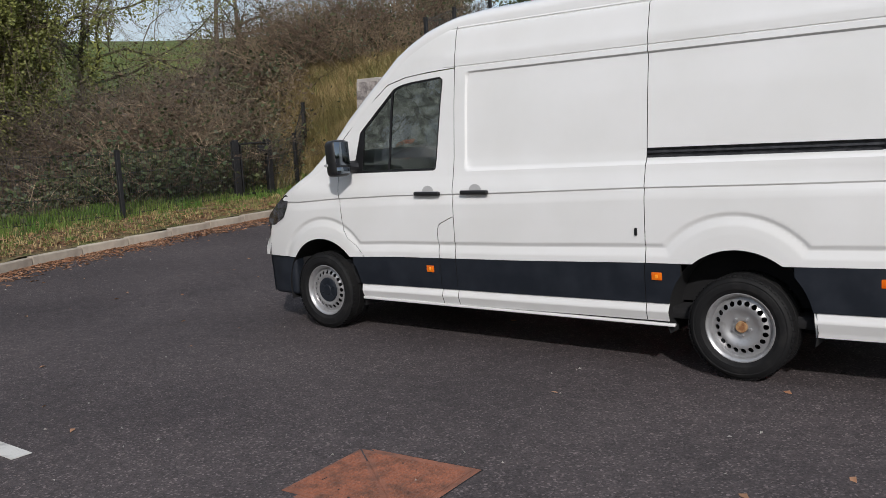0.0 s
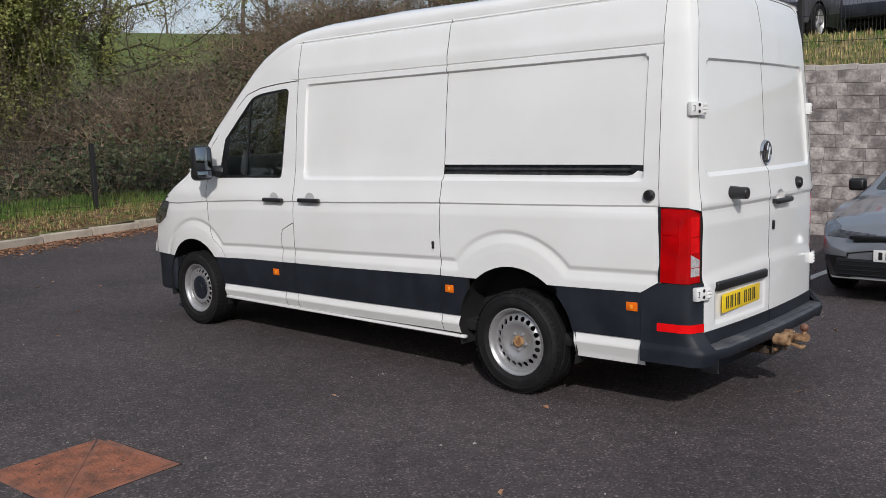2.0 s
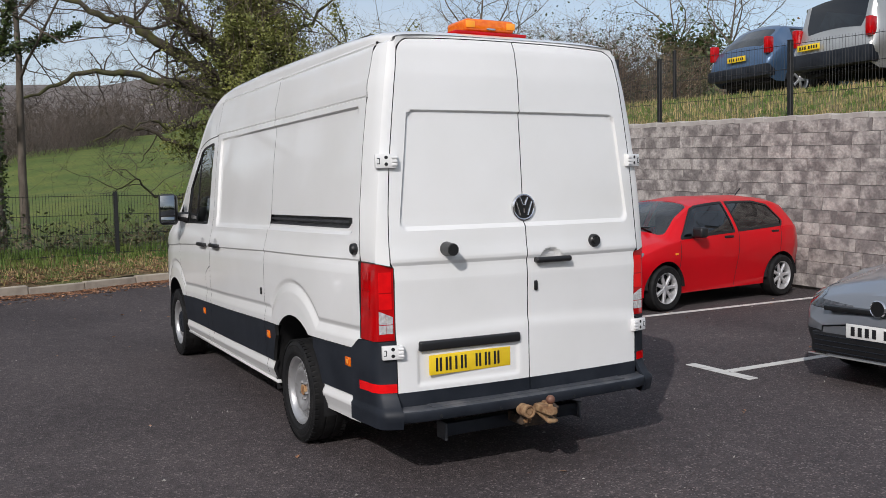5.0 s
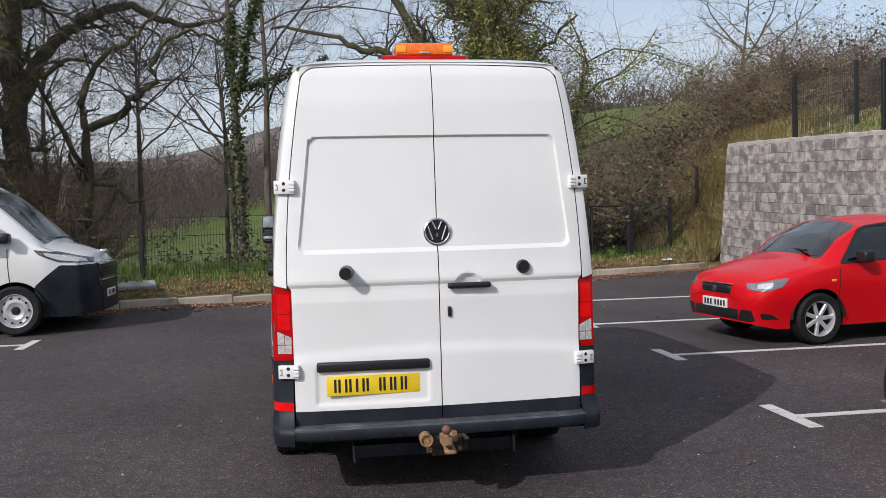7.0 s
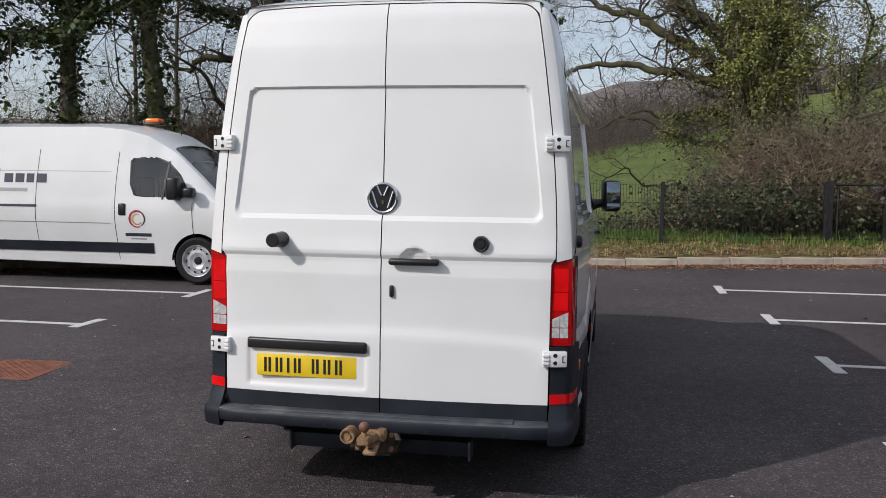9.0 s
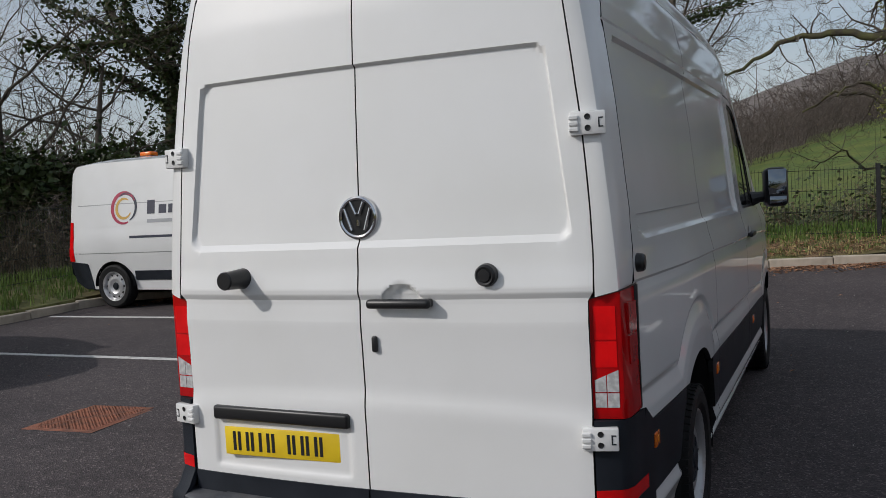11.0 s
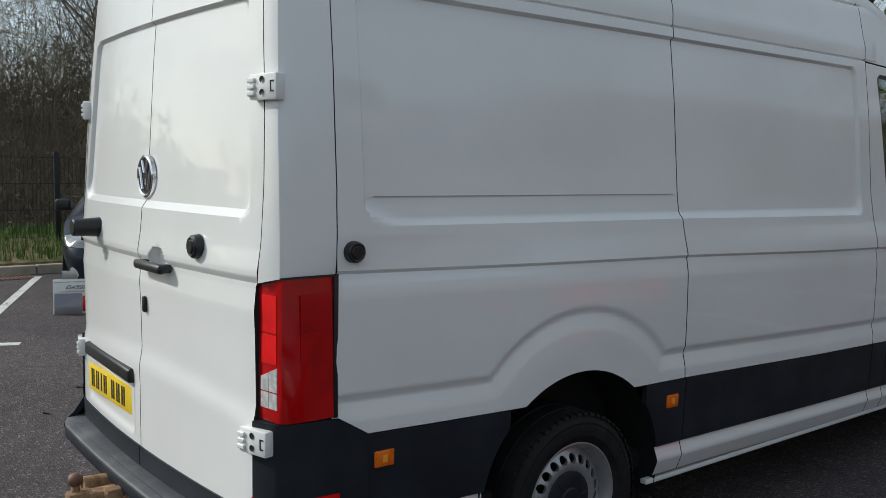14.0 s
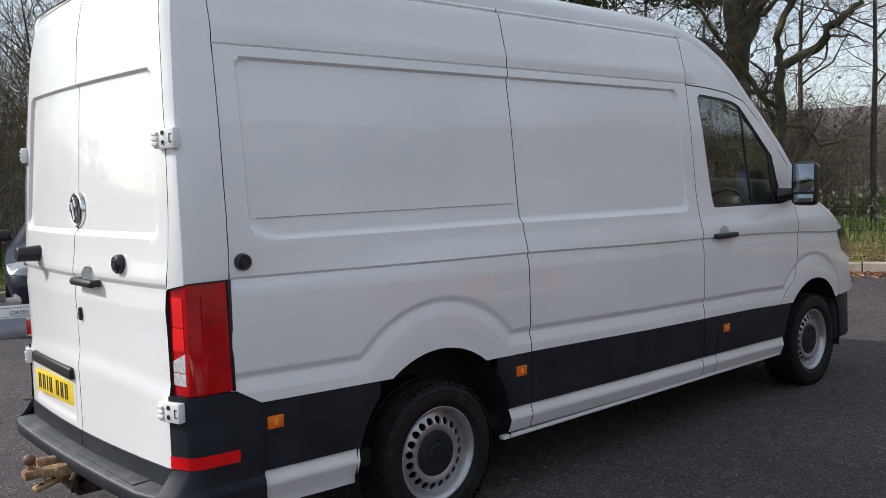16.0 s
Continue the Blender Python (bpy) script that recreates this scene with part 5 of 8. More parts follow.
# wheels
def steel_wheel(name, cap, rusty=False):
    """A steel wheel with its outer face towards +x, centred on the hub."""
    w = thing(name, "black tyre on a silver steel wheel", "")
    tp = [(0.215, -0.10), (0.25, -0.115), (0.30, -0.118), (0.335, -0.108), (0.352, -0.085), (0.354, -0.04), (0.348, -0.038), (0.348, -0.030), (0.354, -0.028), (0.355, 0.0), (0.354, 0.028), (0.348, 0.030), (0.348, 0.038), (0.354, 0.04),
          (0.352, 0.085), (0.343, 0.100), (0.335, 0.108), (0.31, 0.117), (0.30, 0.1155), (0.29, 0.1185), (0.25, 0.115), (0.236, 0.106), (0.222, 0.102), (0.214, 0.095)]
    tp = [(r if r < 0.236 else 0.236 + (r - 0.236) * 0.83, x) for r, x in tp]
    v, f = lathe(tp, 64)
    tyre = piece("tyre", v, f, TYRE, w, "black rubber tyre", 30)
    tv, tf = [], []
    for k in range(60):
        a = 2 * math.pi * k / 60
        for sgn in (-1, 1):
            c = Vector((sgn * 0.098, 0.3288 * math.cos(a), 0.3288 * math.sin(a)))
            t = Vector((0, -math.sin(a), math.cos(a))) * 0.011
            o, xx = Vector((0, math.cos(a), math.sin(a))) * 0.006, Vector((0.016, 0, 0))
            b = len(tv)
            tv += [c - t - xx - o, c + t - xx - o, c + t + xx - o, c - t + xx - o, c - t - xx + o * (0.9 if sgn > 0 else 1.2), c + t - xx + o, c + t + xx * 0.8 + o * 0.5, c - t + xx * 0.8 + o * 0.5]
            tf += [(b + 4, b + 5, b + 6, b + 7), (b, b + 1, b + 5, b + 4), (b + 1, b + 2, b + 6, b + 5), (b + 2, b + 3, b + 7, b + 6), (b + 3, b, b + 4, b + 7)]
    tagged(piece("tread", tv, tf, TYRE, tyre), kind="stuff")
    rim = [(0.205, -0.09), (0.19, -0.05), (0.19, 0.04), (0.198, 0.085), (0.206, 0.094), (0.216, 0.102), (0.222, 0.101), (0.217, 0.096), (0.203, 0.083), (0.194, 0.055)]
    v, f = lathe(rim, 64)
    rm = piece("rim", v, f, STEEL, w, "silver painted steel rim")
    rs = [0.06, 0.075, 0.09, 0.105, 0.12, 0.127, 0.134, 0.141, 0.148, 0.155, 0.162, 0.169, 0.176, 0.183, 0.194]
    xs = [0.058, 0.060, 0.066, 0.074, 0.080, 0.081, 0.081, 0.080, 0.077, 0.073, 0.068, 0.063, 0.059, 0.056, 0.054]

    def holes(a, r):
        k = (a / (2 * math.pi) * 20 + 0.5) % 1 - 0.5
        return np.hypot(k * 2 * math.pi / 20 * r, r - 0.153) - 0.0172

    v, f = sheet(np.linspace(0, 2 * math.pi, 161), rs + [0.137, 0.1445, 0.1515, 0.1585, 0.1655], [holes],
                 lambda a, r: np.stack([np.interp(r, rs, xs), r * np.cos(a), r * np.sin(a)], 1),
                 lambda a, r: np.stack([np.interp(r, rs, xs) - 0.012, r * np.cos(a), r * np.sin(a)], 1), False)
    piece("wheel_disc", v, f, STEEL, rm)
    v, f = lathe([(0.0, -0.02), (0.19, -0.02)], 32)
    piece("brake_drum", v, f, SHADE, w)
    if cap:
        v, f = lathe([(0.0, 0.093), (0.040, 0.093), (0.047, 0.087), (0.060, 0.087), (0.092, 0.086), (0.104, 0.082), (0.109, 0.070)], 36)
        hub = piece("hub_cap", v, f, PLASTIC, w, "dark grey plastic hub cap")
        for k in range(6):
            a = 2 * math.pi * k / 6
            part("cap_lobe", moved(box((0.078, 0.052, -0.004), (0.0905, 0.094, 0.004), 0.002, 1), Matrix.Rotation(a, 4, "X")), PLASTIC, hub)
    else:
        v, f = lathe([(0.0, 0.078), (0.034, 0.078), (0.036, 0.072), (0.037, 0.058)], 28)
        piece("hub_centre", v, f, RUST, w, "rusty hub centre")
        v, f = lathe([(0.036, 0.060), (0.064, 0.062)], 28)
        piece("hub_plate", v, f, STEEL, w)
        for k in range(5):
            a = 2 * math.pi * k / 5 + 0.3
            v, f = lathe([(0.0, 0.079), (0.010, 0.079), (0.011, 0.058)], 6)
            piece("wheel_bolt", [(x, y + 0.055 * math.cos(a), z + 0.055 * math.sin(a)) for x, y, z in v], f, STEEL, w)
    return w


_capped, _bare = steel_wheel("wheel", True), steel_wheel("wheel", False)
for _w, _m in ((_capped, pose(-0.862, 4.972, 0.349, 20, 0, 180)), (_bare, pose(-0.858, 1.335, 0.336, 40, 0, 180))):
    _w.matrix_basis = _m
    _w.parent = van
for _m in (pose(0.862, 4.972, 0.349, 55, 0, 0), pose(0.858, 1.335, 0.336, 10, 0, 0)):
    _o = copy_thing(_capped, _m)

# ---- other vehicles ----
REDPAINT = material("red_car_paint", (0.62, 0.003, 0.010), 0.4, col2=(0.56, 0.003, 0.008), scale=1.3, coat=0.4, spec=0.15)
GREYPAINT = material("grey_car_paint", (0.22, 0.235, 0.26), 0.3, 0.5, col2=(0.26, 0.27, 0.29), scale=1.5, coat=1.0)
NAVYPAINT = material("navy_car_paint", (0.009, 0.011, 0.022), 0.4, 0.1, col2=(0.013, 0.016, 0.028), scale=1.5, coat=0.25, spec=0.2)
BLUEPAINT = material("blue_car_paint", (0.06, 0.12, 0.22), 0.35, 0.4, col2=(0.075, 0.14, 0.25), scale=1.5, coat=1.0)
SILVERPAINT = material("silver_car_paint", (0.38, 0.39, 0.38), 0.35, 0.5, col2=(0.44, 0.45, 0.44), scale=1.5, coat=1.0)
DARKPAINT = material("charcoal_car_paint", (0.15, 0.15, 0.18), 0.35, 0.4, col2=(0.18, 0.18, 0.205), scale=1.5, coat=1.0)
ALLOY = material("alloy_wheel", (0.66, 0.66, 0.67), 0.35, 0.6, col2=(0.56, 0.56, 0.57), scale=12)
LAMPGLASS = material("smoky_lamp_glass", (0.20, 0.21, 0.22), 0.15, 0.3, col2=(0.30, 0.31, 0.32), scale=5, coat=1.0)
LINEGREY = material("printed_grey_line", (0.3, 0.3, 0.31), 0.6)
CABIN = material("dark_cabin", (0.04, 0.04, 0.043), 0.9, col2=(0.07, 0.07, 0.073), scale=8)


def alloy_wheel(r, spokes, steel=False):
    """A road wheel facing +y, centred on its hub."""
    w = thing("wheel", "black tyre on a silver wheel", "")
    rr = r * 0.66
    turn = Matrix.Rotation(radians(90), 4, "Z")
    spin = lambda v: [tuple(turn @ Vector(p)) for p in v]  # noqa: E731
    v, f = lathe([(rr, -0.09), (r * 0.9, -0.10), (r * 0.985, -0.08), (r, -0.04), (r, 0.04), (r * 0.985, 0.08), (r * 0.9, 0.10), (rr, 0.088)], 40)
    piece("tyre", spin(v), f, TYRE, w, "black rubber tyre")
    v, f = lathe([(rr * 0.93, -0.05), (rr * 0.93, 0.06), (rr, 0.09), (rr * 1.03, 0.092)], 40)
    piece("rim", spin(v), f, ALLOY, w)
    v, f = lathe([(0.0, 0.0), (rr * 0.93, 0.0)], 24)
    piece("brake", spin(v), f, SHADE, w)
    v, f = lathe([(0.0, 0.078), (r * 0.12, 0.076), (r * 0.17, 0.06), (r * 0.18, 0.03)], 24)
    piece("hub", spin(v), f, PLASTIC if steel else ALLOY, w)
    if steel:
        v, f = lathe([(r * 0.16, 0.055), (rr * 0.42, 0.058), (rr * 0.52, 0.070), (rr * 0.70, 0.066), (rr * 0.80, 0.045), (rr * 0.95, 0.040)], 36)
        piece("wheel_disc", spin(v), f, ALLOY, w, "silver steel disc")
        for k in range(10):
            a = 2 * math.pi * k / 10
            part("disc_hole", moved(box((-0.016, 0.050, rr * 0.70), (0.016, 0.068, rr * 0.82), 0.006, 1), Matrix.Rotation(a, 4, "Y")), SHADE, w)
    for k in range(spokes):
        a = 2 * math.pi * k / spokes
        bm = box((-r * 0.075, 0.035, r * 0.12), (r * 0.075, 0.07, rr * 0.97), 0.008, 1)
        part("spoke", moved(bm, Matrix.Rotation(a, 4, "Y")), ALLOY, w)
    return w


class Shell:
    """A car body lofted along its length: u metres back from the nose, s round the section from sill to roof centre."""

    def __init__(self, at, top, belt, bot, wide, roof, label, name="car"):
        self.tab = [tuple(zip(*t)) for t in (top, belt, bot, wide, roof)]
        self.thing = thing(name, label, "van" if name == "van" else "car", at=at)

    def vals(self, u):
        return [np.interp(u, xs, ys) for xs, ys in self.tab]

    def sec(self, u, s, off=0.0):
        T, B, Bo, W, R = self.vals(u)
        E = np.maximum(T - 0.05 - 0.04 * (R / 0.8), B * 0 + np.minimum(B, T - 0.01))
        B = np.minimum(B, E)
        a, b, c = np.clip(s / 0.5, 0, 1), np.clip((s - 0.5) / 0.25, 0, 1), np.clip((s - 0.75) / 0.25, 0, 1)
        z = Bo + (B - Bo) * a + (E - B) * b + (T - E) * (1 - (1 - c) ** 2.4)
        y = W * (1 - 0.10 * (1 - a) ** 2.2 - 0.012 * np.sin(np.pi * a * 2) - 0.015 * a ** 6)
        y = np.where(s > 0.5, W * 0.985 + (R - W * 0.985) * b ** 1.25, y)
        y = np.where(s > 0.75, R * (1 - c), y)
        return y, z

    def pos(self, side, off=0.0):
        def f(u, s):
            y, z = self.sec(u, s)
            if off:
                e = 1e-3
                y1, z1 = self.sec(u, s + e)
                y0, z0 = self.sec(u, s - e)
                ty, tz = y1 - y0, z1 - z0
                n = np.hypot(ty, tz) + 1e-9
                y, z = y + off * tz / n, z - off * ty / n
            return np.stack([-u, side * y, z], 1)
        return f

    def cap(self, name, u, mt, front):
        """Closes the body at its nose or tail."""
        y, z = self.sec(np.full(26, float(u)), np.linspace(0, 1, 26))
        v = [(-u, a, b) for a, b in zip(y, z)] + [(-u, -a, b) for a, b in zip(y[-2::-1], z[-2::-1])]
        order = tuple(range(len(v)))
        piece(name, v, [order if front else order[::-1]], mt, self.thing, "", 0)

    def patch(self, name, side, keeps, mt, off=0.0, us=None, ss=None, parent=None, label="", rim=0.012):
        us = us if us is not None else self.us
        ss = ss if ss is not None else self.ss
        ks = [(lambda u, s, k=k: k(u, self.sec(u, s)[1], s)) for k in keeps]
        v, f = sheet(us, ss, ks, self.pos(side, off), self.pos(side, off - rim) if rim else None, side > 0)
        return piece(name, v, f, mt, parent or self.thing, label, 35) if f else None


def car(at, L, top, belt, bot, wide, roof, paint, label, hubs, wr, windows, screen, rear_screen, doors, name="car", spokes=5, lamps="", trim=None, plate=None, screen_glass=None, glassm=None, archr=0.05, steel=False, front=True):
    c = Shell(at, top, belt, bot, wide, roof, label, name)
    c.us = steps(0, L, 0.06) + steps(screen[0], screen[0] + 1.5, 0.025) + [0.02, L - 0.02]
    c.ss = steps(0, 1, 0.04) + steps(0.5, 0.75, 0.0125) + [0.51, 0.74, 0.76, 0.02]
    wz = wr
    arches = [(lambda u, z, s, h=h: np.where(s < 0.5, np.hypot(u - h, z - wz) - wr - archr, 1.0)) for h in hubs]
    ws0, ws1 = screen
    rs0, rs1 = rear_screen
    scr = lambda u, z, s, a=ws0, b=ws1: np.minimum(np.minimum(u - a, b - u), (s - 0.77) * 2)  # noqa: E731
    rscr = lambda u, z, s, a=rs0, b=rs1: np.minimum(np.minimum(u - a, b - u), (s - 0.78) * 2)  # noqa: E731
    polys = [(lambda u, z, s, p=p: np.where((s > 0.5) & (s < 0.76), inpoly(u, z, p), -0.05)) for p in windows]
    for side in (-1, 1):
        body = c.patch("body", side, arches + [lambda u, z, s: -scr(u, z, s), lambda u, z, s: -rscr(u, z, s)] + [(lambda u, z, s, k=k: -k(u, z, s)) for k in polys], paint)
        for k in polys:
            c.patch("side_window", side, [k], glassm or DARKGLASS, -0.004, steps(0, L, 0.04), steps(0.48, 0.78, 0.02), None, "", 0)
            c.patch("window_frame", side, [lambda u, z, s, k=k: 0.014 - np.abs(k(u, z, s))], BLACK, 0.003, steps(0, L, 0.02), steps(0.48, 0.78, 0.01), None, "", 0)
        c.patch("windscreen", side, [scr], screen_glass or DARKGLASS, -0.003, steps(ws0 - 0.05, ws1 + 0.05, 0.04), steps(0.75, 1, 0.025), None, "", 0)
        c.patch("rear_window", side, [rscr], DARKGLASS, -0.003, steps(rs0 - 0.05, rs1 + 0.05, 0.04), steps(0.75, 1, 0.025), None, "", 0)
        for d, lo, hi in doors:
            c.patch("door_gap", side, [lambda u, z, s, d=d: 0.005 - np.abs(u - d - 0.03 * np.sin((z - 0.3) * 2)), lambda u, z, s, lo=lo: z - lo, lambda u, z, s, hi=hi: hi - z], INK, 0.0015, steps(d - 0.1, d + 0.1, 0.004), steps(0.02, 0.8, 0.02), None, "", 0)
        for h in hubs:
            v, f = [], []
            y0 = float(np.interp(h, *c.tab[3])) - 0.02
            for k in range(17):
                a = math.pi * k / 16
                v += [(-h + (wr + archr) * math.cos(a), side * y0, wz + (wr + archr) * math.sin(a)), (-h + (wr + archr) * math.cos(a), side * (y0 - 0.28), wz + (wr + archr) * math.sin(a))]
            f = [(2 * k, 2 * k + 2, 2 * k + 3, 2 * k + 1) for k in range(16)]
            f.append(tuple(2 * k + 1 for k in range(17)))
            piece("wheel_arch_liner", v, f, SHADE, c.thing)
    c.cap("nose_panel", 0, paint, True)
    c.cap("tail_panel", L, paint, False)
    w = alloy_wheel(wr, spokes, steel)
    first = True
    for h in hubs:
        for side in (1, -1):
            y0 = float(np.interp(h, *c.tab[3])) - 0.105
            m = pose(-h, side * y0, wz, 0, 17 * side, 0 if side > 0 else 180)
            if first:
                w.parent, w.matrix_basis, first = c.thing, m, False
            else:
                copy_thing(w, m)
    lo = float(np.interp(L * 0.5, *c.tab[2]))
    part("underbody", box((-L + 0.35, -c.tab[3][1][len(c.tab[3][1]) // 2] * 0.85, lo), (-0.35, c.tab[3][1][len(c.tab[3][1]) // 2] * 0.85, lo + 0.08), 0.01), SHADE, c.thing)
    bz = float(np.interp(L * 0.5, *c.tab[1]))
    part("cabin_floor", box((-rs1 + 0.35, -0.62, lo + 0.1), (-ws0 - 0.25, 0.62, bz - 0.05), 0.05), CABIN, c.thing)
    for side in (-0.36, 0.36):
        part("seat", box((-(ws1 + 0.75), side - 0.22, bz - 0.2), (-(ws1 + 0.60), side + 0.22, bz + 0.30), 0.06), CABIN, c.thing)
    if front:
        mu = ws0 + 0.42
        mz = float(np.interp(mu, *c.tab[1])) + 0.07
        my = float(np.interp(mu, *c.tab[3]))
        for side in (-1, 1):
            mir = part("door_mirror", box((-mu - 0.06, side * (my + 0.08) - 0.085, mz - 0.05), (-mu + 0.08, side * (my + 0.08) + 0.085, mz + 0.085), 0.035, 3), BLACK, c.thing)
            part("mirror_foot", box((-mu - 0.03, side * (my - 0.02) - 0.04, mz - 0.05), (-mu + 0.03, side * (my - 0.02) + 0.04, mz - 0.01), 0.01), BLACK, mir)
    return c


def bars(parent, x, y, z, w, h, facing, groups, mt=INK):
    """Plain bars standing in for characters on a plate. facing: 1 along +x, -1 along -x."""
    n = sum(groups) + (len(groups) - 1) * 0.6
    step, at = w / n, -w / 2
    for g in groups:
        for _ in range(g):
            y0 = y + facing * (at + step * 0.2)
            y1 = y + facing * (at + step * 0.75)
            part("plate_bar", box((x - 0.002, min(y0, y1), z - h / 2), (x + 0.002, max(y0, y1), z + h / 2)), mt, parent)
            at += step
        at += 0.6 * step


def ground_at(x, y):
    return float(asphalt_z(np.array(float(x)), np.array(float(y))))


# red hatchback
ib_at = pose(4.00, 5.00, ground_at(4.9, 4.5), 0, 0, 186)
ib = car(ib_at, 3.84,
         [(0, 0.56), (0.015, 0.66), (0.05, 0.725), (0.16, 0.81), (0.55, 0.925), (0.88, 0.985), (1.18, 1.225), (1.50, 1.375), (1.98, 1.425), (2.88, 1.425), (3.32, 1.39), (3.50, 1.33), (3.64, 1.15), (3.75, 0.98), (3.81, 0.8), (3.84, 0.55)],
         [(0, 0.50), (0.20, 0.68), (0.8, 0.84), (1.38, 0.89), (2.38, 0.93), (3.28, 0.98), (3.63, 0.95), (3.84, 0.6)],
         [(0, 0.26), (0.3, 0.19), (1.48, 0.20), (2.88, 0.20), (3.58, 0.24), (3.84, 0.34)],
         [(0, 0.50), (0.03, 0.65), (0.09, 0.74), (0.24, 0.80), (0.5, 0.835), (0.83, 0.845), (3.18, 0.845), (3.48, 0.80), (3.73, 0.68), (3.84, 0.5)],
         [(0, 0.46), (0.09, 0.64), (0.24, 0.70), (0.68, 0.74), (0.93, 0.72), (1.20, 0.65), (1.56, 0.585), (2.78, 0.575), (3.38, 0.54), (3.68, 0.56), (3.84, 0.45)],
         REDPAINT, "bright red five-door hatchback parked in a bay", (0.79, 3.15), 0.29,
         [[(1.08, 0.90), (1.46, 1.255), (1.62, 1.305), (2.12, 1.335), (2.12, 0.95)], [(2.21, 0.955), (2.21, 1.337), (2.78, 1.33), (3.08, 1.275), (3.18, 1.06), (3.12, 0.995)]],
         (0.90, 1.50), (3.46, 3.71), ((1.02, 0.28, 0.87), (2.17, 0.22, 1.345), (3.08, 0.55, 1.0)), screen_glass=WINDSCREEN, glassm=DARKGLASS, spokes=7)
for _s in (-1, 1):
    ib.patch("headlamp", _s, [lambda u, z, s: inpoly(u, z, [(0.045, 0.635), (0.12, 0.612), (0.32, 0.66), (0.42, 0.755), (0.28, 0.74), (0.07, 0.69)])], LAMPGLASS, 0.006, steps(0.05, 0.8, 0.025), steps(0.2, 0.9, 0.015), None, "clear headlamp with grey surround", 0.02)
    ib.patch("fog_recess", _s, [lambda u, z, s: inpoly(u, z, [(0.14, 0.30), (0.10, 0.375), (0.22, 0.36), (0.33, 0.30)])], BLACK, 0.003, steps(0.0, 0.5, 0.02), steps(0, 0.5, 0.015), None, "", 0)
    part("door_handle", box((-2.08, _s * 0.838 - 0.014, 0.872), (-1.90, _s * 0.838 + 0.014, 0.902), 0.008), BLACK, ib.thing)
    part("door_handle", box((-3.06, _s * 0.832 - 0.014, 0.905), (-2.90, _s * 0.832 + 0.014, 0.935), 0.008), BLACK, ib.thing)
    part("side_repeater", box((-0.99, _s * 0.844 - 0.008, 0.70), (-0.93, _s * 0.844 + 0.008, 0.725), 0.004), AMBERCORE, ib.thing)
_g = part("grille", box((-0.12, -0.30, 0.555), (0.012, 0.30, 0.665), 0.03, 3), BLACK, ib.thing, "black mesh grille with thin chrome rim")
part("grille_rim", box((-0.08, -0.31, 0.668), (0.006, 0.31, 0.680), 0.004), CHROME, _g)
part("badge", box((0.008, -0.04, 0.585), (0.018, 0.04, 0.645), 0.008), CHROME, _g)
part("lower_intake", box((-0.10, -0.46, 0.275), (0.006, 0.46, 0.405), 0.015, 2), BLACK, ib.thing)
for _s in (-1, 1):
    ib.patch("intake_end", _s, [lambda u, z, s: inpoly(u, z, [(-0.05, 0.275), (-0.05, 0.405), (0.035, 0.405), (0.075, 0.30), (0.06, 0.275)])], BLACK, 0.004, steps(0.0, 0.2, 0.01), steps(0, 0.6, 0.012), None, "", 0)
    ib.patch("lamp_reflector", _s, [lambda u, z, s: inpoly(u, z, [(0.09, 0.64), (0.20, 0.645), (0.24, 0.71), (0.12, 0.69)])], CLEARLENS, 0.009, steps(0.05, 0.4, 0.015), steps(0.2, 0.9, 0.01), None, "bright headlamp reflector", 0)
_p = part("number_plate", box((0.008, -0.26, 0.395), (0.020, 0.26, 0.505), 0.004), WHITEPLATE, ib.thing, "white number plate with dark bars")
bars(_p, 0.021, 0, 0.45, 0.46, 0.066, -1, (4, 3))
part("bonnet_gap", box((-0.17, -0.45, 0.688), (-0.162, 0.45, 0.695)), INK, ib.thing)
part("wiper", moved(box((-0.35, -0.012, 0), (0.35, 0.012, 0.02), 0.004), pose(-0.98, 0.1, 1.03, 0, 0, 78)), BLACK, ib.thing)
part("aerial", moved(box((-0.006, -0.006, 0), (0.006, 0.006, 0.18)), pose(-3.18, 0, 1.40, 0, -50, 0)), BLACK, ib.thing)

# grey hatchback
go_at = pose(3.16, 0.11, ground_at(4.5, 0.4), 0, 0, 180)
go = car(go_at, 4.28,
         [(0, 0.52), (0.03, 0.62), (0.12, 0.74), (0.4, 0.83), (1.0, 0.93), (1.4, 1.0), (1.8, 1.26), (2.15, 1.43), (2.6, 1.47), (3.3, 1.45), (3.8, 1.34), (4.1, 1.06), (4.22, 0.9), (4.28, 0.6)],
         [(0, 0.48), (0.3, 0.68), (1.0, 0.84), (1.7, 0.90), (2.7, 0.93), (3.7, 0.96), (4.28, 0.65)],
         [(0, 0.24), (0.4, 0.17), (2, 0.18), (4.0, 0.22), (4.28, 0.34)],
         [(0, 0.50), (0.05, 0.66), (0.15, 0.76), (0.4, 0.84), (0.8, 0.88), (1.2, 0.895), (3.5, 0.895), (4.0, 0.82), (4.28, 0.6)],
         [(0, 0.45), (0.15, 0.66), (0.4, 0.74), (1.1, 0.78), (1.5, 0.74), (1.8, 0.66), (2.2, 0.60), (3.3, 0.59), (3.9, 0.57), (4.28, 0.5)],
         GREYPAINT, "metallic grey hatchback parked nose out in a bay", (0.87, 3.50), 0.315,
         [[(1.62, 0.92), (2.10, 1.30), (2.5, 1.365), (2.55, 0.96)], [(2.63, 0.96), (2.60, 1.365), (3.2, 1.35), (3.5, 1.05)]],
         (1.42, 2.15), (3.72, 4.08), ((1.35, 0.25, 0.88), (2.58, 0.2, 1.38), (3.5, 0.5, 1.0)), spokes=10)
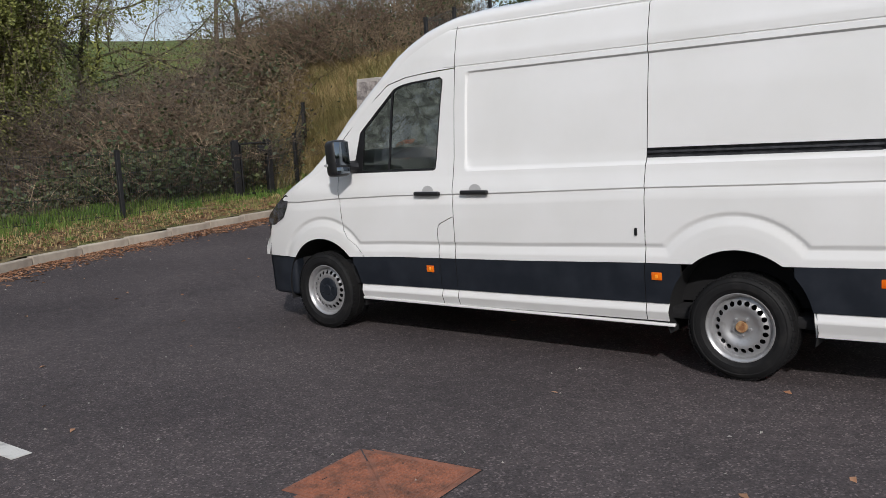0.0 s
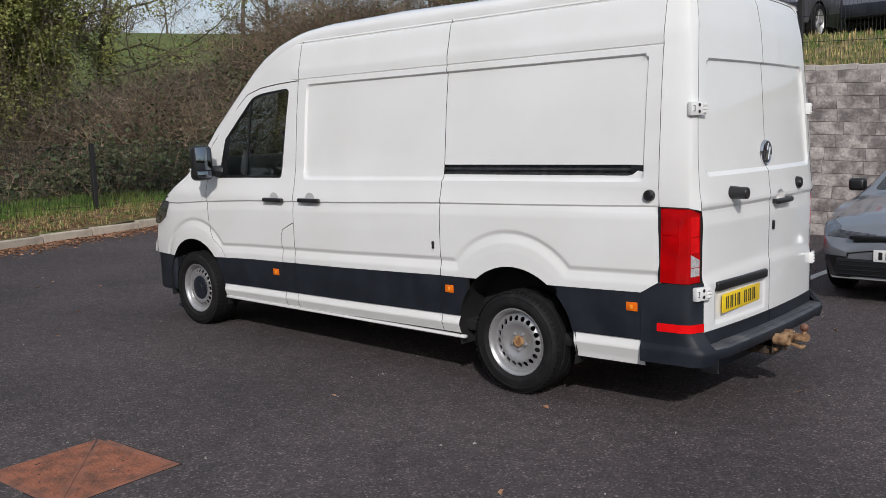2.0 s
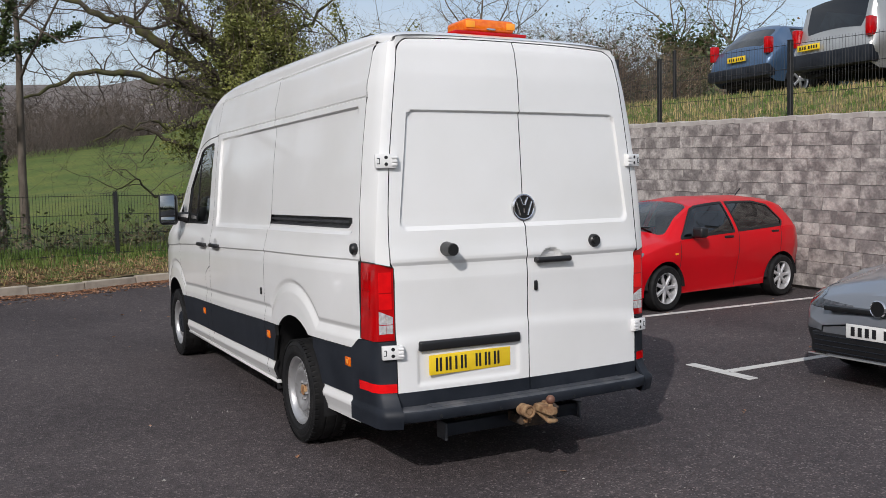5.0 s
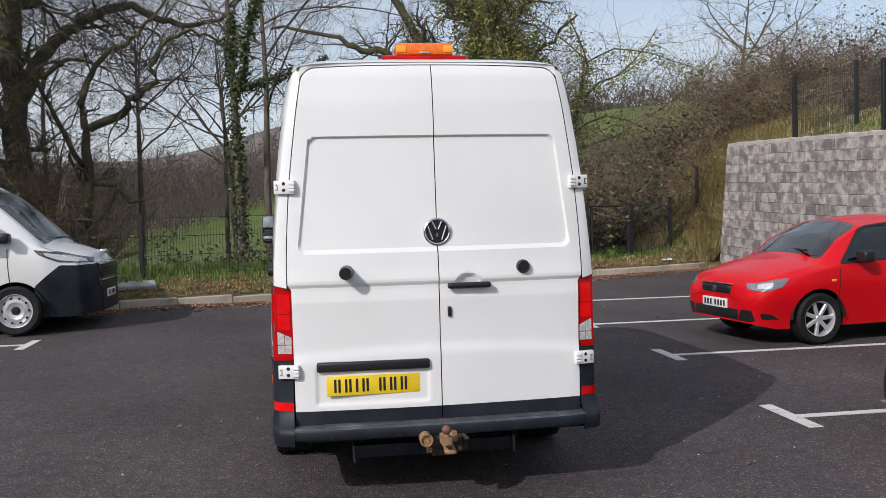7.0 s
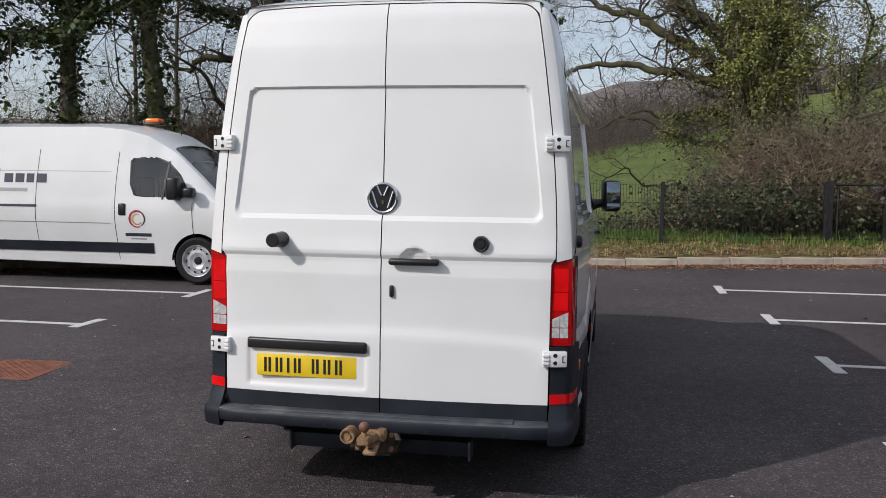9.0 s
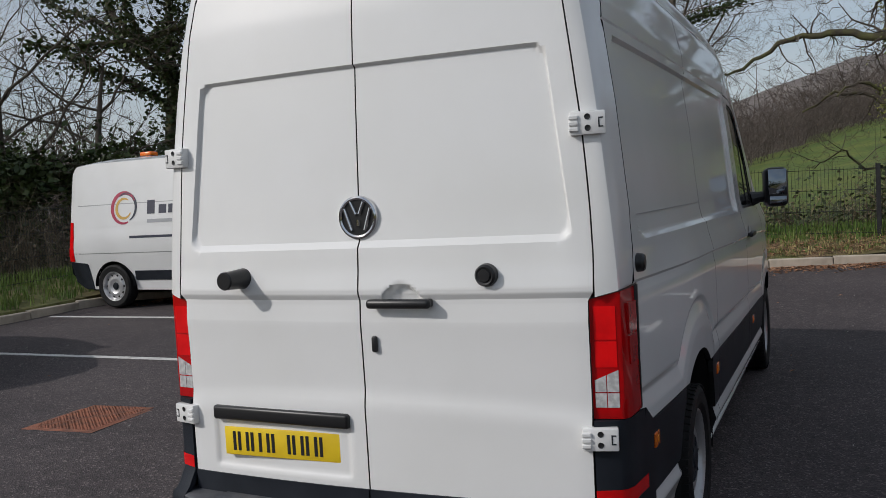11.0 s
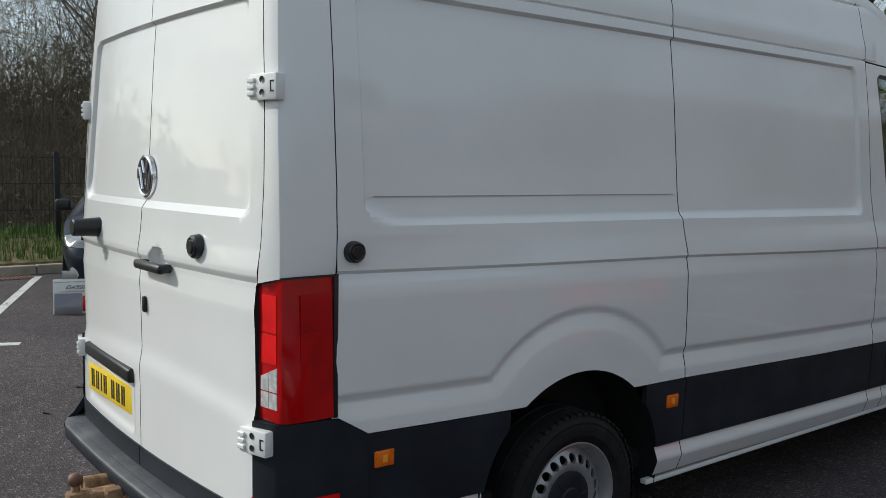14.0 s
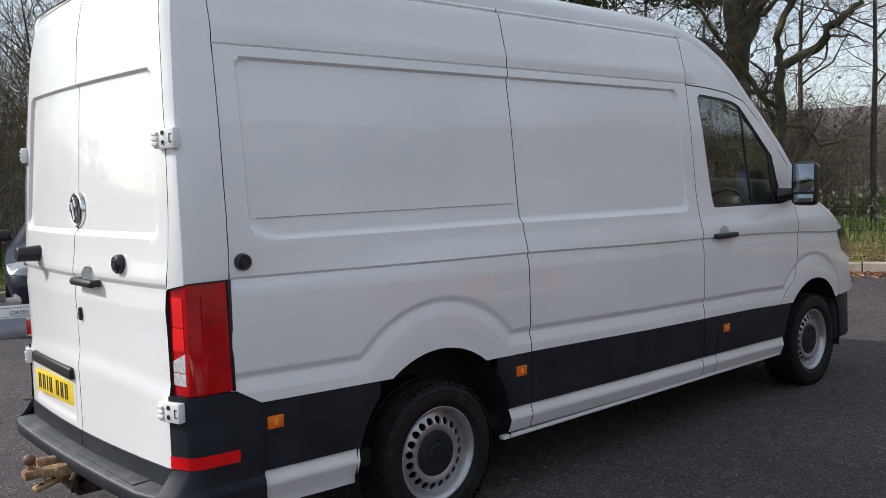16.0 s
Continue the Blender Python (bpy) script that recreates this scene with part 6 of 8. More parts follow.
for _s in (-1, 1):
    go.patch("headlamp", _s, [lambda u, z, s: inpoly(u, z, [(0.03, 0.635), (0.06, 0.60), (0.30, 0.625), (0.55, 0.735), (0.50, 0.765), (0.20, 0.70)])], HEADLAMP, 0.005, steps(0.0, 0.7, 0.02), steps(0.2, 0.9, 0.012), None, "slim dark headlamp", 0.02)
    go.patch("intake_side", _s, [lambda u, z, s: inpoly(u, z, [(0.0, 0.24), (0.0, 0.44), (0.10, 0.44), (0.30, 0.27), (0.2, 0.235)])], BLACK, 0.004, steps(0.0, 0.4, 0.02), steps(0, 0.5, 0.015), None, "", 0)
part("lower_grille", box((-0.12, -0.60, 0.25), (0.012, 0.60, 0.43), 0.03, 2), BLACK, go.thing)
for _k in range(4):
    part("grille_bar", box((-0.10, -0.56, 0.275 + _k * 0.04), (0.018, 0.56, 0.283 + _k * 0.04), 0.003), PLASTIC, go.thing)
part("chrome_line", box((-0.10, -0.62, 0.236), (0.012, 0.62, 0.246), 0.004), SILVERPAINT, go.thing)
part("upper_grille", box((-0.10, -0.48, 0.600), (0.006, 0.48, 0.640), 0.01), BLACK, go.thing)
_v, _f = lathe([(0.0, 0.012), (0.055, 0.012), (0.066, 0.0)], 28)
_bd = piece("badge", [(0.002 + x, y, 0.655 + z) for x, y, z in _v], _f, BLACK, go.thing)
_v, _f = lathe([(0.054, 0.008), (0.060, 0.018), (0.067, 0.008), (0.067, 0.0)], 28)
piece("badge_ring", [(0.002 + x, y, 0.655 + z) for x, y, z in _v], _f, CHROME, _bd)
_p = part("number_plate", box((0.014, -0.26, 0.41), (0.026, 0.26, 0.52), 0.004), WHITEPLATE, go.thing, "white number plate with dark bars")
bars(_p, 0.027, 0, 0.465, 0.46, 0.07, -1, (3, 4))

# navy saloon parked across a slanted bay, with a price board before it
mi_at = pose(-5.85, 2.18, ground_at(-6.5, 2), 0, 0, -21)
mi = car(mi_at, 4.45,
         [(0, 0.50), (0.03, 0.64), (0.12, 0.75), (0.4, 0.83), (1.0, 0.91), (1.25, 0.95), (1.7, 1.24), (2.05, 1.39), (2.5, 1.43), (3.3, 1.40), (3.75, 1.22), (4.0, 1.04), (4.3, 1.0), (4.42, 0.85), (4.45, 0.6)],
         [(0, 0.48), (0.3, 0.70), (1.0, 0.84), (1.7, 0.89), (2.7, 0.92), (3.7, 0.95), (4.45, 0.65)],
         [(0, 0.24), (0.4, 0.18), (2, 0.19), (4.1, 0.24), (4.45, 0.36)],
         [(0, 0.52), (0.05, 0.66), (0.15, 0.75), (0.4, 0.82), (0.8, 0.85), (1.2, 0.86), (3.7, 0.86), (4.2, 0.8), (4.45, 0.6)],
         [(0, 0.47), (0.15, 0.66), (0.4, 0.72), (1.1, 0.75), (1.35, 0.72), (1.7, 0.64), (2.1, 0.58), (3.3, 0.57), (3.9, 0.60), (4.45, 0.5)],
         NAVYPAINT, "dark navy saloon car with a price board before it", (0.85, 3.42), 0.31,
         [[(1.48, 0.91), (1.98, 1.28), (2.4, 1.34), (2.45, 0.94)], [(2.53, 0.95), (2.5, 1.34), (3.1, 1.31), (3.45, 1.0)]],
         (1.28, 2.04), (3.4, 3.95), ((1.25, 0.25, 0.88), (2.48, 0.2, 1.35), (3.5, 0.5, 1.0)), spokes=6, screen_glass=WINDSCREEN)
for _s in (-1, 1):
    mi.patch("headlamp", _s, [lambda u, z, s: inpoly(u, z, [(0.05, 0.60), (0.09, 0.69), (0.30, 0.745), (0.36, 0.70), (0.24, 0.62)])], LAMPGLASS, 0.006, steps(0.0, 0.6, 0.01), steps(0.2, 0.9, 0.008), None, "large clear headlamp", 0.02)
    mi.patch("fog_lamp", _s, [lambda u, z, s: 0.05 - np.hypot(u - 0.10, z - 0.36)], CLEARLENS, 0.005, steps(0.0, 0.2, 0.01), steps(0, 0.5, 0.01), None, "small round fog lamp", 0)
part("grille", box((-0.10, -0.34, 0.575), (0.012, 0.34, 0.69), 0.02), BLACK, mi.thing)
part("badge", moved(box((0, -0.035, -0.035), (0.012, 0.035, 0.035), 0.01), pose(0.01, 0, 0.645, 45)), CHROME, mi.thing, "plain chrome badge")
part("bumper_intake", box((-0.1, -0.5, 0.27), (0.012, 0.5, 0.40), 0.02), BLACK, mi.thing)
part("wiper", moved(box((-0.35, -0.012, 0), (0.35, 0.012, 0.02), 0.004), pose(-1.30, -0.1, 0.985, 0, 0, 84)), BLACK, mi.thing)
part("wiper", moved(box((-0.30, -0.012, 0), (0.30, 0.012, 0.02), 0.004), pose(-1.32, 0.42, 0.985, 0, 0, 84)), BLACK, mi.thing)
_p = part("number_plate", box((0.012, -0.26, 0.42), (0.024, 0.26, 0.53), 0.004), WHITEPLATE, mi.thing, "white number plate with dark bars")
bars(_p, 0.025, 0, 0.475, 0.44, 0.066, -1, (3, 4))

# price board: white frame card, grey lower panel, red edge
board = thing("price_board", "white price board with grey lower panel on the asphalt", "sign", at=pose(-5.80, 1.43, ground_at(-5.7, 1.3), 0, 0, -18) @ Matrix.Scale(0.88, 4))
part("back_panel", moved(box((-0.008, -0.18, 0.0), (0.008, 0.18, 0.385), 0.004), pose(0, 0, 0, 0, -6, 0)), WHITEPLATE, board, "white board panel")
part("rear_leg", moved(box((-0.008, -0.16, 0.0), (0.008, 0.16, 0.36), 0.004), pose(-0.14, 0, 0, 0, 14, 0)), SILVERPAINT, board)
part("lower_panel", moved(box((-0.008, -0.165, 0.0), (0.008, 0.115, 0.235), 0.004), pose(0.05, 0, 0, 0, -12, 0)), DARKPAINT, board, "dark grey lower panel")
part("red_edge", moved(box((-0.004, 0.125, 0.03), (0.004, 0.165, 0.20), 0.002), pose(0.016, 0, 0, 0, -6, 0)), REDLENS, board)
part("top_tab", box((-0.05, -0.085, 0.36), (-0.035, 0.075, 0.475), 0.004), SILVERPAINT, board)
_bp = part("price_strip", moved(box((-0.003, -0.06, 0.255), (0.003, 0.17, 0.335), 0.001), pose(0.011, 0, 0, 0, -6, 0)), WHITEPLATE, board, "white price card")
part("header_line", moved(box((-0.002, -0.165, 0.352), (0.002, 0.165, 0.358)), pose(0.0105, 0, 0, 0, -6, 0)), LINEGREY, board)
part("header_line", moved(box((-0.002, -0.165, 0.245), (0.002, 0.165, 0.250)), pose(0.0105, 0, 0, 0, -6, 0)), LINEGREY, board)
_tx = bpy.data.curves.new("price_text", "FONT")
_tx.body, _tx.size, _tx.align_x, _tx.align_y, _tx.extrude = "£24,950", 0.06, "CENTER", "CENTER", 0.001
_tx.materials.append(INK)
_to = new("price_text", _tx)
_to.parent = _bp
_to.matrix_basis = pose(0.011, 0, 0, 0, -6, 0) @ pose(0.005, 0.05, 0.295, 90, 0, 90)

# white works van with logo bars
le_at = pose(-3.58, 8.47, ground_at(-6, 8), 0, 0, 0)
le = car(le_at, 5.88,
         [(0, 0.70), (0.05, 0.96), (0.14, 1.06), (0.40, 1.15), (0.60, 1.21), (0.98, 1.58), (1.36, 1.92), (1.80, 2.17), (2.15, 2.26), (2.6, 2.30), (5.3, 2.30), (5.72, 2.27), (5.82, 2.16), (5.86, 1.4), (5.88, 0.6)],
         [(0, 0.55), (0.2, 0.95), (0.6, 1.14), (1.0, 1.20), (5.6, 1.20), (5.88, 0.9)],
         [(0, 0.25), (0.3, 0.22), (5.6, 0.28), (5.88, 0.42)],
         [(0, 0.46), (0.03, 0.62), (0.08, 0.74), (0.2, 0.88), (0.6, 1.0), (1.1, 1.02), (5.5, 1.02), (5.84, 0.97), (5.88, 0.9)],
         [(0, 0.55), (0.2, 0.76), (0.6, 0.86), (1.0, 0.84), (1.6, 0.80), (2.2, 0.84), (5.6, 0.85), (5.88, 0.8)],
         PAINT, "white high-roof works van with logo marks and amber beacons", (0.99, 4.95), 0.33,
         [[(1.06, 1.19), (1.28, 1.53), (1.46, 1.70), (1.56, 1.745), (1.66, 1.765), (1.96, 1.765), (2.01, 1.73), (2.00, 1.40), (1.92, 1.22), (1.80, 1.17), (1.2, 1.16)]],
         (0.64, 1.46), (5.845, 5.86), ((2.20, 0.32, 1.85), (1.02, 0.45, 1.15), (3.45, 0.4, 1.88)), name="van", spokes=0, screen_glass=WINDSCREEN, glassm=GLASS, steel=True)
for _s in (-1, 1):
    le.patch("side_moulding", _s, [lambda u, z, s: np.minimum(z - 0.42, 0.56 - z), lambda u, z, s: np.minimum(u - 1.66, 4.55 - u)], PLASTIC, 0.012, steps(1.6, 4.6, 0.05), steps(0, 0.5, 0.01))
    le.patch("front_bumper", _s, [lambda u, z, s: inpoly(u, z, [(-0.02, 0.2), (-0.02, 0.88), (0.08, 0.90), (0.22, 0.90), (0.42, 0.91), (0.58, 0.78), (0.74, 0.64), (0.78, 0.2)])], PLASTIC, 0.008, steps(0.0, 0.9, 0.03), steps(0, 0.9, 0.012), None, "dark plastic bumper", 0.02)
    le.patch("rear_bumper_end", _s, [lambda u, z, s: inpoly(u, z, [(5.42, 0.2), (5.46, 0.68), (5.9, 0.72), (5.9, 0.2)])], PLASTIC, 0.008, steps(5.3, 5.88, 0.03), steps(0, 0.6, 0.012), None, "", 0.02)
    le.patch("headlamp", _s, [lambda u, z, s: inpoly(u, z, [(0.07, 0.925), (0.10, 0.985), (0.46, 1.085), (0.74, 1.125), (0.66, 1.05), (0.44, 0.955)])], HEADLAMP, 0.008, steps(0.0, 0.8, 0.02), steps(0.2, 0.9, 0.01), None, "dark-edged headlamp", 0.02)
    le.patch("lamp_reflector", _s, [lambda u, z, s: inpoly(u, z, [(0.12, 0.94), (0.14, 0.975), (0.44, 1.055), (0.62, 1.085), (0.58, 1.04), (0.42, 0.975)])], CLEARLENS, 0.012, steps(0.0, 0.8, 0.02), steps(0.2, 0.9, 0.01), None, "bright headlamp reflector", 0)
    le.patch("tail_lamp", _s, [lambda u, z, s: np.minimum(u - 5.74, 5.87 - u), lambda u, z, s: np.minimum(z - 0.72, 1.32 - z)], REDLENS, 0.008, steps(5.7, 5.88, 0.02), steps(0, 0.8, 0.012))
    # thin grey strips put the shade of two pressed creases into colour
    for z0, z1, o in ((1.56, 1.575, 0.002), (0.83, 0.84, 0.002)):
        le.patch("body_crease", _s, [lambda u, z, s: np.minimum(z - z0, z1 - z), lambda u, z, s: np.minimum(u - 2.3, 5.7 - u)], SILVERPAINT, o, steps(2.2, 5.8, 0.06), steps(0.3, 0.76, 0.004), None, "", 0)
le.patch("window_bar", -1, [lambda u, z, s: 0.016 - np.abs(u - 1.50 + 0.10 * (z - 1.2)), lambda u, z, s: np.minimum(z - 1.18, 1.72 - z)], BLACK, 0.004, steps(1.3, 1.7, 0.008), steps(0.48, 0.78, 0.01), None, "", 0)
part("roof_aerial", moved(box((-0.004, -0.004, 0), (0.004, 0.004, 0.26)), pose(-1.72, 0.0, 2.12, 0, 12, 0)), BLACK, le.thing)
part("bonnet_badge", box((-0.10, -0.12, 1.02), (0.0, 0.12, 1.09), 0.03), CHROME, le.thing)
part("bumper_front", box((-0.06, -0.48, 0.24), (0.012, 0.48, 0.70), 0.03, 3), PLASTIC, le.thing, "dark plastic bumper front")
_g = part("grille", box((-0.10, -0.47, 0.68), (0.016, 0.47, 0.89), 0.03), BLACK, le.thing)
for _k in range(3):
    part("grille_bar", box((0.010, -0.42, 0.722 + _k * 0.05), (0.020, 0.42, 0.734 + _k * 0.05), 0.004), PLASTIC, _g)
part("grille_surround", box((-0.06, -0.48, 0.885), (0.022, 0.48, 0.912), 0.010), SILVERPAINT, _g)
part("grille_surround", box((-0.06, -0.48, 0.662), (0.022, 0.48, 0.682), 0.008), SILVERPAINT, _g)
_p = part("number_plate", box((0.012, -0.26, 0.42), (0.026, 0.26, 0.53), 0.004), WHITEPLATE, le.thing, "white number plate with dark bars")
bars(_p, 0.027, 0, 0.475, 0.44, 0.066, -1, (4, 3))
for _x in (-5.0, -2.15):
    part("beacon_base", box((_x - 0.14, -0.10, 2.285), (_x + 0.14, 0.10, 2.32), 0.01), BLACK, le.thing)
    part("beacon_lens", box((_x - 0.12, -0.09, 2.315), (_x + 0.12, 0.09, 2.39), 0.03, 3), AMBER, le.thing, "amber beacon lens")
part("door_handle", box((-2.17, -1.045, 0.95), (-2.06, -1.0, 1.12), 0.02), BLACK, le.thing)
part("wiper", moved(box((-0.35, -0.012, 0), (0.35, 0.012, 0.02), 0.004), pose(-0.68, -0.2, 1.26, 0, 0, 80)), BLACK, le.thing)
for _s in (-1, 1):
    part("door_mirror", box((-1.36, _s * 1.10 - 0.10, 1.18), (-1.20, _s * 1.10 + 0.10, 1.50), 0.04, 3), BLACK, le.thing)
LOGORED, LOGODARK, LOGOGREY, LOGOGOLD = (material(n, c, 0.5, col2=tuple(k * 0.85 for k in c), scale=5) for n, c in (("logo_crimson", (0.45, 0.03, 0.08)), ("logo_navy", (0.03, 0.035, 0.06)), ("logo_grey", (0.38, 0.39, 0.40)), ("logo_gold", (0.65, 0.40, 0.08))))


def side_y(u, z):
    """The near flank of the works van at a height."""
    s = np.linspace(0.02, 0.75, 300)
    y, zz = le.sec(np.full(300, u), s)
    return -float(np.interp(z, zz, y)) - 0.004


def flank_bar(name, u0, u1, z0, z1, mt):
    v = [(-u, side_y(u, z), z) for u, z in ((u0, z0), (u1, z0), (u1, z1), (u0, z1))]
    v += [(x, y + 0.006, z) for x, y, z in v]
    piece(name, v, [(3, 2, 1, 0), (0, 1, 5, 4), (1, 2, 6, 5), (2, 3, 7, 6), (3, 0, 4, 7)], mt, le.thing)


def flank_ring(u, z, r0, r1, a0, a1, mt):
    v, f = [], []
    n = 24
    for k in range(n + 1):
        a = radians(a0 + (a1 - a0) * k / n)
        w = 0.35 + 0.65 * math.sin(math.pi * k / n)
        for r in (r0, r0 + (r1 - r0) * w):
            uu, zz = u - r * math.cos(a), z + r * math.sin(a)
            v.append((-uu, side_y(uu, zz), zz))
    f = [(2 * k, 2 * k + 1, 2 * k + 3, 2 * k + 2) for k in range(n)]
    piece("logo_ring", v, f, mt, le.thing)


for u, z, k in ((4.66, 1.50, 1.0), (1.88, 0.90, 0.5)):
    flank_ring(u, z, 0.21 * k, 0.27 * k, 30, 290, LOGORED)
    flank_ring(u, z, 0.20 * k, 0.25 * k, -60, 120, LOGODARK)
    flank_ring(u, z, 0.13 * k, 0.18 * k, 60, 330, LOGOGOLD)
for u0, u1, z0, z1 in ((4.22, 4.08, 1.40, 1.60), (4.0, 3.86, 1.40, 1.53), (3.82, 3.68, 1.40, 1.53), (3.64, 3.52, 1.40, 1.53), (3.48, 3.32, 1.40, 1.53)):
    flank_bar("logo_bar", u1, u0, z0, z1, LOGODARK)
flank_bar("logo_bar", 3.62, 4.22, 1.27, 1.32, LOGOGREY)
flank_bar("logo_bar", 3.46, 4.56, 1.05, 1.085, LOGODARK)
flank_bar("logo_bar", 1.68, 2.08, 0.655, 0.70, LOGODARK)
flank_bar("logo_bar", 1.76, 2.0, 0.61, 0.63, LOGOGREY)


# cars of the upper car park
def upper_car(x, y, h, wdt, L, paint, label, boxy, plate=YELLOW, turn=0):
    z = float(land_z(x, y))
    at = pose(x - 0 + L * 0 + 0, y, z, 0, 0, turn)
    k = 0.9 if boxy else 0.78
    c = car(at @ Matrix.Translation((L, 0, 0)), L,
            [(0, 0.7), (0.1, 0.95), (1.1, 1.10), (1.4, 1.14), (1.95, h - 0.08), (2.5, h), (L - 0.75, h - 0.03), (L - 0.30, h - 0.10 if boxy else h - 0.35), (L - 0.12, 1.12), (L - 0.03, 0.95), (L, 0.6)],
            [(0, 0.6), (0.4, 0.9), (1.4, 1.02), (L - 0.4, 1.08), (L, 0.75)],
            [(0, 0.35), (0.4, 0.3), (L - 0.3, 0.32), (L, 0.45)],
            [(0, 0.6), (0.2, 0.85), (0.7, wdt), (L - 0.5, wdt), (L - 0.12, wdt * 0.95), (L, wdt * 0.85)],
            [(0, 0.5), (1.3, 0.74), (2.0, wdt * k * 0.86), (L - 0.6, wdt * k * 0.84), (L, wdt * 0.75)],
            paint, label, (0.85, L - 0.95), 0.36,
            [[(1.7, 1.06), (2.1, h - 0.2), (2.55, h - 0.14), (2.6, 1.08)], [(2.7, 1.1), (2.68, h - 0.14), (L - 0.9, h - 0.17), (L - 0.75, 1.15)]],
            (1.42, 1.95), (L - 0.42 if boxy else L - 0.62, L - 0.13), ((2.62, 0.4, h - 0.2), (1.5, 0.4, 1.0)), spokes=5)
    py = 0.45 if boxy else 0.0
    for s in (-1, 1):
        part("tail_lamp", box((-L + 0.0, s * wdt * 0.84 - 0.06, 0.90), (-L + 0.20, s * wdt * 0.84 + 0.06, 1.26), 0.03, 2), DARKRED, c.thing)
    part("rear_bumper", box((-L - 0.06, -wdt * 0.92, 0.42), (-L + 0.25, wdt * 0.92, 0.74 if boxy else 0.68), 0.05, 2), PLASTIC, c.thing)
    p = part("number_plate", box((-L - 0.045, py - 0.26, 0.80), (-L - 0.03, py + 0.26, 0.92), 0.004), plate, c.thing, "yellow number plate with dark bars")
    bars(p, -L - 0.047, py, 0.86, 0.44, 0.06, 1, (4, 3))
    return c


upper_car(12.5, 10.3, 1.66, 0.93, 4.6, BLUEPAINT, "blue estate car parked above the retaining wall", False)
upper_car(12.0, 7.52, 1.86, 0.98, 4.8, SILVERPAINT, "boxy silver off-road car parked above the retaining wall", True)
upper_car(12.2, 5.3, 1.66, 0.93, 4.6, DARKPAINT, "dark grey estate car parked above the retaining wall", False)
upper_car(12.9, 3.1, 1.50, 0.90, 4.4, DARKPAINT, "charcoal car parked above the retaining wall", False)

# ---- retaining wall ----
BLOCKS = material("split_face_block", (0.18, 0.160, 0.154), 0.95, col2=(0.42, 0.385, 0.36), scale=4.5, mix=(0.40, 0.62), bump=0.9, bump_scale=28, obrand=0.15, island=0.12, fine=0.2, detail=3.0, scatter=True)
MORTAR = material("wall_core", (0.24, 0.225, 0.21), 0.95, col2=(0.30, 0.285, 0.27), scale=6, bump=0.5, bump_scale=60)
COPING = material("wall_coping", (0.36, 0.33, 0.31), 0.95, col2=(0.46, 0.43, 0.40), scale=5, bump=0.6, bump_scale=40)
rnd = random.Random(5)


def wall_top(y):
    return 2.37 + 0.04 * y


_wv, _wf = [], []
for y in (-14.0, 12.92):
    for x, z in ((WALL_X - 0.20, -0.3), (WALL_X + 0.55, -0.3), (WALL_X + 0.55, wall_top(y) - 0.02), (WALL_X + 0.05, wall_top(y) - 0.02)):
        _wv.append((x, y, z))
wall = tagged(piece("retaining_wall", _wv, [(0, 1, 2, 3), (7, 6, 5, 4), (0, 4, 5, 1), (1, 5, 6, 2), (2, 6, 7, 3), (3, 7, 4, 0)], MORTAR, None, "", 0),
              "retaining wall of grey split-faced stone blocks", "wall", "", "structure")


def block_mesh(length, height, depth, seed):
    """A split-faced block: flat bed, rough bulging face."""
    q = random.Random(seed)
    n, m = 6, 3
    v = []
    for j in range(m + 1):
        for i in range(n + 1):
            rim = i in (0, n) or j in (0, m)
            v.append((0.0 if rim else -q.uniform(-0.001, 0.007), (i / n - 0.5) * length + (0 if rim else q.uniform(-0.015, 0.015)), (j / m - 0.5) * height + (0 if rim else q.uniform(-0.012, 0.012))))
    f = [(j * (n + 1) + i, (j + 1) * (n + 1) + i, (j + 1) * (n + 1) + i + 1, j * (n + 1) + i + 1) for j in range(m) for i in range(n)]
    b = len(v)
    v += [(depth, -length / 2, -height / 2), (depth, length / 2, -height / 2), (depth, length / 2, height / 2), (depth, -length / 2, height / 2)]
    c = (0, n, m * (n + 1) + n, m * (n + 1))
    f += [(*[k for k in range(0, n + 1)], b + 1, b), (*[m * (n + 1) + k for k in range(n, -1, -1)], b + 3, b + 2), (*[k * (n + 1) for k in range(m, -1, -1)], b, b + 3), (*[k * (n + 1) + n for k in range(0, m + 1)], b + 2, b + 1)]
    return mesh("block", v, f, BLOCKS, 0)


COURSE = 0.188
_bm = {(k, L): block_mesh(L - 0.005, COURSE - 0.006, 0.08, 10 * k + int(L * 100)) for k in range(5) for L in (0.30, 0.44, 0.58)}
_row, _made, _far = 0, 0, ([], [])
z = -0.10
while z < 2.95:
    y = WALL_END - 0.05
    back = 0.086 * (z - 2.55)
    L = 0.30 if _row % 2 else 0.58
    while y > -13.8:
        yc, zc = y - L / 2, z + COURSE / 2 + 0.04 * (y - L / 2)
        if zc + COURSE / 2 < wall_top(yc) - 0.02 and zc > -0.1:
            src = _bm[(rnd.randrange(5), L)]
            off = back + rnd.uniform(-0.002, 0.002)
            if yc > 2.6 and _made < 300:
                o = new("block", src)
                o.parent = wall
                o.location = (WALL_X + off, yc, zc)
                o.rotation_euler.x = math.atan(0.04)
                _made += 1
            else:
                b = len(_far[0])
                _far[0].extend((p.co.x + WALL_X + off, p.co.y + yc, p.co.z + zc + 0.04 * p.co.y) for p in src.vertices)
                _far[1].extend(tuple(b + k for k in f.vertices) for f in src.polygons)
        y -= L
        L = rnd.choice((0.30, 0.44, 0.44, 0.58, 0.58))
    z += COURSE
    _row += 1
tagged(piece("block_courses", _far[0], _far[1], BLOCKS, wall, "", 0), kind="stuff")
y = WALL_END - 0.05
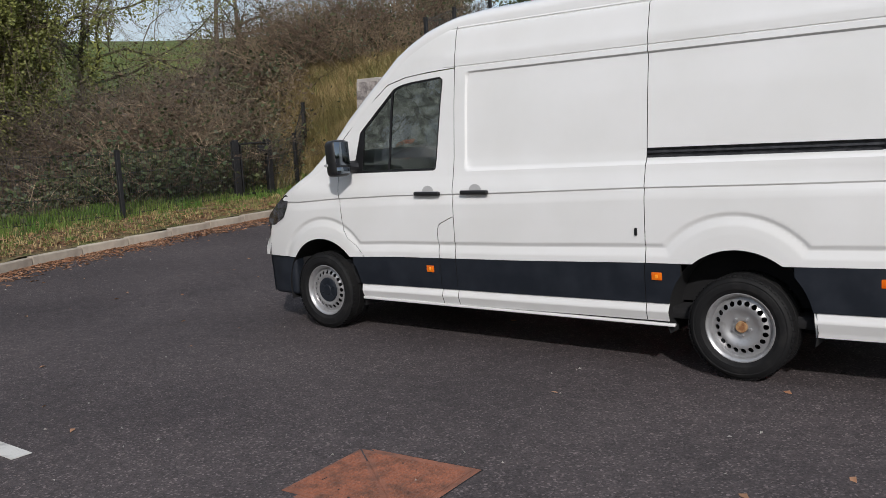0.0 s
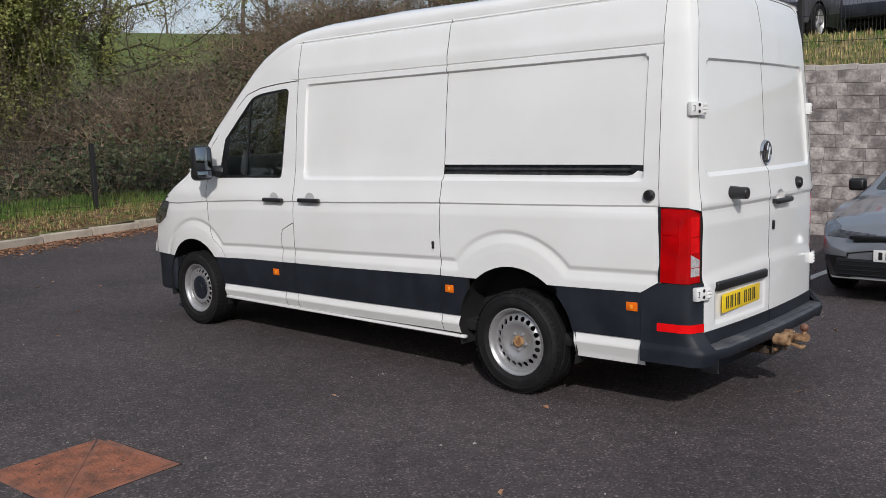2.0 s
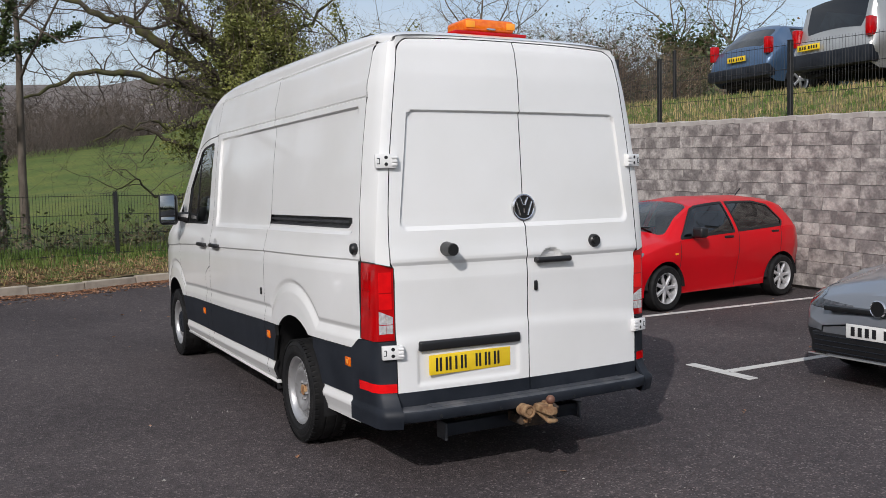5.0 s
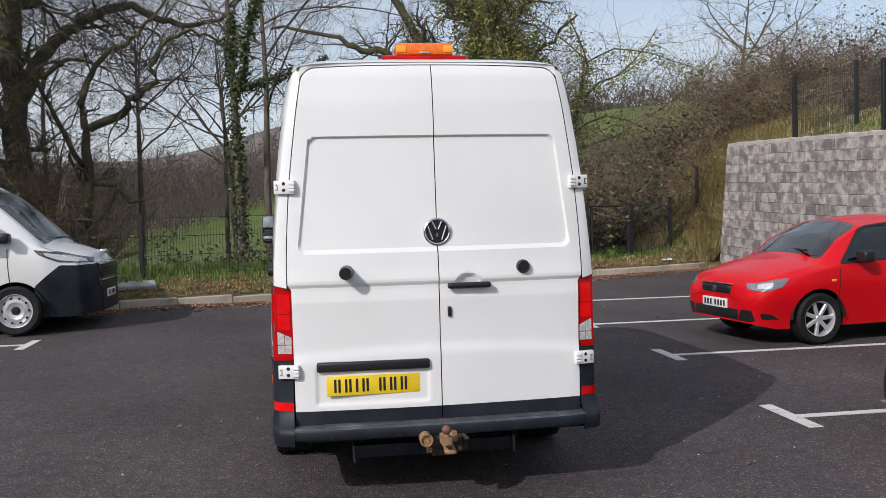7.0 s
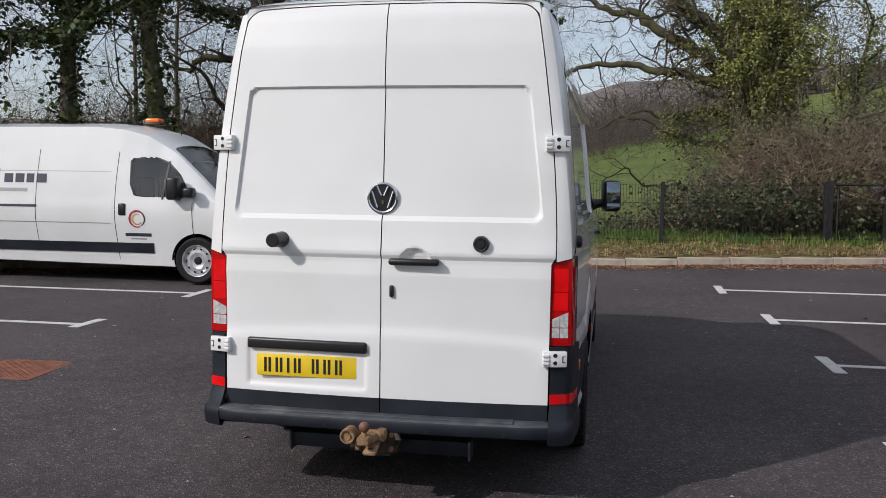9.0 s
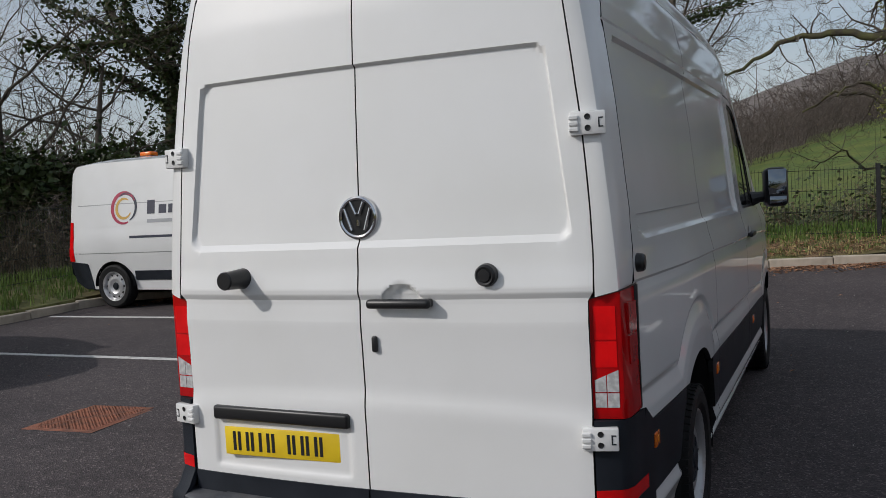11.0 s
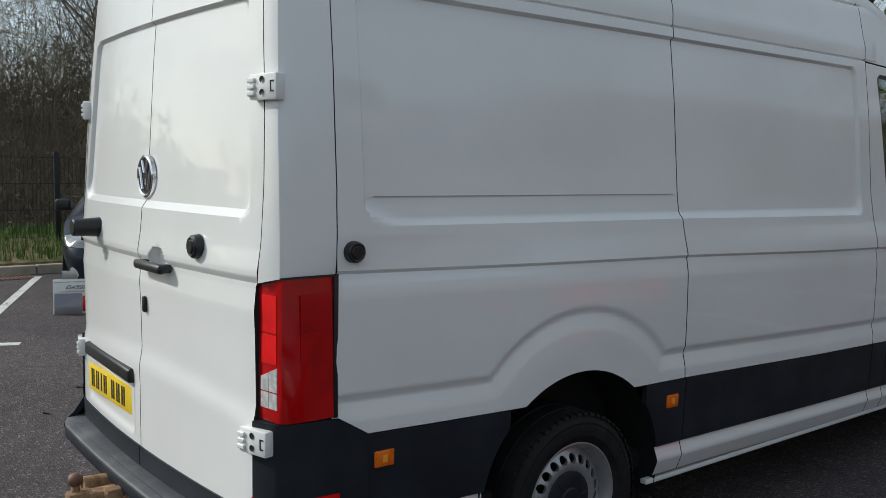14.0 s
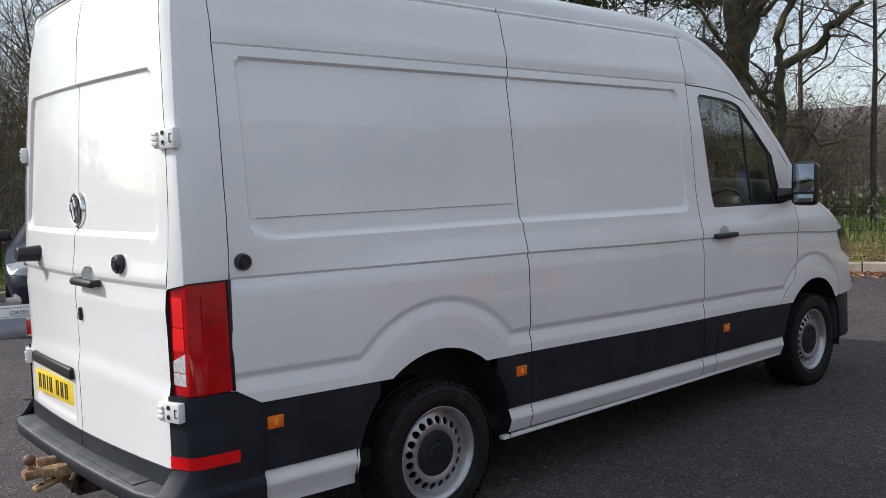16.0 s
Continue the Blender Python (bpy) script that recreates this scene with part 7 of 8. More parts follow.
while y > -13.8:
    o = part("coping_stone", box((WALL_X - 0.015, y - 0.596, -0.04), (WALL_X + 0.36, y, 0.05), 0.012, 1), COPING, wall)
    o.location.z = wall_top(y - 0.3)
    y -= 0.60
# return of the wall at its end
_v, _f = [], []
for _k in range(14):
    for _j in range(3):
        bm = _bm[(rnd.randrange(5), 0.44)]
        zc = -0.02 + COURSE / 2 + _k * COURSE + 0.5 - 0.1
        if zc > wall_top(12.9) - 0.05:
            continue
        b = len(_v)
        _v += [(WALL_X + 0.26 + 0.086 * (zc - 2.55) + _j * 0.44 + p.co.y, WALL_END - 0.05 - p.co.x, zc - 0.1 + p.co.z) for p in bm.vertices]
        _f += [tuple(b + k for k in f.vertices)[::1] for f in bm.polygons]
tagged(piece("end_courses", _v, _f, BLOCKS, wall, "", 0), kind="stuff")

wall.matrix_basis = Matrix.Translation((8.28, 4.5, 0)) @ pose(0, 0, 0, 0, 0, 1.0) @ Matrix.Translation((-8.25, -4.5, 0))

# ---- kerb ----
CONCRETE = material("kerb_concrete", (0.50, 0.435, 0.35), 0.92, col2=(0.36, 0.31, 0.25), scale=5, mix=(0.4, 0.7), bump=0.4, bump_scale=90, obrand=0.12)
_kp = [Vector((-9.25, -20))] + [Vector((x, y)) for x, y in zip(KERB_X, KERB_Y)][:-1]
_dist = [0.0]
for a, b in zip(_kp, _kp[1:]):
    _dist.append(_dist[-1] + (b - a).length)


def along(s):
    x = float(np.interp(s, _dist, [p.x for p in _kp]))
    return Vector((x, float(np.interp(s, _dist, [p.y for p in _kp]))))


kerb = tagged(piece("kerb", [(-9.2, -20, -0.2), (-9.1, -20, -0.2), (-9.1, -19.9, -0.2)], [(0, 1, 2)], CONCRETE, None), "pale concrete kerb stones along the verge", "kerb", "", "structure")
_km = box((-0.452, 0.0, -0.2), (0.452, 0.13, 0.118), 0.014, 2)
_kmesh = bpy.data.meshes.new("kerb_stone")
_km.to_mesh(_kmesh)
_km.free()
_kmesh.materials.append(CONCRETE)
s = 0.46
while s < _dist[-1] - 0.5:
    a, b = along(s - 0.455), along(s + 0.455)
    c, t = (a + b) / 2, (b - a).normalized()
    o = new("kerb_stone", _kmesh)
    o.parent = kerb
    o.matrix_basis = Matrix.Translation((c.x, c.y, float(asphalt_z(np.array(c.x), np.array(c.y))) + rnd.uniform(-0.004, 0.004))) @ pose(0, 0, 0, 0, 0, math.degrees(math.atan2(t.y, t.x)) + rnd.uniform(-0.3, 0.3))
    s += 0.915

# ---- mesh fences ----
FENCE = material("black_fence_steel", (0.010, 0.010, 0.011), 0.5, col2=(0.018, 0.018, 0.018), scale=15)


def fence_run(posts, height, label, mid=(0.14, 0.86), gap=0.055, wire=0.0035):
    """Posts with welded mesh panels between them. posts: (x, y, z of the ground)."""
    fence = thing("mesh_fence", label, "fence")
    for x, y, z in posts:
        p = part("post", box((x - 0.036, y - 0.036, z - 0.15), (x + 0.036, y + 0.036, z + height), 0.006, 1), FENCE, fence)
        part("post_cap", box((x - 0.040, y - 0.040, z + height), (x + 0.040, y + 0.040, z + height + 0.012), 0.004, 1), FENCE, p)
    for k, (a, b) in enumerate(zip(posts, posts[1:])):
        a, b = Vector(a), Vector(b)
        n = int((b.xy - a.xy).length / gap)
        v, f = [], []
        t = (b - a).normalized()
        for i in range(1, n):
            p = a + (b - a) * i / n
            tube([p + Vector((0, 0, 0.03)), p + Vector((0, 0, height - 0.02))], [wire, wire], 3, v, f, False)
        for h in (0.05, 0.06 + (height - 0.1) * 0.33, 0.06 + (height - 0.1) * 0.66, height - 0.06):
            for dd in (-0.006, 0.006):
                nrm = Vector((-t.y, t.x, 0)) * dd
                tube([a + nrm + Vector((0, 0, h)), b + nrm + Vector((0, 0, h))], [wire + 0.001, wire + 0.001], 4, v, f, False)
        tagged(piece("mesh_panel", v, f, FENCE, fence, "", 0), "welded black wire mesh panel")
    return fence


_fx = [(-9.4, 9.6), (-6.6, 10.25), (-3.62, 11.2), (-0.45, 12.55), (2.07, 12.85), (5.1, 13.6)]
fence_run([(x, y, float(land_z(x, y))) for x, y in _fx], 1.12, "black steel mesh fence along the grass verge")
fence_run([(x, y, float(land_z(x, y))) for x, y in ((6.32, 13.92), (7.35, 14.25), (8.3, 14.9))], 1.12, "black steel mesh fence beside the gate")
gate = thing("gate", "black steel mesh pedestrian gate with lock box, closed", "gate")
_ga, _gb = Vector((5.18, 13.62, float(land_z(5.2, 13.6)))), Vector((6.24, 13.90, float(land_z(6.2, 13.9))))
for p in (_ga, _gb):
    part("gate_post", box((p.x - 0.05, p.y - 0.05, p.z - 0.1), (p.x + 0.05, p.y + 0.05, p.z + 1.16), 0.008, 1), FENCE, gate)
_v, _f = [], []
_gz = max(_ga.z, _gb.z)
for i in range(1, 19):
    p = _ga + (_gb - _ga) * i / 19
    tube([Vector((p.x, p.y, _gz + 0.08)), Vector((p.x, p.y, _gz + 1.08))], [0.004, 0.004], 4, _v, _f, False)
piece("gate_mesh", _v, _f, FENCE, gate, "", 0)
for h in (0.06, 1.08):
    v2, f2 = tube([Vector((_ga.x + 0.08, _ga.y, _gz + h)), Vector((_gb.x - 0.05, _gb.y, _gz + h))], [0.025, 0.025], 6)
    piece("gate_rail", v2, f2, FENCE, gate)
v2, f2 = tube([Vector((_ga.x + 0.14, _ga.y + 0.03, _gz + 0.05)), Vector((_ga.x + 0.14, _ga.y + 0.03, _gz + 1.1))], [0.026, 0.026], 6)
piece("gate_stile", v2, f2, FENCE, gate)
part("lock_box", box((_gb.x - 0.30, _gb.y - 0.10, _gz + 0.86), (_gb.x - 0.08, _gb.y - 0.02, _gz + 1.03), 0.01), FENCE, gate)

_ty = [11.45, 8.7, 5.7, 3.15, 0.4, -2.4]
fence_run([(8.78, y, float(land_z(9.0, y)) - 0.02) for y in _ty], 1.28, "black steel mesh fence on top of the retaining wall", wire=0.0026)
fence_run([(8.80, 11.47, float(land_z(9.0, 11.4))), (10.4, 11.9, float(land_z(10.4, 11.9))), (12.6, 12.4, float(land_z(12.6, 12.4)))], 1.28, "black steel mesh fence crossing the grass terrace", wire=0.0026)
_ly = [8.6, 5.6, 2.55, -0.4, -3.4]
fence_run([(-10.45, y, float(land_z(-10.45, y))) for y in _ly], 1.25, "black steel mesh fence in front of a thicket")

# ---- trees ----
BARK = material("grey_bark", (0.085, 0.070, 0.055), 0.95, col2=(0.15, 0.125, 0.10), scale=9, mix=(0.35, 0.65), bump=0.8, bump_scale=30, stretch=(1, 1, 0.3))
MOSSBARK = material("mossy_bark", (0.070, 0.058, 0.044), 0.95, col2=(0.13, 0.13, 0.05), scale=2.5, mix=(0.4, 0.65), bump=0.9, bump_scale=25)
TWIG = material("twig", (0.085, 0.068, 0.055), 0.9, col2=(0.14, 0.112, 0.09), scale=2, island=0.25)
PALETWIG = material("pale_twig", (0.19, 0.16, 0.105), 0.9, col2=(0.12, 0.09, 0.06), scale=1, island=0.3)
IVY = material("ivy_leaf", (0.030, 0.055, 0.014), 0.45, col2=(0.070, 0.095, 0.022), scale=1.2, mix=(0.4, 0.65), island=0.4)
PALEIVY = material("olive_ivy", (0.30, 0.31, 0.085), 0.6, col2=(0.16, 0.18, 0.05), scale=1.0, island=0.35)


def grow(q, out, p, d, length, r, depth, wander, spread, up, kids, leafspots, bias=None, first=0.4):
    """One branch and its children; out[depth] holds verts and faces."""
    n = (7, 7, 6, 4, 3, 2)[depth]
    pts, rad, dirs = [p.copy()], [r], [d]
    for i in range(n):
        d = (d + Vector((q.gauss(0, wander), q.gauss(0, wander), q.gauss(0, wander) + up * (0.35 if depth else 0.05)))).normalized()
        if depth == 1:
            d = (d + Vector((0, 0, -0.05 * d.z))).normalized()
        p = p + d * (length / n)
        pts.append(p.copy())
        rad.append(r * (1 - 0.75 * (i + 1) / n) if depth else r * (1 - 0.82 * ((i + 1) / n) ** 1.5))
        dirs.append(d)
    v, f = out[0] if depth < 2 else out[1]
    tube(pts, rad, (9, 7, 5, 4, 3, 3)[depth], v, f, False)
    if depth <= 2:
        leafspots += [(a, b, depth) for a, b in zip(pts, rad)]
    if depth >= len(kids):
        return
    for k in range(kids[depth]):
        t = q.uniform(first, 1.0) if depth == 0 else q.uniform(0.18, 1.0)
        i = min(int(t * n), n - 1)
        at = pts[i].lerp(pts[i + 1], t * n - i)
        side = dirs[i].orthogonal()
        side.rotate(Matrix.Rotation(q.uniform(0, 2 * math.pi), 3, dirs[i]))
        nd = (dirs[i] * (1 - spread) + side * spread * q.uniform(0.8, 1.5)).normalized()
        if bias and depth == 0:
            nd = (nd + bias).normalized()
        grow(q, out, at, nd, length * q.uniform(0.42, 0.78) * (0.85 if depth else 1), max(rad[i] * (q.uniform(0.34, 0.6) if depth == 0 else q.uniform(0.42, 0.66)), 0.0032), depth + 1, min(wander * 1.25, 0.42) if depth else wander * 5, spread, up, kids, leafspots)


def leaves(q, spots, count, size, reach, hang=0.0):
    """Small folded leaves round the given places."""
    v, f = [], []
    for _ in range(count):
        p, r, _d = q.choice(spots)
        o = Vector((q.gauss(0, 1), q.gauss(0, 1), q.gauss(0, 1))).normalized() * (r + abs(q.gauss(0, reach)))
        c = p + o + Vector((0, 0, -abs(q.gauss(0, hang)) if hang else 0))
        a = Vector((q.gauss(0, 1), q.gauss(0, 1), q.gauss(0, 0.6))).normalized()
        b = a.cross(Vector((q.gauss(0, 1), q.gauss(0, 1), q.gauss(0, 1)))).normalized()
        s = size * q.uniform(0.6, 1.4)
        k = len(v)
        v += [tuple(c - a * s), tuple(c + b * s * 0.7), tuple(c + a * s * 1.1), tuple(c - b * s * 0.7)]
        f += [(k, k + 1, k + 2), (k, k + 2, k + 3)]
    return v, f


def bare_tree(seed, height, radius, label, kids=(7, 5, 5, 5), wander=0.16, spread=0.55, up=0.18, ivy=0, ivy_mat=None, bark=None, lean=(0, 0), ivy_reach=0.16, trunk=0.55, twigmat=None, leaf=0.07, hang=0.0, ivy_limit=99, bias=None, first=0.45, ivy_trunk=3):
    q = random.Random(seed)
    tree = thing("tree", label, "tree")
    out = (([], []), ([], []))
    spots = []
    grow(q, out, Vector((0, 0, -0.3)), Vector((lean[0], lean[1], 1)).normalized(), height * trunk, radius, 0, wander * 0.2, spread, up, kids, spots, bias, first)
    piece("trunk", out[0][0], out[0][1], bark or BARK, tree, "", 60)
    tagged(piece("crown", out[1][0], out[1][1], twigmat or TWIG, tree, "", 0), kind="stuff")
    if ivy:
        picks = [s for s in spots if s[2] <= 1 and s[0].z < ivy_limit]
        dense = []
        for (a, ra, da), (b, rb, db) in zip(picks, picks[1:]):
            if da == db and (b - a).length < height * 0.25:
                dense += [(a.lerp(b, t / 6), ra, da) for t in range(6)]
        wt = [s for s in dense for _ in range(ivy_trunk if s[2] == 0 else 1)]
        v, f = leaves(q, wt, ivy, leaf, ivy_reach, hang)
        tagged(piece("ivy", v, f, ivy_mat or IVY, tree, "dark green ivy leaves", 0), kind="stuff")
    return tree


def plant(tree, x, y, turn=0.0, size=1.0, sink=0.1):
    m = Matrix.Translation((x, y, float(land_z(x, y)) - sink)) @ pose(0, 0, 0, 0, 0, turn) @ Matrix.Scale(size, 4)
    if tree.get("planted"):
        return copy_thing(tree, m)
    tree["planted"] = 1
    tree.matrix_basis = m
    return tree


def limbed_tree(seed, x, y, turn, label, trunk, limbs, ivy=0, ivy_mat=None, bark=None, twigmat=None, density=2.2, vines=0, extra=4, twig=1.0, reach=0.2, kids=(0, 0, 5, 4, 3), mantle=()):
    """A broad old tree with named limbs. trunk and each limb: base radius and bends as (metres to the side, height); the last number of a limb is how far it leans away."""
    q = random.Random(seed)
    tree = thing("tree", label, "tree")
    out, spots = (([], []), ([], [])), []
    top = trunk[1][-1][1]
    for k in range(extra):
        a, h = 2 * math.pi * (k + q.random()) / extra, top * q.uniform(0.72, 1.0)
        n = q.uniform(2.5, 4.5)
        limbs = limbs + [(trunk[0] * 0.45, [(0, h), (0.35 * n * math.cos(a), h + 0.8), (0.7 * n * math.cos(a), h + 1.9), (n * math.cos(a), h + 3.2)], n * math.sin(a))]
    for which, (r0, bends, *lean) in enumerate([trunk] + limbs):
        pts, rad = [], []
        n = (len(bends) - 1) * 4
        for i in range(n + 1):
            t = i / n
            w = t * (len(bends) - 1)
            j = min(int(w), len(bends) - 2)
            b0, b1, b2, b3 = bends[max(j - 1, 0)], bends[j], bends[j + 1], bends[min(j + 2, len(bends) - 1)]
            e = w - j
            u, z = (0.5 * (2 * b1[c] + (b2[c] - b0[c]) * e + (2 * b0[c] - 5 * b1[c] + 4 * b2[c] - b3[c]) * e * e + (3 * b1[c] - b0[c] - 3 * b2[c] + b3[c]) * e ** 3) for c in (0, 1))
            away = (lean[0] if lean else 0.0) * t
            wob = (0.03 if which == 0 else 0.045) * (0 if i == 0 else 1)
            pts.append(Vector((u + q.gauss(0, wob), away + q.gauss(0, wob), z + q.gauss(0, wob))))
            rad.append(r0 * (1 - (0.42 if which == 0 else 0.80) * t) * (1 + 0.5 * max(0, 0.06 - t) / 0.06 * (which == 0)))
        tube(pts, rad, 9 if which == 0 else 7, *out[0], False)
        spots += [(a, b, 0 if which == 0 else 1) for a, b in zip(pts, rad)]
        length = sum((b - a).length for a, b in zip(pts, pts[1:]))
        for _ in range(int(length * density * (0.35 if which == 0 else 1))):
            t = q.uniform(0.45 if which == 0 else 0.12, 1.0)
            i = min(int(t * n), n - 1)
            d = (pts[i + 1] - pts[i]).normalized()
            side = d.orthogonal()
            side.rotate(Matrix.Rotation(q.uniform(0, 2 * math.pi), 3, d))
            grow(q, out, pts[i], (d * 0.5 + side * q.uniform(0.5, 1.1) + Vector((0, 0, 0.12))).normalized(), q.uniform(0.8, 2.0) * twig, max(rad[i] * 0.34, 0.012), 2, 0.3, 0.58, 0.03, kids, spots)
    piece("trunk", *out[0], bark or MOSSBARK, tree, "", 60)
    if ivy:
        near = [p for p in spots if p[2] == 0 or (p[2] == 1 and abs(p[0].x) < 2.2)]
        dense = [(a.lerp(b, k / 8), ra, da) for (a, ra, da), (b, rb, db) in zip(near, near[1:]) if (b - a).length < 1.2 for k in range(8)]
        lv, lf = leaves(q, dense + [p for p in dense if p[2] == 0] * 3, ivy, 0.036, reach, 0.12)
        for cx, cz, rx, rz, count in mantle:
            bunch = []
            for _ in range(60):
                bunch.append((Vector((cx + q.gauss(0, rx), q.gauss(-0.35, 0.55), cz + q.gauss(0, rz))), 0.06, 0))
            bv, bf = leaves(q, bunch, count, 0.042, 0.22, 0.18)
            k = len(lv)
            lv, lf = lv + bv, lf + [tuple(k + i for i in face) for face in bf]
            for p, _r, _d in bunch[:36]:
                tube([Vector((0.1, 0, p.z + 0.3)), p, p + Vector((q.gauss(0, 0.2), -0.1, -q.uniform(0.3, 0.8)))], [0.02, 0.014, 0.004], 3, *out[1], False)
        tagged(piece("ivy", lv, lf, ivy_mat or PALEIVY, tree, "olive green ivy leaves", 0), kind="stuff")
    tagged(piece("crown", *out[1], twigmat or TWIG, tree, "", 0), kind="stuff")
    if vines:
        v, f = [], []
        for _ in range(vines):
            p, r, _d = q.choice([p for p in spots if p[2] == 0 and p[0].z > 1.5])
            a = q.uniform(0, 2 * math.pi)
            c = p + Vector((math.cos(a) + 0.7, math.sin(a) - 0.4, 0)) * (r + q.uniform(0.1, 0.9))
            pts = [p, c + Vector((0, 0, q.uniform(-0.1, 0.3)))]
            for _k in range(3):
                pts.append(pts[-1] + Vector((q.gauss(0, 0.13), q.gauss(0, 0.13), -q.uniform(0.2, 0.55))))
            tube(pts, [0.012, 0.010, 0.008, 0.006, 0.003], 3, v, f, False)
        tagged(piece("vines", v, f, PALETWIG, tree, "pale hanging ivy stems", 0), kind="stuff")
    tree.matrix_basis = Matrix.Translation((x, y, 0)) @ pose(0, 0, 0, 0, 0, turn)
    return tree


# the great ivy-clad oak, and its neighbours behind the fence
limbed_tree(11, 4.67, 22.92, -7, "large bare oak with ivy-covered trunk and mossy limbs",
            (0.46, [(-0.1, -1.2), (0.0, 1.0), (0.15, 2.6), (0.1, 4.2), (0.0, 5.6), (0.1, 7.4), (0.2, 9.0)]),
            [(0.29, [(0.0, 5.3), (-0.7, 6.1), (-1.5, 6.7), (-2.0, 7.3), (-2.7, 8.6), (-3.4, 9.6)], -0.8),
             (0.22, [(-0.2, 4.8), (-1.0, 5.4), (-1.7, 5.9), (-2.4, 6.3), (-2.9, 6.8), (-3.8, 7.0), (-4.6, 7.4), (-6.5, 7.7)], 0.5),
             (0.15, [(-0.2, 4.5), (-1.5, 4.9), (-2.3, 5.0), (-3.3, 5.2), (-4.3, 5.2), (-5.2, 4.7), (-6.0, 4.4)], -0.6),
             (0.10, [(-0.2, 3.8), (-1.1, 3.8), (-1.6, 3.6), (-2.6, 3.8), (-3.1, 3.5)], -1.2),
             (0.11, [(-0.2, 2.8), (-1.1, 3.0), (-1.8, 3.2), (-2.6, 3.6), (-3.3, 3.7), (-4.2, 3.3)], 0.4),
             (0.06, [(-0.2, 2.2), (-1.0, 1.6), (-1.7, 1.6), (-2.7, 1.8), (-3.0, 2.2), (-3.7, 1.7)], -0.9),
             (0.07, [(0.2, 2.2), (0.9, 2.45), (1.5, 2.3), (2.3, 2.4)], -2.6),
             (0.16, [(0.1, 5.9), (0.7, 6.0), (1.4, 6.5), (2.3, 6.9), (3.3, 7.9)], 0.6),
             (0.12, [(0.1, 5.2), (0.9, 5.2), (1.8, 5.0), (2.8, 5.4)], -0.8),
             (0.10, [(0.2, 6.6), (0.5, 7.6), (0.9, 9.0)], -1.0)],
            30000, PALEIVY, MOSSBARK, TWIG, 2.6, 520, 4, reach=0.24, mantle=((0.7, 5.0, 0.55, 0.9, 9000), (1.0, 3.4, 0.6, 0.7, 8000), (0.5, 6.6, 0.5, 0.8, 8000), (0.4, 8.2, 0.5, 0.9, 6000), (0.6, 1.7, 0.55, 0.7, 6000), (1.5, 5.9, 0.45, 0.5, 4000)))
plant(bare_tree(23, 12, 0.15, "bare ivy-clad tree with drooping pale branches", (10, 7, 6, 4), 0.26, 0.62, 0.02, 9000, PALEIVY, MOSSBARK, (0.05, 0.05), 0.26, 0.62, PALETWIG, 0.04, 0.25, ivy_trunk=2), 7.4, 23.6, 40)
limbed_tree(31, -8.3, 19.9, 19, "tall bare oak with mossy spreading dark limbs",
            (0.40, [(0.0, -1.2), (0.0, 1.0), (0.05, 3.0), (0.0, 5.0), (0.05, 7.4), (0.1, 9.5)]),
            [(0.22, [(0.1, 4.8), (0.6, 5.7), (1.1, 6.4), (1.8, 7.0), (2.8, 7.5), (3.8, 7.2), (4.8, 7.1), (5.8, 7.5)], -0.5),
             (0.15, [(-0.1, 4.1), (-0.8, 4.9), (-2.0, 5.0), (-2.4, 4.7), (-3.3, 5.1)], 0.4),
             (0.12, [(-0.1, 3.1), (-0.9, 3.5), (-1.5, 3.8), (-1.9, 4.6), (-2.8, 5.0)], -0.8),
             (0.15, [(-0.1, 6.1), (-0.8, 6.9), (-1.4, 7.4), (-2.4, 8.6)], 0.5),
             (0.10, [(0.1, 5.6), (0.7, 5.5), (1.4, 5.9), (2.4, 5.6)], -1.0)],
            900, PALEIVY, MOSSBARK, None, 2.4, 0, 5, 1.15, 0.1)
limbed_tree(37, -6.05, 17.9, 14, "crooked bare tree with curling branches",
            (0.17, [(0.0, -1.2), (-0.05, 1.2), (0.05, 2.6), (0.0, 4.0)]),
            [(0.10, [(0.0, 3.9), (0.0, 4.8), (0.5, 5.6), (1.2, 6.2), (1.7, 6.7), (2.2, 7.6)], 0.4),
             (0.11, [(0.1, 3.9), (0.9, 4.3), (1.1, 4.7), (1.6, 5.0), (1.65, 5.5), (2.0, 6.1), (2.7, 6.3), (3.4, 6.0)], -0.3),
             (0.06, [(0.0, 2.2), (-0.3, 3.2), (-0.5, 3.9), (-1.2, 4.6)], 0.5),
             (0.06, [(0.0, 2.6), (0.6, 2.5), (1.1, 2.1), (1.7, 2.3)], -0.6)],
            0, None, MOSSBARK, None, 3.0, 0, 1, 1.0)
plant(bare_tree(53, 10, 0.11, "slim bare tree wrapped in ivy", (12, 5, 4, 4), 0.2, 0.5, 0.14, 6500, IVY, None, (0.03, 0), 0.09, 0.86, None, 0.036, 0.05, 6.0), -2.17, 15.6, 0)
ash = bare_tree(47, 10.5, 0.10, "slender bare ash tree with fine twigs", (15, 6, 5, 3, 2), 0.2, 0.5, 0.16, trunk=0.85)
plant(ash, -1.63, 17.0, 30)
for x, y, a, k in ((-5.4, 21.5, 80, 0.9), (-8.8, 24.5, 150, 1.0), (-11.6, 20.6, 220, 0.95), (-3.4, 25.0, 290, 0.85), (-14.0, 22.5, 10, 1.0), (-6.8, 29.0, 190, 1.0)):
    plant(ash, x, y, a, k)
ivy_oak = bare_tree(61, 13, 0.26, "bare oak with thick dark ivy up its trunk", (8, 5, 4, 4, 2), 0.24, 0.52, 0.14, 9000, IVY, MOSSBARK, (0.02, 0.02), 0.26, 0.72, None, 0.07, 0.05)
plant(ivy_oak, -9.3, 15.5, 0)
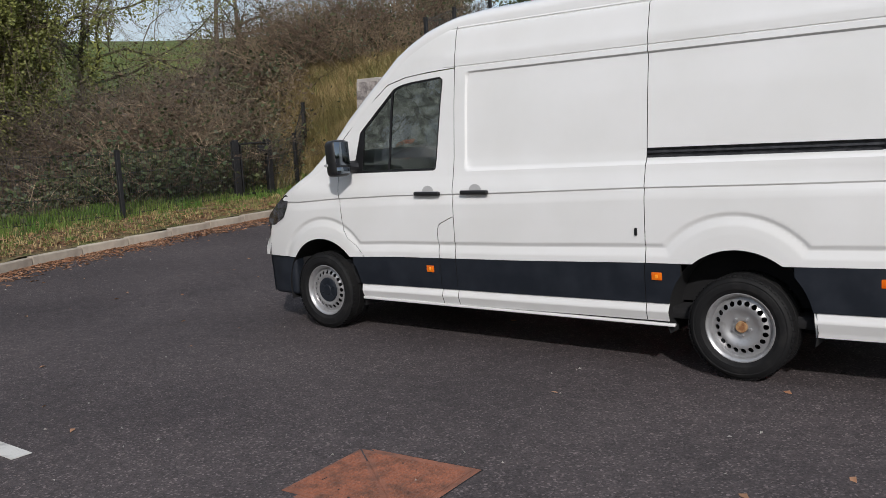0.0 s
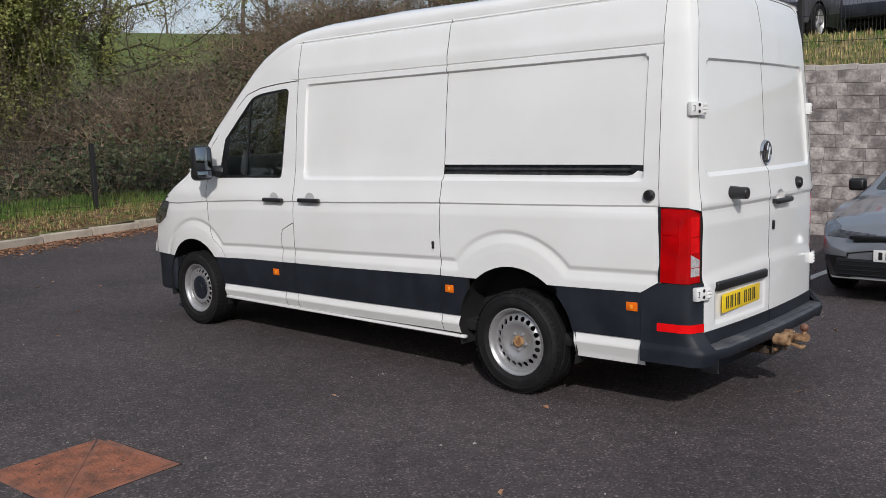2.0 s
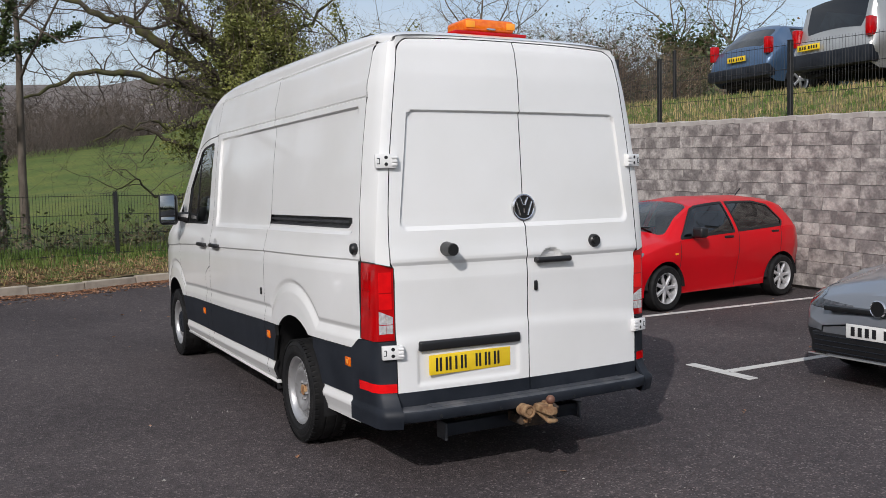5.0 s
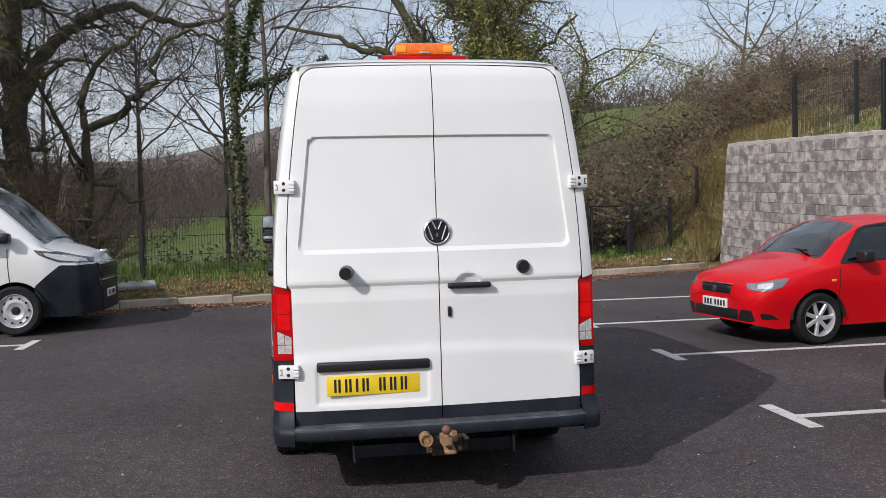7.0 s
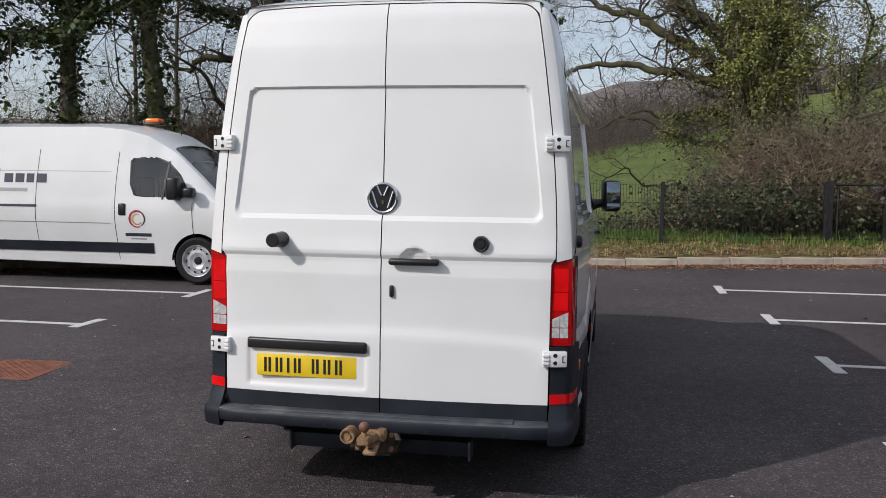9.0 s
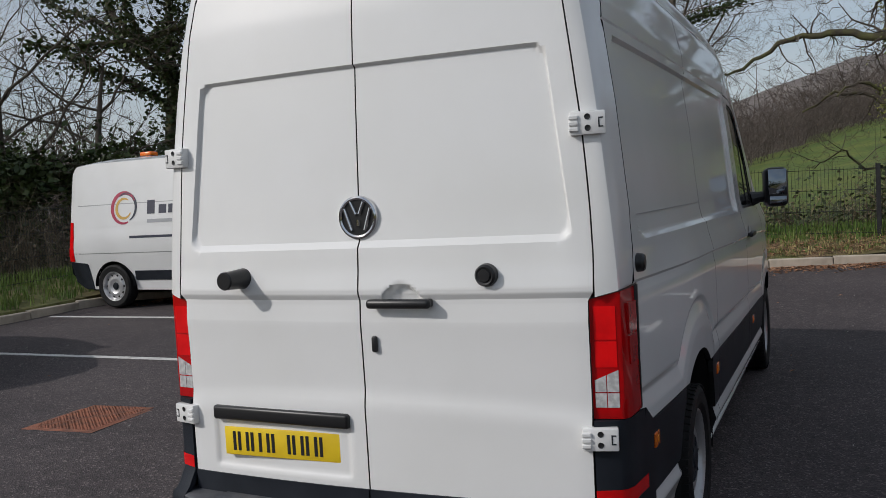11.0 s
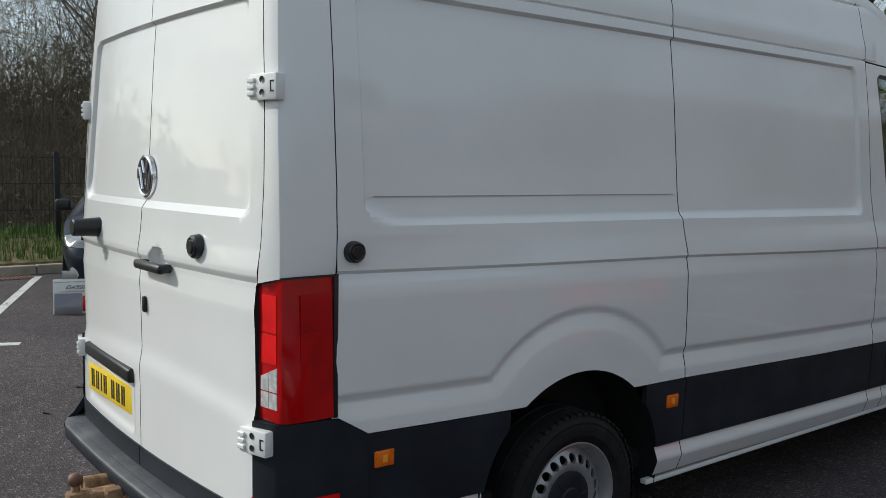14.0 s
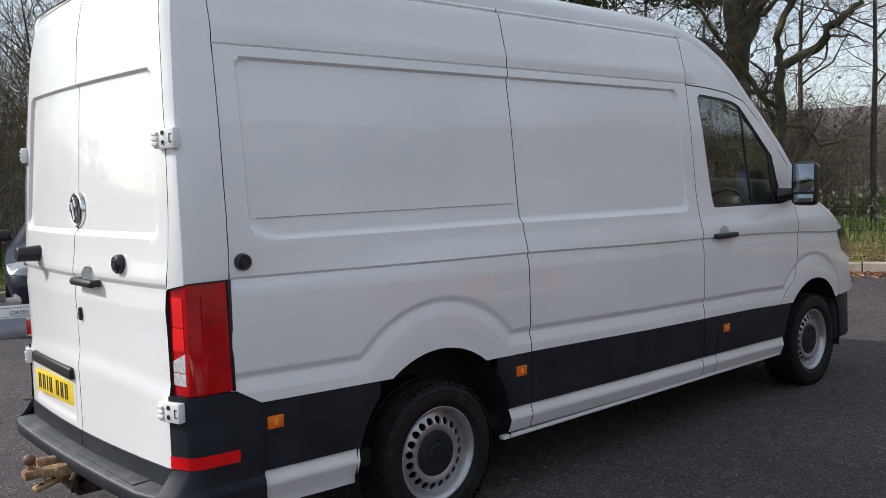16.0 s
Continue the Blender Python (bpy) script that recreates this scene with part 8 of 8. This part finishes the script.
plant(ivy_oak, -11.8, 15.5, 130, 0.96)
plant(ivy_oak, -14.3, 15.2, 250, 0.92)
# cheaper trees for field and distance
oak_b = bare_tree(131, 13, 0.26, "bare field oak with spreading dark branches", (9, 6, 6), 0.26, 0.6, 0.10)
thin = bare_tree(147, 11, 0.14, "slender bare field tree with fine twigs", (12, 6, 5), 0.22, 0.5, 0.16, trunk=0.8)
for x, y, a, k, src in ((-3.5, 30, 0, 1.0, thin), (-13, 44, 300, 0.9, thin), (-24, 40, 90, 0.9, oak_b), (-30, 30, 10, 0.8, oak_b),
                        (15.5, 27, 140, 0.75, thin), (19, 30, 230, 0.8, oak_b), (27, 27, 250, 0.8, thin), (33, 30, 20, 0.8, oak_b), (24, 22, 100, 0.7, thin), (29, 18, 190, 0.8, oak_b), (34, 13, 80, 0.9, thin), (32, 6, 0, 0.9, thin), (33, -2, 120, 0.9, oak_b), (30, 10, 300, 0.8, thin),
                        (52, 92, 0, 0.6, oak_b), (62, 84, 40, 0.55, oak_b), (71, 88, 80, 0.6, thin), (84, 70, 10, 0.6, oak_b)):
    plant(src, x, y, a, k)
for k in range(9):
    a = radians(-26 + k * 5.4 + rnd.uniform(-1, 1))
    r = rnd.uniform(100, 128)
    plant(rnd.choice((oak_b, thin)), r * math.sin(a), r * math.cos(a), rnd.uniform(0, 360), rnd.uniform(0.55, 0.8))
# the tall thin wood beyond the left kerb
alder = bare_tree(71, 11, 0.09, "tall thin bare alder in a thicket", (15, 4, 4), 0.15, 0.40, 0.24, trunk=0.92, twigmat=PALETWIG)
for k in range(32):
    x, y = rnd.uniform(-30, -17), rnd.uniform(-3.5, 12)
    plant(alder, x, y, rnd.uniform(0, 360), rnd.uniform(0.65, 0.95))
dark_ivy = bare_tree(83, 9, 0.15, "bare tree smothered in dark ivy low down", (8, 6, 6), 0.26, 0.55, 0.14, 9000, IVY, None, (0, 0), 0.5, 0.7, None, 0.08, 0.1, 3.4)
for x, y, a, k in ((-15.2, 10.6, 0, 0.9), (-17.5, 9.6, 60, 1.0), (-19.5, 8.4, 140, 0.95), (-16.8, 12.4, 200, 1.1), (-21.5, 6.8, 20, 0.9), (-14.6, 12.9, 300, 1.0)):
    plant(dark_ivy, x, y, a, k)
holly = bare_tree(89, 5.5, 0.14, "rounded dark evergreen tree above the wall", (9, 6, 4), 0.2, 0.55, 0.2, 9000, IVY, None, (0, 0), 0.55, 0.6, None, 0.085, 0.1)
plant(holly, 20.5, 20.5, 0, 0.9)
plant(holly, 28.5, 20.0, 110, 1.15)
# trees behind the walker, mirrored in the paintwork
for k in range(5):
    plant((oak_b, thin, holly, oak_b)[k % 4], -36 + k * 17 + rnd.uniform(-1, 1), -44 + rnd.uniform(-4, 4), rnd.uniform(0, 360), rnd.uniform(0.9, 1.2))

# ---- scrub, bramble, grasses, fallen leaves ----
SCRUB = material("brown_scrub_stems", (0.092, 0.060, 0.042), 0.95, col2=(0.24, 0.18, 0.12), scale=0.9, mix=(0.42, 0.6), island=0.55)
DEADLEAF = material("dead_leaf", (0.10, 0.068, 0.042), 0.9, col2=(0.16, 0.122, 0.078), scale=2, island=0.4)
BRAMBLE = material("bramble_leaf", (0.035, 0.055, 0.018), 0.6, col2=(0.075, 0.08, 0.03), scale=0.8, mix=(0.4, 0.65), island=0.45)
BLADE = material("green_grass_blade", (0.075, 0.15, 0.02), 0.7, col2=(0.15, 0.20, 0.04), scale=1.5, island=0.35)
DRY = material("dry_grass_blade", (0.42, 0.325, 0.155), 0.85, col2=(0.27, 0.235, 0.095), scale=1.2, island=0.35)


FARTWIG = material("far_woodland_twigs", (0.080, 0.064, 0.055), 0.95, col2=(0.125, 0.10, 0.082), scale=0.05, island=0.3)


def scrub(seed, name, label, region, stems, tall, leafn, leafmat, stemmat=None, leafsize=0.045, low=1.0, thick=1.0, twigs=9, crook=0.3, clump=0):
    """A thicket of crooked thin stems, each with many short twigs, and small leaves. region(q) gives a place and a local height factor."""
    q = random.Random(seed)
    v, f, spots = [], [], []
    bushes = [region(q) for _ in range(clump)]
    for _ in range(stems):
        (x, y), k = q.choice(bushes) if clump else region(q)
        ox, oy = (q.gauss(0, 0.3), q.gauss(0, 0.3)) if clump else (0, 0)
        x, y = x + ox, y + oy
        h = tall * k * q.uniform(0.45, 1.1)
        p = Vector((x, y, float(land_z(x, y)) - 0.1))
        d = Vector((q.gauss(ox, 0.35), q.gauss(oy, 0.35), 1)).normalized()
        pts = [p.copy()]
        for i in range(3):
            d = (d + Vector((q.gauss(0, crook), q.gauss(0, crook), -0.07 * i))).normalized()
            p = p + d * (h / 3)
            pts.append(p.copy())
        r = q.uniform(0.004, 0.010) * thick
        tube(pts, [r, r * 0.8, r * 0.55, r * 0.2], 3, v, f, False)
        spots += [(a, 0.02, 0) for a in pts[1:]]
        for _b in range(twigs):
            t = q.uniform(0.25, 2.95)
            a = pts[int(t)].lerp(pts[int(t) + 1], t % 1)
            e = a + Vector((q.gauss(0, 1), q.gauss(0, 1), q.gauss(0.45, 0.6))).normalized() * (h * q.uniform(0.10, 0.32))
            w = (e - a).normalized()
            o = w.orthogonal().normalized() * (r * 0.55)
            o2 = w.cross(o)
            n = len(v)
            v += [tuple(a + o), tuple(a - o * 0.5 + o2 * 0.87), tuple(a - o * 0.5 - o2 * 0.87), tuple(e)]
            f += [(n, n + 1, n + 3), (n + 1, n + 2, n + 3), (n + 2, n, n + 3)]
            spots.append((e, 0.02, 0))
    hedge = tagged(piece(name, v, f, stemmat or SCRUB, None, "", 0), label, "thicket", "", "stuff")
    if leafn:
        lv, lf = leaves(q, [s for s in spots if q.random() < low], leafn, leafsize, 0.12)
        tagged(piece("leaves", lv, lf, leafmat, hedge, "", 0), kind="stuff")
    return hedge


def bank_region(q):
    x = q.uniform(5.0, 9.6)
    y = float(np.interp(x, [3.6, 5, 8, 10], [16.5, 15.2, 16.0, 16.6])) + abs(q.gauss(0, 2.6))
    dip = float(np.interp(x / (y + 6), [0.29, 0.32, 0.37, 0.39], [1.0, 0.62, 0.62, 1.0]))
    return (x, y), max(0.5, 4.5 - float(land_z(x, y))) * dip


def hedge_region(q):
    a, r = q.uniform(0, 6.283), 3.4 * math.sqrt(q.random())
    return (13.3 + r * math.cos(a), 18.0 + 1.3 * r * math.sin(a)), 1.0 - 0.1 * r


def low_region(q):
    x = q.uniform(2.9, 7.5)
    return (x, float(np.interp(x, [-2, 3, 7.5], [13.6, 13.9, 15.3])) + abs(q.gauss(0, 0.8))), 1.0


scrub(3, "scrub_thicket", "dense brown leafless scrub on the bank behind the fence", bank_region, 4600, 0.72, 26000, DEADLEAF, None, 0.04, thick=1.15, clump=150, twigs=14, crook=0.5)
scrub(13, "scrub_thicket", "pale leafless stems standing in the scrub bank", bank_region, 900, 0.9, 14000, BRAMBLE, PALETWIG, 0.045, thick=1.1, clump=45, twigs=14, crook=0.5)


def tall_scrub(q):
    x, y = q.uniform(5.3, 10.2), q.uniform(17.6, 23)
    return (x, y), max(0.6, 3.9 - float(land_z(x, y))) * q.uniform(0.75, 1.0)


scrub(15, "scrub_thicket", "high dark brown thicket beside the oak", tall_scrub, 5200, 1.1, 30000, DEADLEAF, TWIG, 0.04, thick=1.3, clump=110, twigs=16, crook=0.45)
scrub(14, "hedge", "tall brown hedge with dead leaves above the bank", hedge_region, 2300, 3.7, 16000, BRAMBLE, None, 0.036, thick=1.2, twigs=18, clump=30, crook=0.45)
scrub(4, "bramble_thicket", "dark bramble and undergrowth behind the mesh fence", low_region, 900, 1.35, 24000, BRAMBLE, None, 0.042, thick=1.3, clump=60)


def left_low(q):
    x = q.uniform(-9, 2.9)
    return (x, float(np.interp(x, [-9, -4, 2.9], [11.5, 12.6, 13.9])) + abs(q.gauss(0, 1.0))), 0.3 if -5.2 < x < 0 and q.random() < 0.85 else 1.0


scrub(5, "bramble_thicket", "straggling brown undergrowth under the trees", left_low, 700, 1.0, 8000, BRAMBLE, None, 0.04, clump=70, twigs=8, crook=0.5)


def mid_wood(q):
    a = q.uniform(-44, 8)
    r = q.uniform(float(np.interp(a, [-44, -12, -4, 8], [32, 44, 70, 95])), 105)
    a = radians(a)
    return (r * math.sin(a), r * math.cos(a)), min(1.6, 0.5 + r / 60)


scrub(6, "scrub_thicket", "brown winter woodland scrub beyond the field", mid_wood, 4400, 3.8, 0, DEADLEAF, FARTWIG, thick=2.6, twigs=10)


def far_wood(q):
    a = q.uniform(-46, 27)
    r = q.uniform(float(np.interp(a, [-46, -10, 0, 27], [70, 80, 108, 122])), 150)
    a = radians(a)
    return (r * math.sin(a), r * math.cos(a)), q.uniform(0.7, 1.1)


scrub(9, "far_woodland", "brown leafless woodland on the far hillside", far_wood, 3600, 8.5, 0, DEADLEAF, FARTWIG, thick=9.0, twigs=14)


def left_wood(q):
    x = -12.2 - abs(q.gauss(0, 5))
    return (x, q.uniform(-4, 12)), min(1.4, 0.55 + 0.12 * (-12 - x))


scrub(7, "scrub_thicket", "grey-brown undergrowth of a dense thicket", left_wood, 2600, 3.4, 3000, DEADLEAF, PALETWIG, 0.035)


def left_stand(q):
    return (q.uniform(-30, -17.5), q.uniform(-4, 14)), q.uniform(0.75, 1.1)


scrub(17, "scrub_thicket", "tall thin leafless saplings crowding the thicket", left_stand, 2300, 8.5, 0, DEADLEAF, PALETWIG, thick=1.8, twigs=12, crook=0.14)


def west_wood(q):
    a, r = radians(q.uniform(-96, -46)), q.uniform(34, 62)
    return (r * math.sin(a), r * math.cos(a)), q.uniform(0.6, 1.1)


scrub(19, "far_woodland", "brown leafless woodland behind the thicket", west_wood, 1700, 9.5, 0, DEADLEAF, FARTWIG, thick=5.0)


def tangle(q):
    y = 14.6 + abs(q.gauss(0, 4.0))
    return (q.uniform(-16, -5.2 - 0.2 * (y - 13)), y), q.uniform(0.6, 1.1)


scrub(20, "scrub_thicket", "tangled brown thicket under the bare trees", tangle, 2000, 3.4, 5000, DEADLEAF, SCRUB, 0.04, twigs=12, thick=1.4, clump=70)


def young_stand(q):
    y = 17.2 + abs(q.gauss(0, 3.5))
    return (q.uniform(-16, -5.0 - 0.2 * (y - 13)), y), q.uniform(0.6, 1.1)


scrub(24, "scrub_thicket", "brown saplings and hazel rods behind the fence", young_stand, 2300, 5.2, 4000, DEADLEAF, SCRUB, 0.035, thick=1.25, twigs=16, crook=0.2)


def south_wood(q):
    return (q.uniform(-70, 60), q.uniform(-52, -42)), q.uniform(0.55, 1.1)


scrub(18, "far_woodland", "dark evergreen belt of trees across the road", south_wood, 700, 10.0, 16000, IVY, FARTWIG, 0.38, thick=6.0)


def west_belt(q):
    y = q.uniform(-34, -12)
    return (q.uniform(-64, -52), y), float(np.interp(y, [-34, -12], [0.55, 1.0])) * q.uniform(0.6, 1.1)


scrub(28, "far_woodland", "dark evergreen trees beyond the open car park", west_belt, 420, 9.5, 9000, IVY, FARTWIG, 0.40, thick=6.0)


def terrace_hedge(q):
    y = q.uniform(-6, 26)
    return (q.uniform(20, 27) - 0.15 * y, y), 1.0


scrub(8, "hedge", "brown leafless hedge behind the upper car park", terrace_hedge, 1000, 3.0, 5000, DEADLEAF, None, 0.04)


def blades(seed, name, label, mt, count, place, size, wide=0.004, bend=0.5, tuft=5):
    """Grass as narrow bent blades in tufts."""
    q = random.Random(seed)
    v, f = [], []
    for _ in range(count):
        x, y = place(q)
        if x is None:
            continue
        z = float(land_z(x, y))
        for _b in range(tuft):
            px, py = x + q.gauss(0, 0.03), y + q.gauss(0, 0.03)
            h, a = size * q.uniform(0.5, 1.3), q.uniform(0, 2 * math.pi)
            dx, dy = math.cos(a), math.sin(a)
            w, k, b = wide * q.uniform(0.7, 1.4), len(v), q.uniform(0.1, bend) * h
            v += [(px - dy * w, py + dx * w, z - 0.01), (px + dy * w, py - dx * w, z - 0.01), (px + dx * b * 0.35 + dy * w * 0.7, py + dy * b * 0.35 - dx * w * 0.7, z + h * 0.6),
                  (px + dx * b * 0.35 - dy * w * 0.7, py + dy * b * 0.35 + dx * w * 0.7, z + h * 0.6), (px + dx * b, py + dy * b, z + h)]
            f += [(k, k + 1, k + 2, k + 3), (k + 3, k + 2, k + 4)]
    return tagged(piece(name, v, f, mt, None, "", 0), label, "grass", "", "stuff")


def on_verge(lo, hi):
    def place(q):
        x = q.uniform(-9, 8)
        return x, float(np.interp(x, KERB_X, KERB_Y)) + q.uniform(lo, hi)
    return place


blades(21, "grass", "short green and straw grass on the verge", BLADE, 4200, on_verge(0.9, 2.7), 0.13, 0.005)
blades(22, "grass", "sparse yellowing turf beside the kerb", DRY, 2200, on_verge(0.14, 1.5), 0.05, 0.005, 0.9)
blades(23, "grass", "sparse green turf beside the kerb", BLADE, 1300, on_verge(0.3, 1.6), 0.05, 0.005, 0.8)


def on_bank(q):
    x, y = q.uniform(6.6, 11), q.uniform(12.5, 18)
    line = float(np.interp(x, [6.3, 7.35, 8.1, 8.2], [14.0, 14.35, 14.8, 13.1]))
    return (x, y) if y > line or (q.random() < 0.06 and behind_kerb(np.array(x), np.array(y)) > 0.9) else (None, None)


blades(24, "dry_grass", "tall straw-coloured grass on the bank", DRY, 9000, on_bank, 0.36, 0.006, 1.3)
blades(25, "grass", "green grass tufts among the dry grass", BLADE, 1500, on_bank, 0.26, 0.006, 0.9)
blades(26, "grass", "rough grass above the retaining wall", BLADE, 3600, lambda q: (q.uniform(8.85, 12.2), q.uniform(-1, 12.9)), 0.07, 0.006, 0.9)
blades(27, "dry_grass", "straw-coloured grass above the retaining wall", DRY, 1500, lambda q: (q.uniform(8.85, 11.8), q.uniform(-1, 13.5)), 0.12, 0.006)
blades(29, "dry_grass", "straw-coloured grass round the end of the wall", DRY, 3000, lambda q: (q.uniform(WALL_X - 0.45, WALL_X + 1.0), q.uniform(13.3, 15.6)), 0.30, 0.006, 1.2)
blades(28, "grass", "green grass strip under the thicket fence", BLADE, 2600, lambda q: (q.uniform(-12, -9.45), q.uniform(-3, 9)), 0.16, 0.006)

LITTER = material("fallen_leaf", (0.26, 0.125, 0.065), 0.85, col2=(0.36, 0.21, 0.125), scale=3, island=0.45)


def litter(seed, name, label, count, place, size, mt):
    q = random.Random(seed)
    v, f = [], []
    for _ in range(count):
        x, y, z = place(q)
        a, s = q.uniform(0, 2 * math.pi), size * q.uniform(0.5, 1.3)
        c, d = math.cos(a) * s, math.sin(a) * s
        k, t = len(v), q.uniform(0.002, 0.018)
        v += [(x - c, y - d, z + 0.002), (x + d * 0.45, y - c * 0.45, z + t), (x + c, y + d, z + 0.004), (x - d * 0.45, y + c * 0.45, z + q.uniform(0.002, 0.015))]
        f += [(k, k + 1, k + 2), (k, k + 2, k + 3)]
    return tagged(piece(name, v, f, mt, None, "", 0), label, "leaves", "", "stuff")


def gutter(q):
    x = q.uniform(-8.5, 9)
    y = float(np.interp(x, KERB_X, KERB_Y)) - 0.02 - abs(q.gauss(0, 0.28))
    return x, y, float(asphalt_z(np.array(x), np.array(y)))


def verge_spot(q):
    x = q.uniform(-8.5, 9)
    y = float(np.interp(x, KERB_X, KERB_Y)) + 0.16 + abs(q.gauss(0, 0.6))
    return x, y, float(land_z(x, y)) + 0.005


def anywhere(q):
    x, y = q.uniform(-8, 8), q.uniform(-4, 11)
    return x, y, float(asphalt_z(np.array(x), np.array(y)))


litter(31, "fallen_leaves", "brown fallen leaves drifted along the kerb", 9500, gutter, 0.034, LITTER)
litter(32, "fallen_leaves", "brown fallen leaves on the verge", 9000, verge_spot, 0.034, LITTER)
litter(33, "fallen_leaves", "scattered brown leaf scraps on the asphalt", 130, anywhere, 0.028, LITTER)
GRIT = material("pale_grit", (0.42, 0.40, 0.37), 0.9, col2=(0.3, 0.28, 0.26), scale=4)
litter(34, "grit", "pale stone chips scattered on the asphalt", 420, anywhere, 0.011, GRIT)
for x, y, a, L in ((4.2, -0.35, 20, 0.34), (-2.6, 11.9, 10, 0.6), (3.4, 12.9, 160, 0.7)):
    z = float(land_z(x, y)) if behind_kerb(np.array(x), np.array(y)) > 0 else float(asphalt_z(np.array(x), np.array(y)))
    c, d = math.cos(radians(a)) * L / 2, math.sin(radians(a)) * L / 2
    v2, f2 = tube([Vector((x - c, y - d, z + 0.012)), Vector((x, y + 0.03, z + 0.016)), Vector((x + c, y + d, z + 0.012))], [0.009, 0.011, 0.006], 6)
    solo(piece("fallen_stick", v2, f2, PALETWIG, None), "pale dead stick lying on the ground", "stick")

# small things by the kerbs
grate = thing("drain_grate", "black iron drain grate in the gutter", "drain", at=pose(-8.98, 1.62, ground_at(-8.98, 1.62), 0, 0, 0))
part("grate_frame", box((-0.20, -0.24, -0.05), (0.20, 0.24, 0.004), 0.003, 1), SHADE, grate)
for k in range(9):
    part("grate_bar", box((-0.17, -0.205 + k * 0.05, 0.0), (0.17, -0.195 + k * 0.05, 0.012), 0.002, 1), IRON, grate)
SLAB = material("weathered_slab", (0.36, 0.35, 0.33), 0.95, col2=(0.25, 0.25, 0.22), scale=4, bump=0.4, bump_scale=40)
_sx, _sy = -3.72, 10.78
slab = part("paving_slab", moved(box((-0.38, -0.22, -0.04), (0.38, 0.22, 0.03), 0.012, 2), pose(_sx, _sy, float(land_z(_sx, _sy)) + 0.02, 9, 0, 14)), SLAB, None)
solo(slab, "weathered grey concrete slab lying on the verge", "slab")
rag = bmesh.new()
bmesh.ops.create_grid(rag, x_segments=7, y_segments=5, size=0.5)
_q = random.Random(77)
for v in rag.verts:
    v.co = Vector((v.co.x * 0.28, v.co.y * 0.16, 0.02 + 0.05 * _q.random()))
_rx, _ry = 6.9, 13.35
solo(part("litter_bag", moved(rag, pose(_rx, _ry, float(land_z(_rx, _ry)), 0, 0, 25)), WHITEPLATE, None), "crumpled white plastic bag on the verge", "litter")
